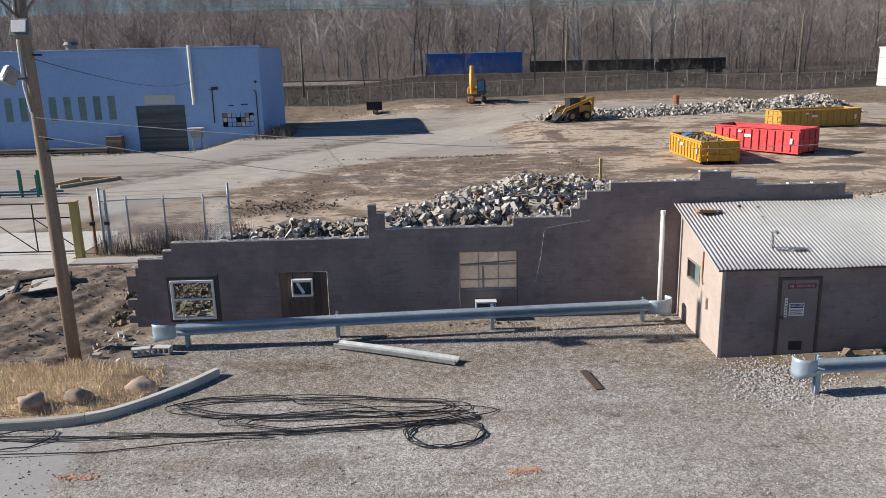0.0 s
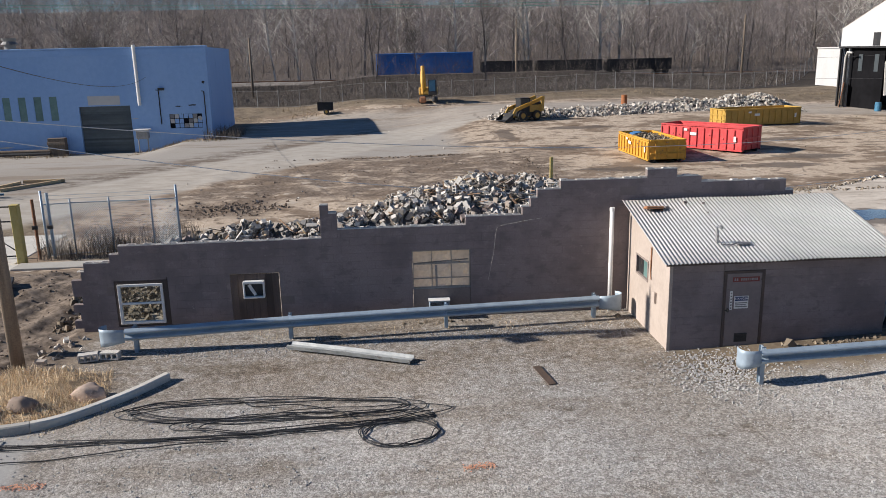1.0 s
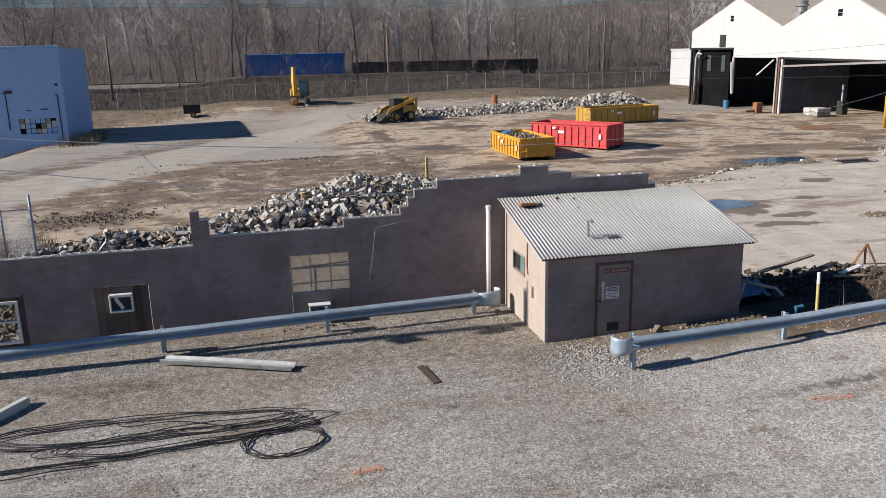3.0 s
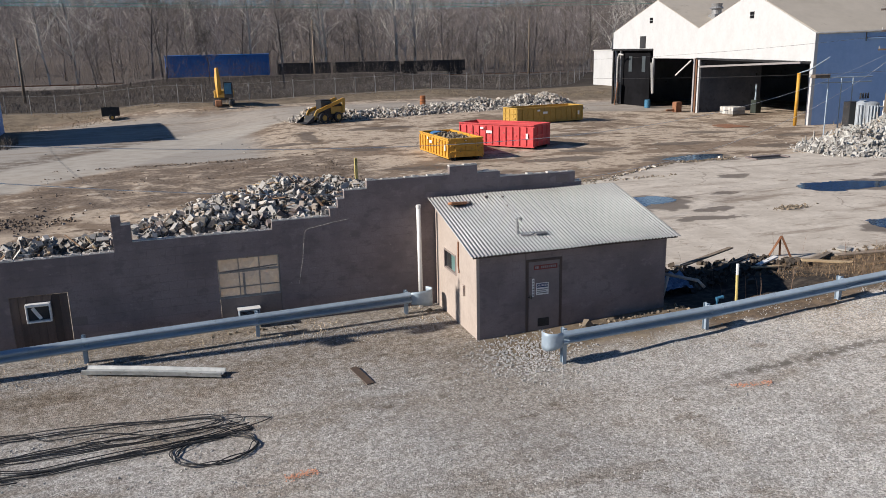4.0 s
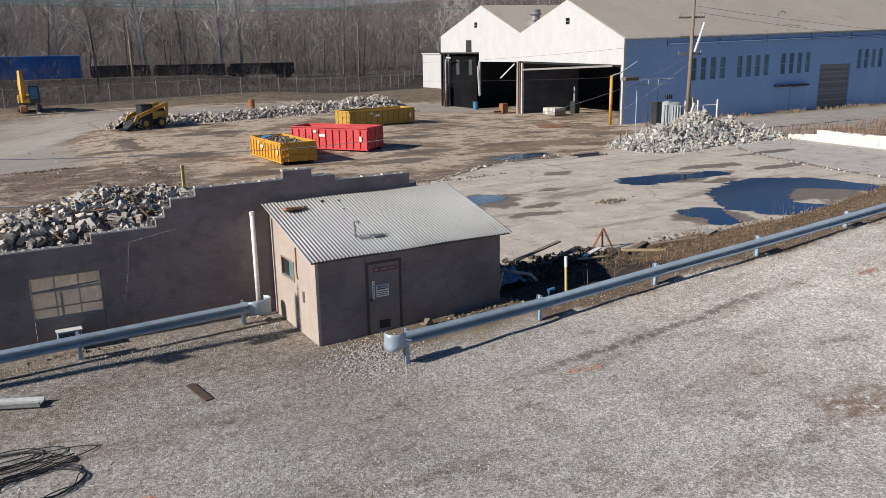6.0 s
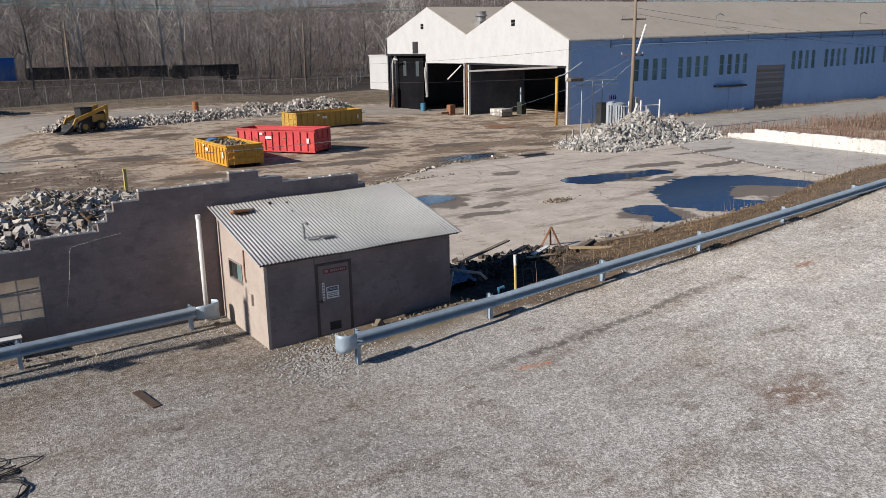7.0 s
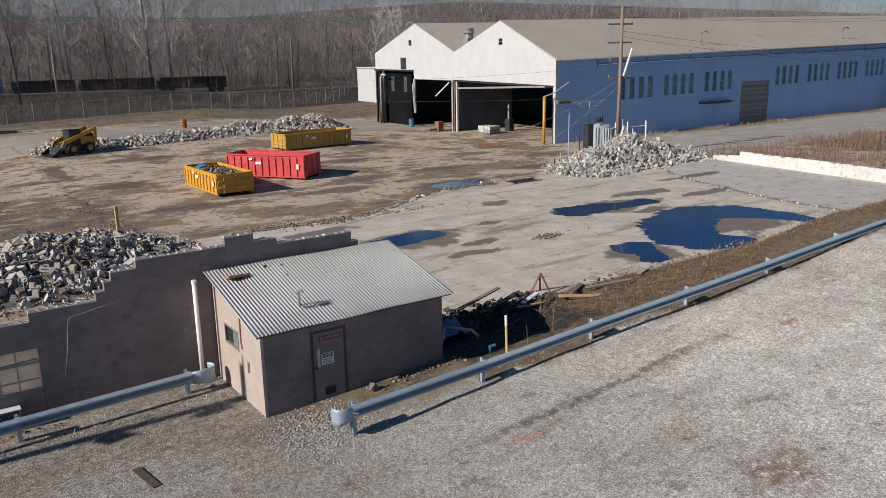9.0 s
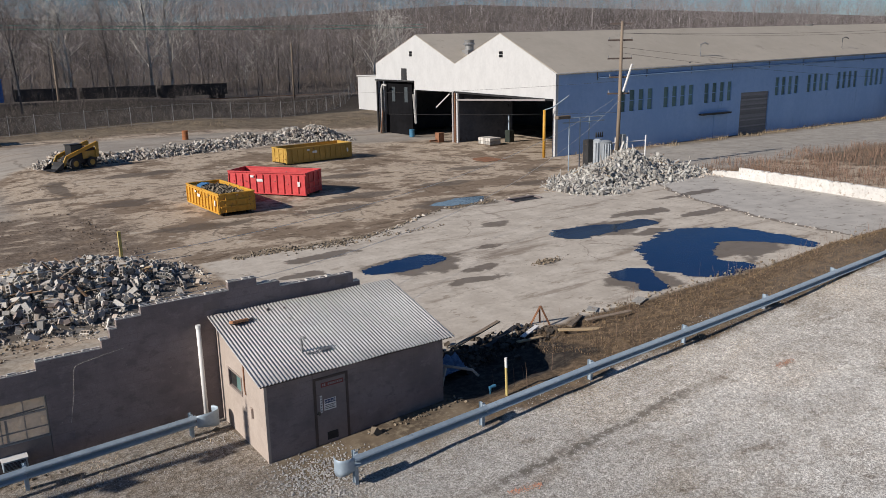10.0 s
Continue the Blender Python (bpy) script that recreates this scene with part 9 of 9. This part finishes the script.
def crown_tree(seed, tall, wide, limbs=6, subs=6, twigs=6, fork=0.4):
    """A leafless tree for the hillside: a trunk that forks into rising limbs, each with side boughs and a fan of twigs, all as slivers."""
    rng = np.random.default_rng(seed)
    out = []

    def sliver(a, b2, wa, wb=0.0):
        side = np.cross(b2 - a, rng.normal(size=3))
        side = side / (np.linalg.norm(side) + 1e-9)
        out.extend([a - side * wa, a + side * wa, b2 + side * wb])
        if wb:
            out.extend([a - side * wa, b2 + side * wb, b2 - side * wb])

    def unit(v):
        return v / (np.linalg.norm(v) + 1e-9)
    lean = np.array((rng.normal(0, 0.05), rng.normal(0, 0.05), 1.0))
    crotch = lean * tall * fork * rng.uniform(0.8, 1.2)
    stout = 0.0058 * tall + wide * 0.3
    sliver(np.array((0.0, 0.0, -0.5)), crotch, stout, stout * 0.8)
    for k in range(limbs):
        az = math.tau * (k + rng.uniform(-0.3, 0.3)) / limbs
        out_way = np.array((math.cos(az), math.sin(az), 0.0))
        way = unit(np.array((0.0, 0.0, 1.0)) + out_way * rng.uniform(0.35, 1.25))
        pos = crotch * rng.uniform(0.55, 1.0)
        reach = (tall - pos[2]) * rng.uniform(0.75, 1.05)
        w = stout * 0.42
        spine = [pos]
        for j in range(3):
            way = unit(way + np.array((0, 0, 0.14)) + rng.normal(scale=0.24, size=3))
            nxt = pos + way * reach / 3
            sliver(pos, nxt, w, w * 0.62)
            w *= 0.62
            pos = nxt
            spine.append(pos)
        for _ in range(subs):
            f = rng.uniform(0.6, 3.0)
            j = min(int(f), 2)
            root = spine[j] + (spine[j + 1] - spine[j]) * (f - j)
            d = unit(unit(spine[j + 1] - spine[j]) * 0.8 + rng.normal(scale=0.5, size=3) + np.array((0, 0, 0.3)))
            tip = root + d * reach * rng.uniform(0.16, 0.34)
            sliver(root, tip, wide * 0.9, wide * 0.35)
            for _ in range(twigs):
                s = root + (tip - root) * rng.uniform(0.15, 1.0)
                e = unit(d + rng.normal(scale=0.5, size=3) + np.array((0, 0, 0.2)))
                sliver(s, s + e * rng.uniform(0.05, 0.13) * tall, wide * 0.55)
    return np.array(out)


def plant(kinds, spots, rng, name, label, material):
    out = []
    for x, y, s in spots:
        pts = kinds[rng.integers(0, len(kinds))]
        a = rng.uniform(0, math.tau)
        c, sn = math.cos(a) * s, math.sin(a) * s
        out.append(np.stack([pts[:, 0] * c - pts[:, 1] * sn + x, pts[:, 0] * sn + pts[:, 1] * c + y, pts[:, 2] * s + height(x, y)], 1))
    data = triangles(name, np.concatenate(out), material)
    tagged(new(name, data), label, "woods", kind="stuff")
    print(name, len(data.polygons))


def woods():
    rng = np.random.default_rng(8)
    kinds = [np.concatenate(tree_arrays(100 + i, (13, 15, 17, 18, 20, 14, 16, 11)[i], (0.75, 0.9, 0.6, 0.8, 0.7, 1.0, 0.85, 1.0)[i], 4)) for i in range(8)]

    def spread(count, near, deep, power, low, high):
        spots = []
        while len(spots) < count:
            x, y = rng.uniform(-330, 620), near + deep * rng.random() ** power
            if x > 120:
                y = y - min((x - 120) * 0.25, 45)
            if -34 < math.degrees(math.atan2(x, y)) < 68:
                spots.append((x, y, rng.uniform(low, high)))
        return spots
    plant(kinds, spread(80, 157, 40, 1.2, 0.5, 0.9), rng, "bare_woods", "dense leafless winter woods behind the railway", WOODS)
    middle = [crown_tree(500 + i, 12 + i % 4 * 1.6, 0.026, fork=(0.18, 0.3, 0.42)[i % 3]) for i in range(14)]
    plant(middle, spread(2600, 157, 150, 1.25, 0.5, 1.1), rng, "hillside_woods", "dense leafless winter woods on the hillside", WOODS)
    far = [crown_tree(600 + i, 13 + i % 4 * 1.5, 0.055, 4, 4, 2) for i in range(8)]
    plant(far, spread(5200, 270, 400, 0.9, 0.6, 1.0), rng, "ridge_woods", "leafless woods along the ridge, haze tinted into their colour", HAZED_RIDGE)
    low = [crown_tree(700 + i, 4.0 + i % 3, 0.014, 6, 4, 5, 0.12) for i in range(8)]
    plant(low, spread(1300, 154, 26, 1.2, 0.6, 1.2), rng, "understory", "tan leafless brush at the foot of the woods", BRUSH)
    bushes = [(rng.uniform(-40, 85), rng.uniform(137.0, 146.5), rng.uniform(0.3, 0.85)) for _ in range(170)]
    for _ in range(900):
        x = rng.uniform(-60, 75)
        bushes.append((x, rng.uniform(fence_line(x) + 0.5, 144), rng.uniform(0.14, 0.45)))
    plant(low, bushes, rng, "lineside_brush", "grey leafless brush beside the railway", GREY_BARK)


woods()


def single_trees():
    places = [(-17.0, 158.0, 16.0, 0), (43.0, 158.5, 19.0, 0), (47.5, 160.0, 19.0, 0), (17.0, 134.0, 15.0, 1), (27.5, 155.5, 15.0, 0), (-1.5, 142.5, 12.0, 1), (-12.5, 142.0, 8.5, 1), (5.5, 143.0, 7.0, 1), (23.0, 144.0, 10.0, 1), (33.0, 143.0, 8.0, 1), (28.0, 155.0, 16.0, 0), (58.0, 142.0, 9.0, 1), (62.5, 143.0, 10.0, 1), (-34.0, 140.0, 9.0, 1), (14.0, 157.0, 15.0, 0), (88.0, 150.0, 15.0, 0), (100.0, 156.0, 16.0, 0)]
    extra = random.Random(66)
    for _ in range(64):
        x = extra.uniform(-75, 125)
        places.append((x, extra.uniform(153.5, 180), extra.uniform(8, 16), extra.choice((0, 1, 1))))
    for i, (x, y, tall, dark) in enumerate(places):
        wood, fine = tree_arrays(300 + i, tall, 1.1, 4, 0.011 if dark else 0.019 if i in (1, 2) else 0.014)
        ob = thing("tree", "bare tree with pale white bark and spreading limbs" if not dark else "small leafless grey tree beside the railway", "tree", "single bare trees", at=pose(x, y, height(x, y)))
        bark = GREY_BARK if dark else PALE_BARK
        a = new("trunk", triangles("trunk", wood, bark))
        a.parent = ob
        b2 = new("crown", triangles("crown", fine, bark))
        b2.parent = ob


single_trees()


# ---- last small things ----
def skip_rag():
    rng = random.Random(90)
    rag = mesh_object("blue_rag", chunk(rng, 0.75), surface("blue_rag", (0.05, 0.18, 0.42), (0.09, 0.26, 0.52), None, 6.0, 2.0, 0.7))
    rag.matrix_basis = pose(18.75, 58.2, height(19, 56) + 1.42, 12, -8, 25)
    tagged(rag, "crumpled blue plastic sheet on the skip's scrap", "sheet")


skip_rag()
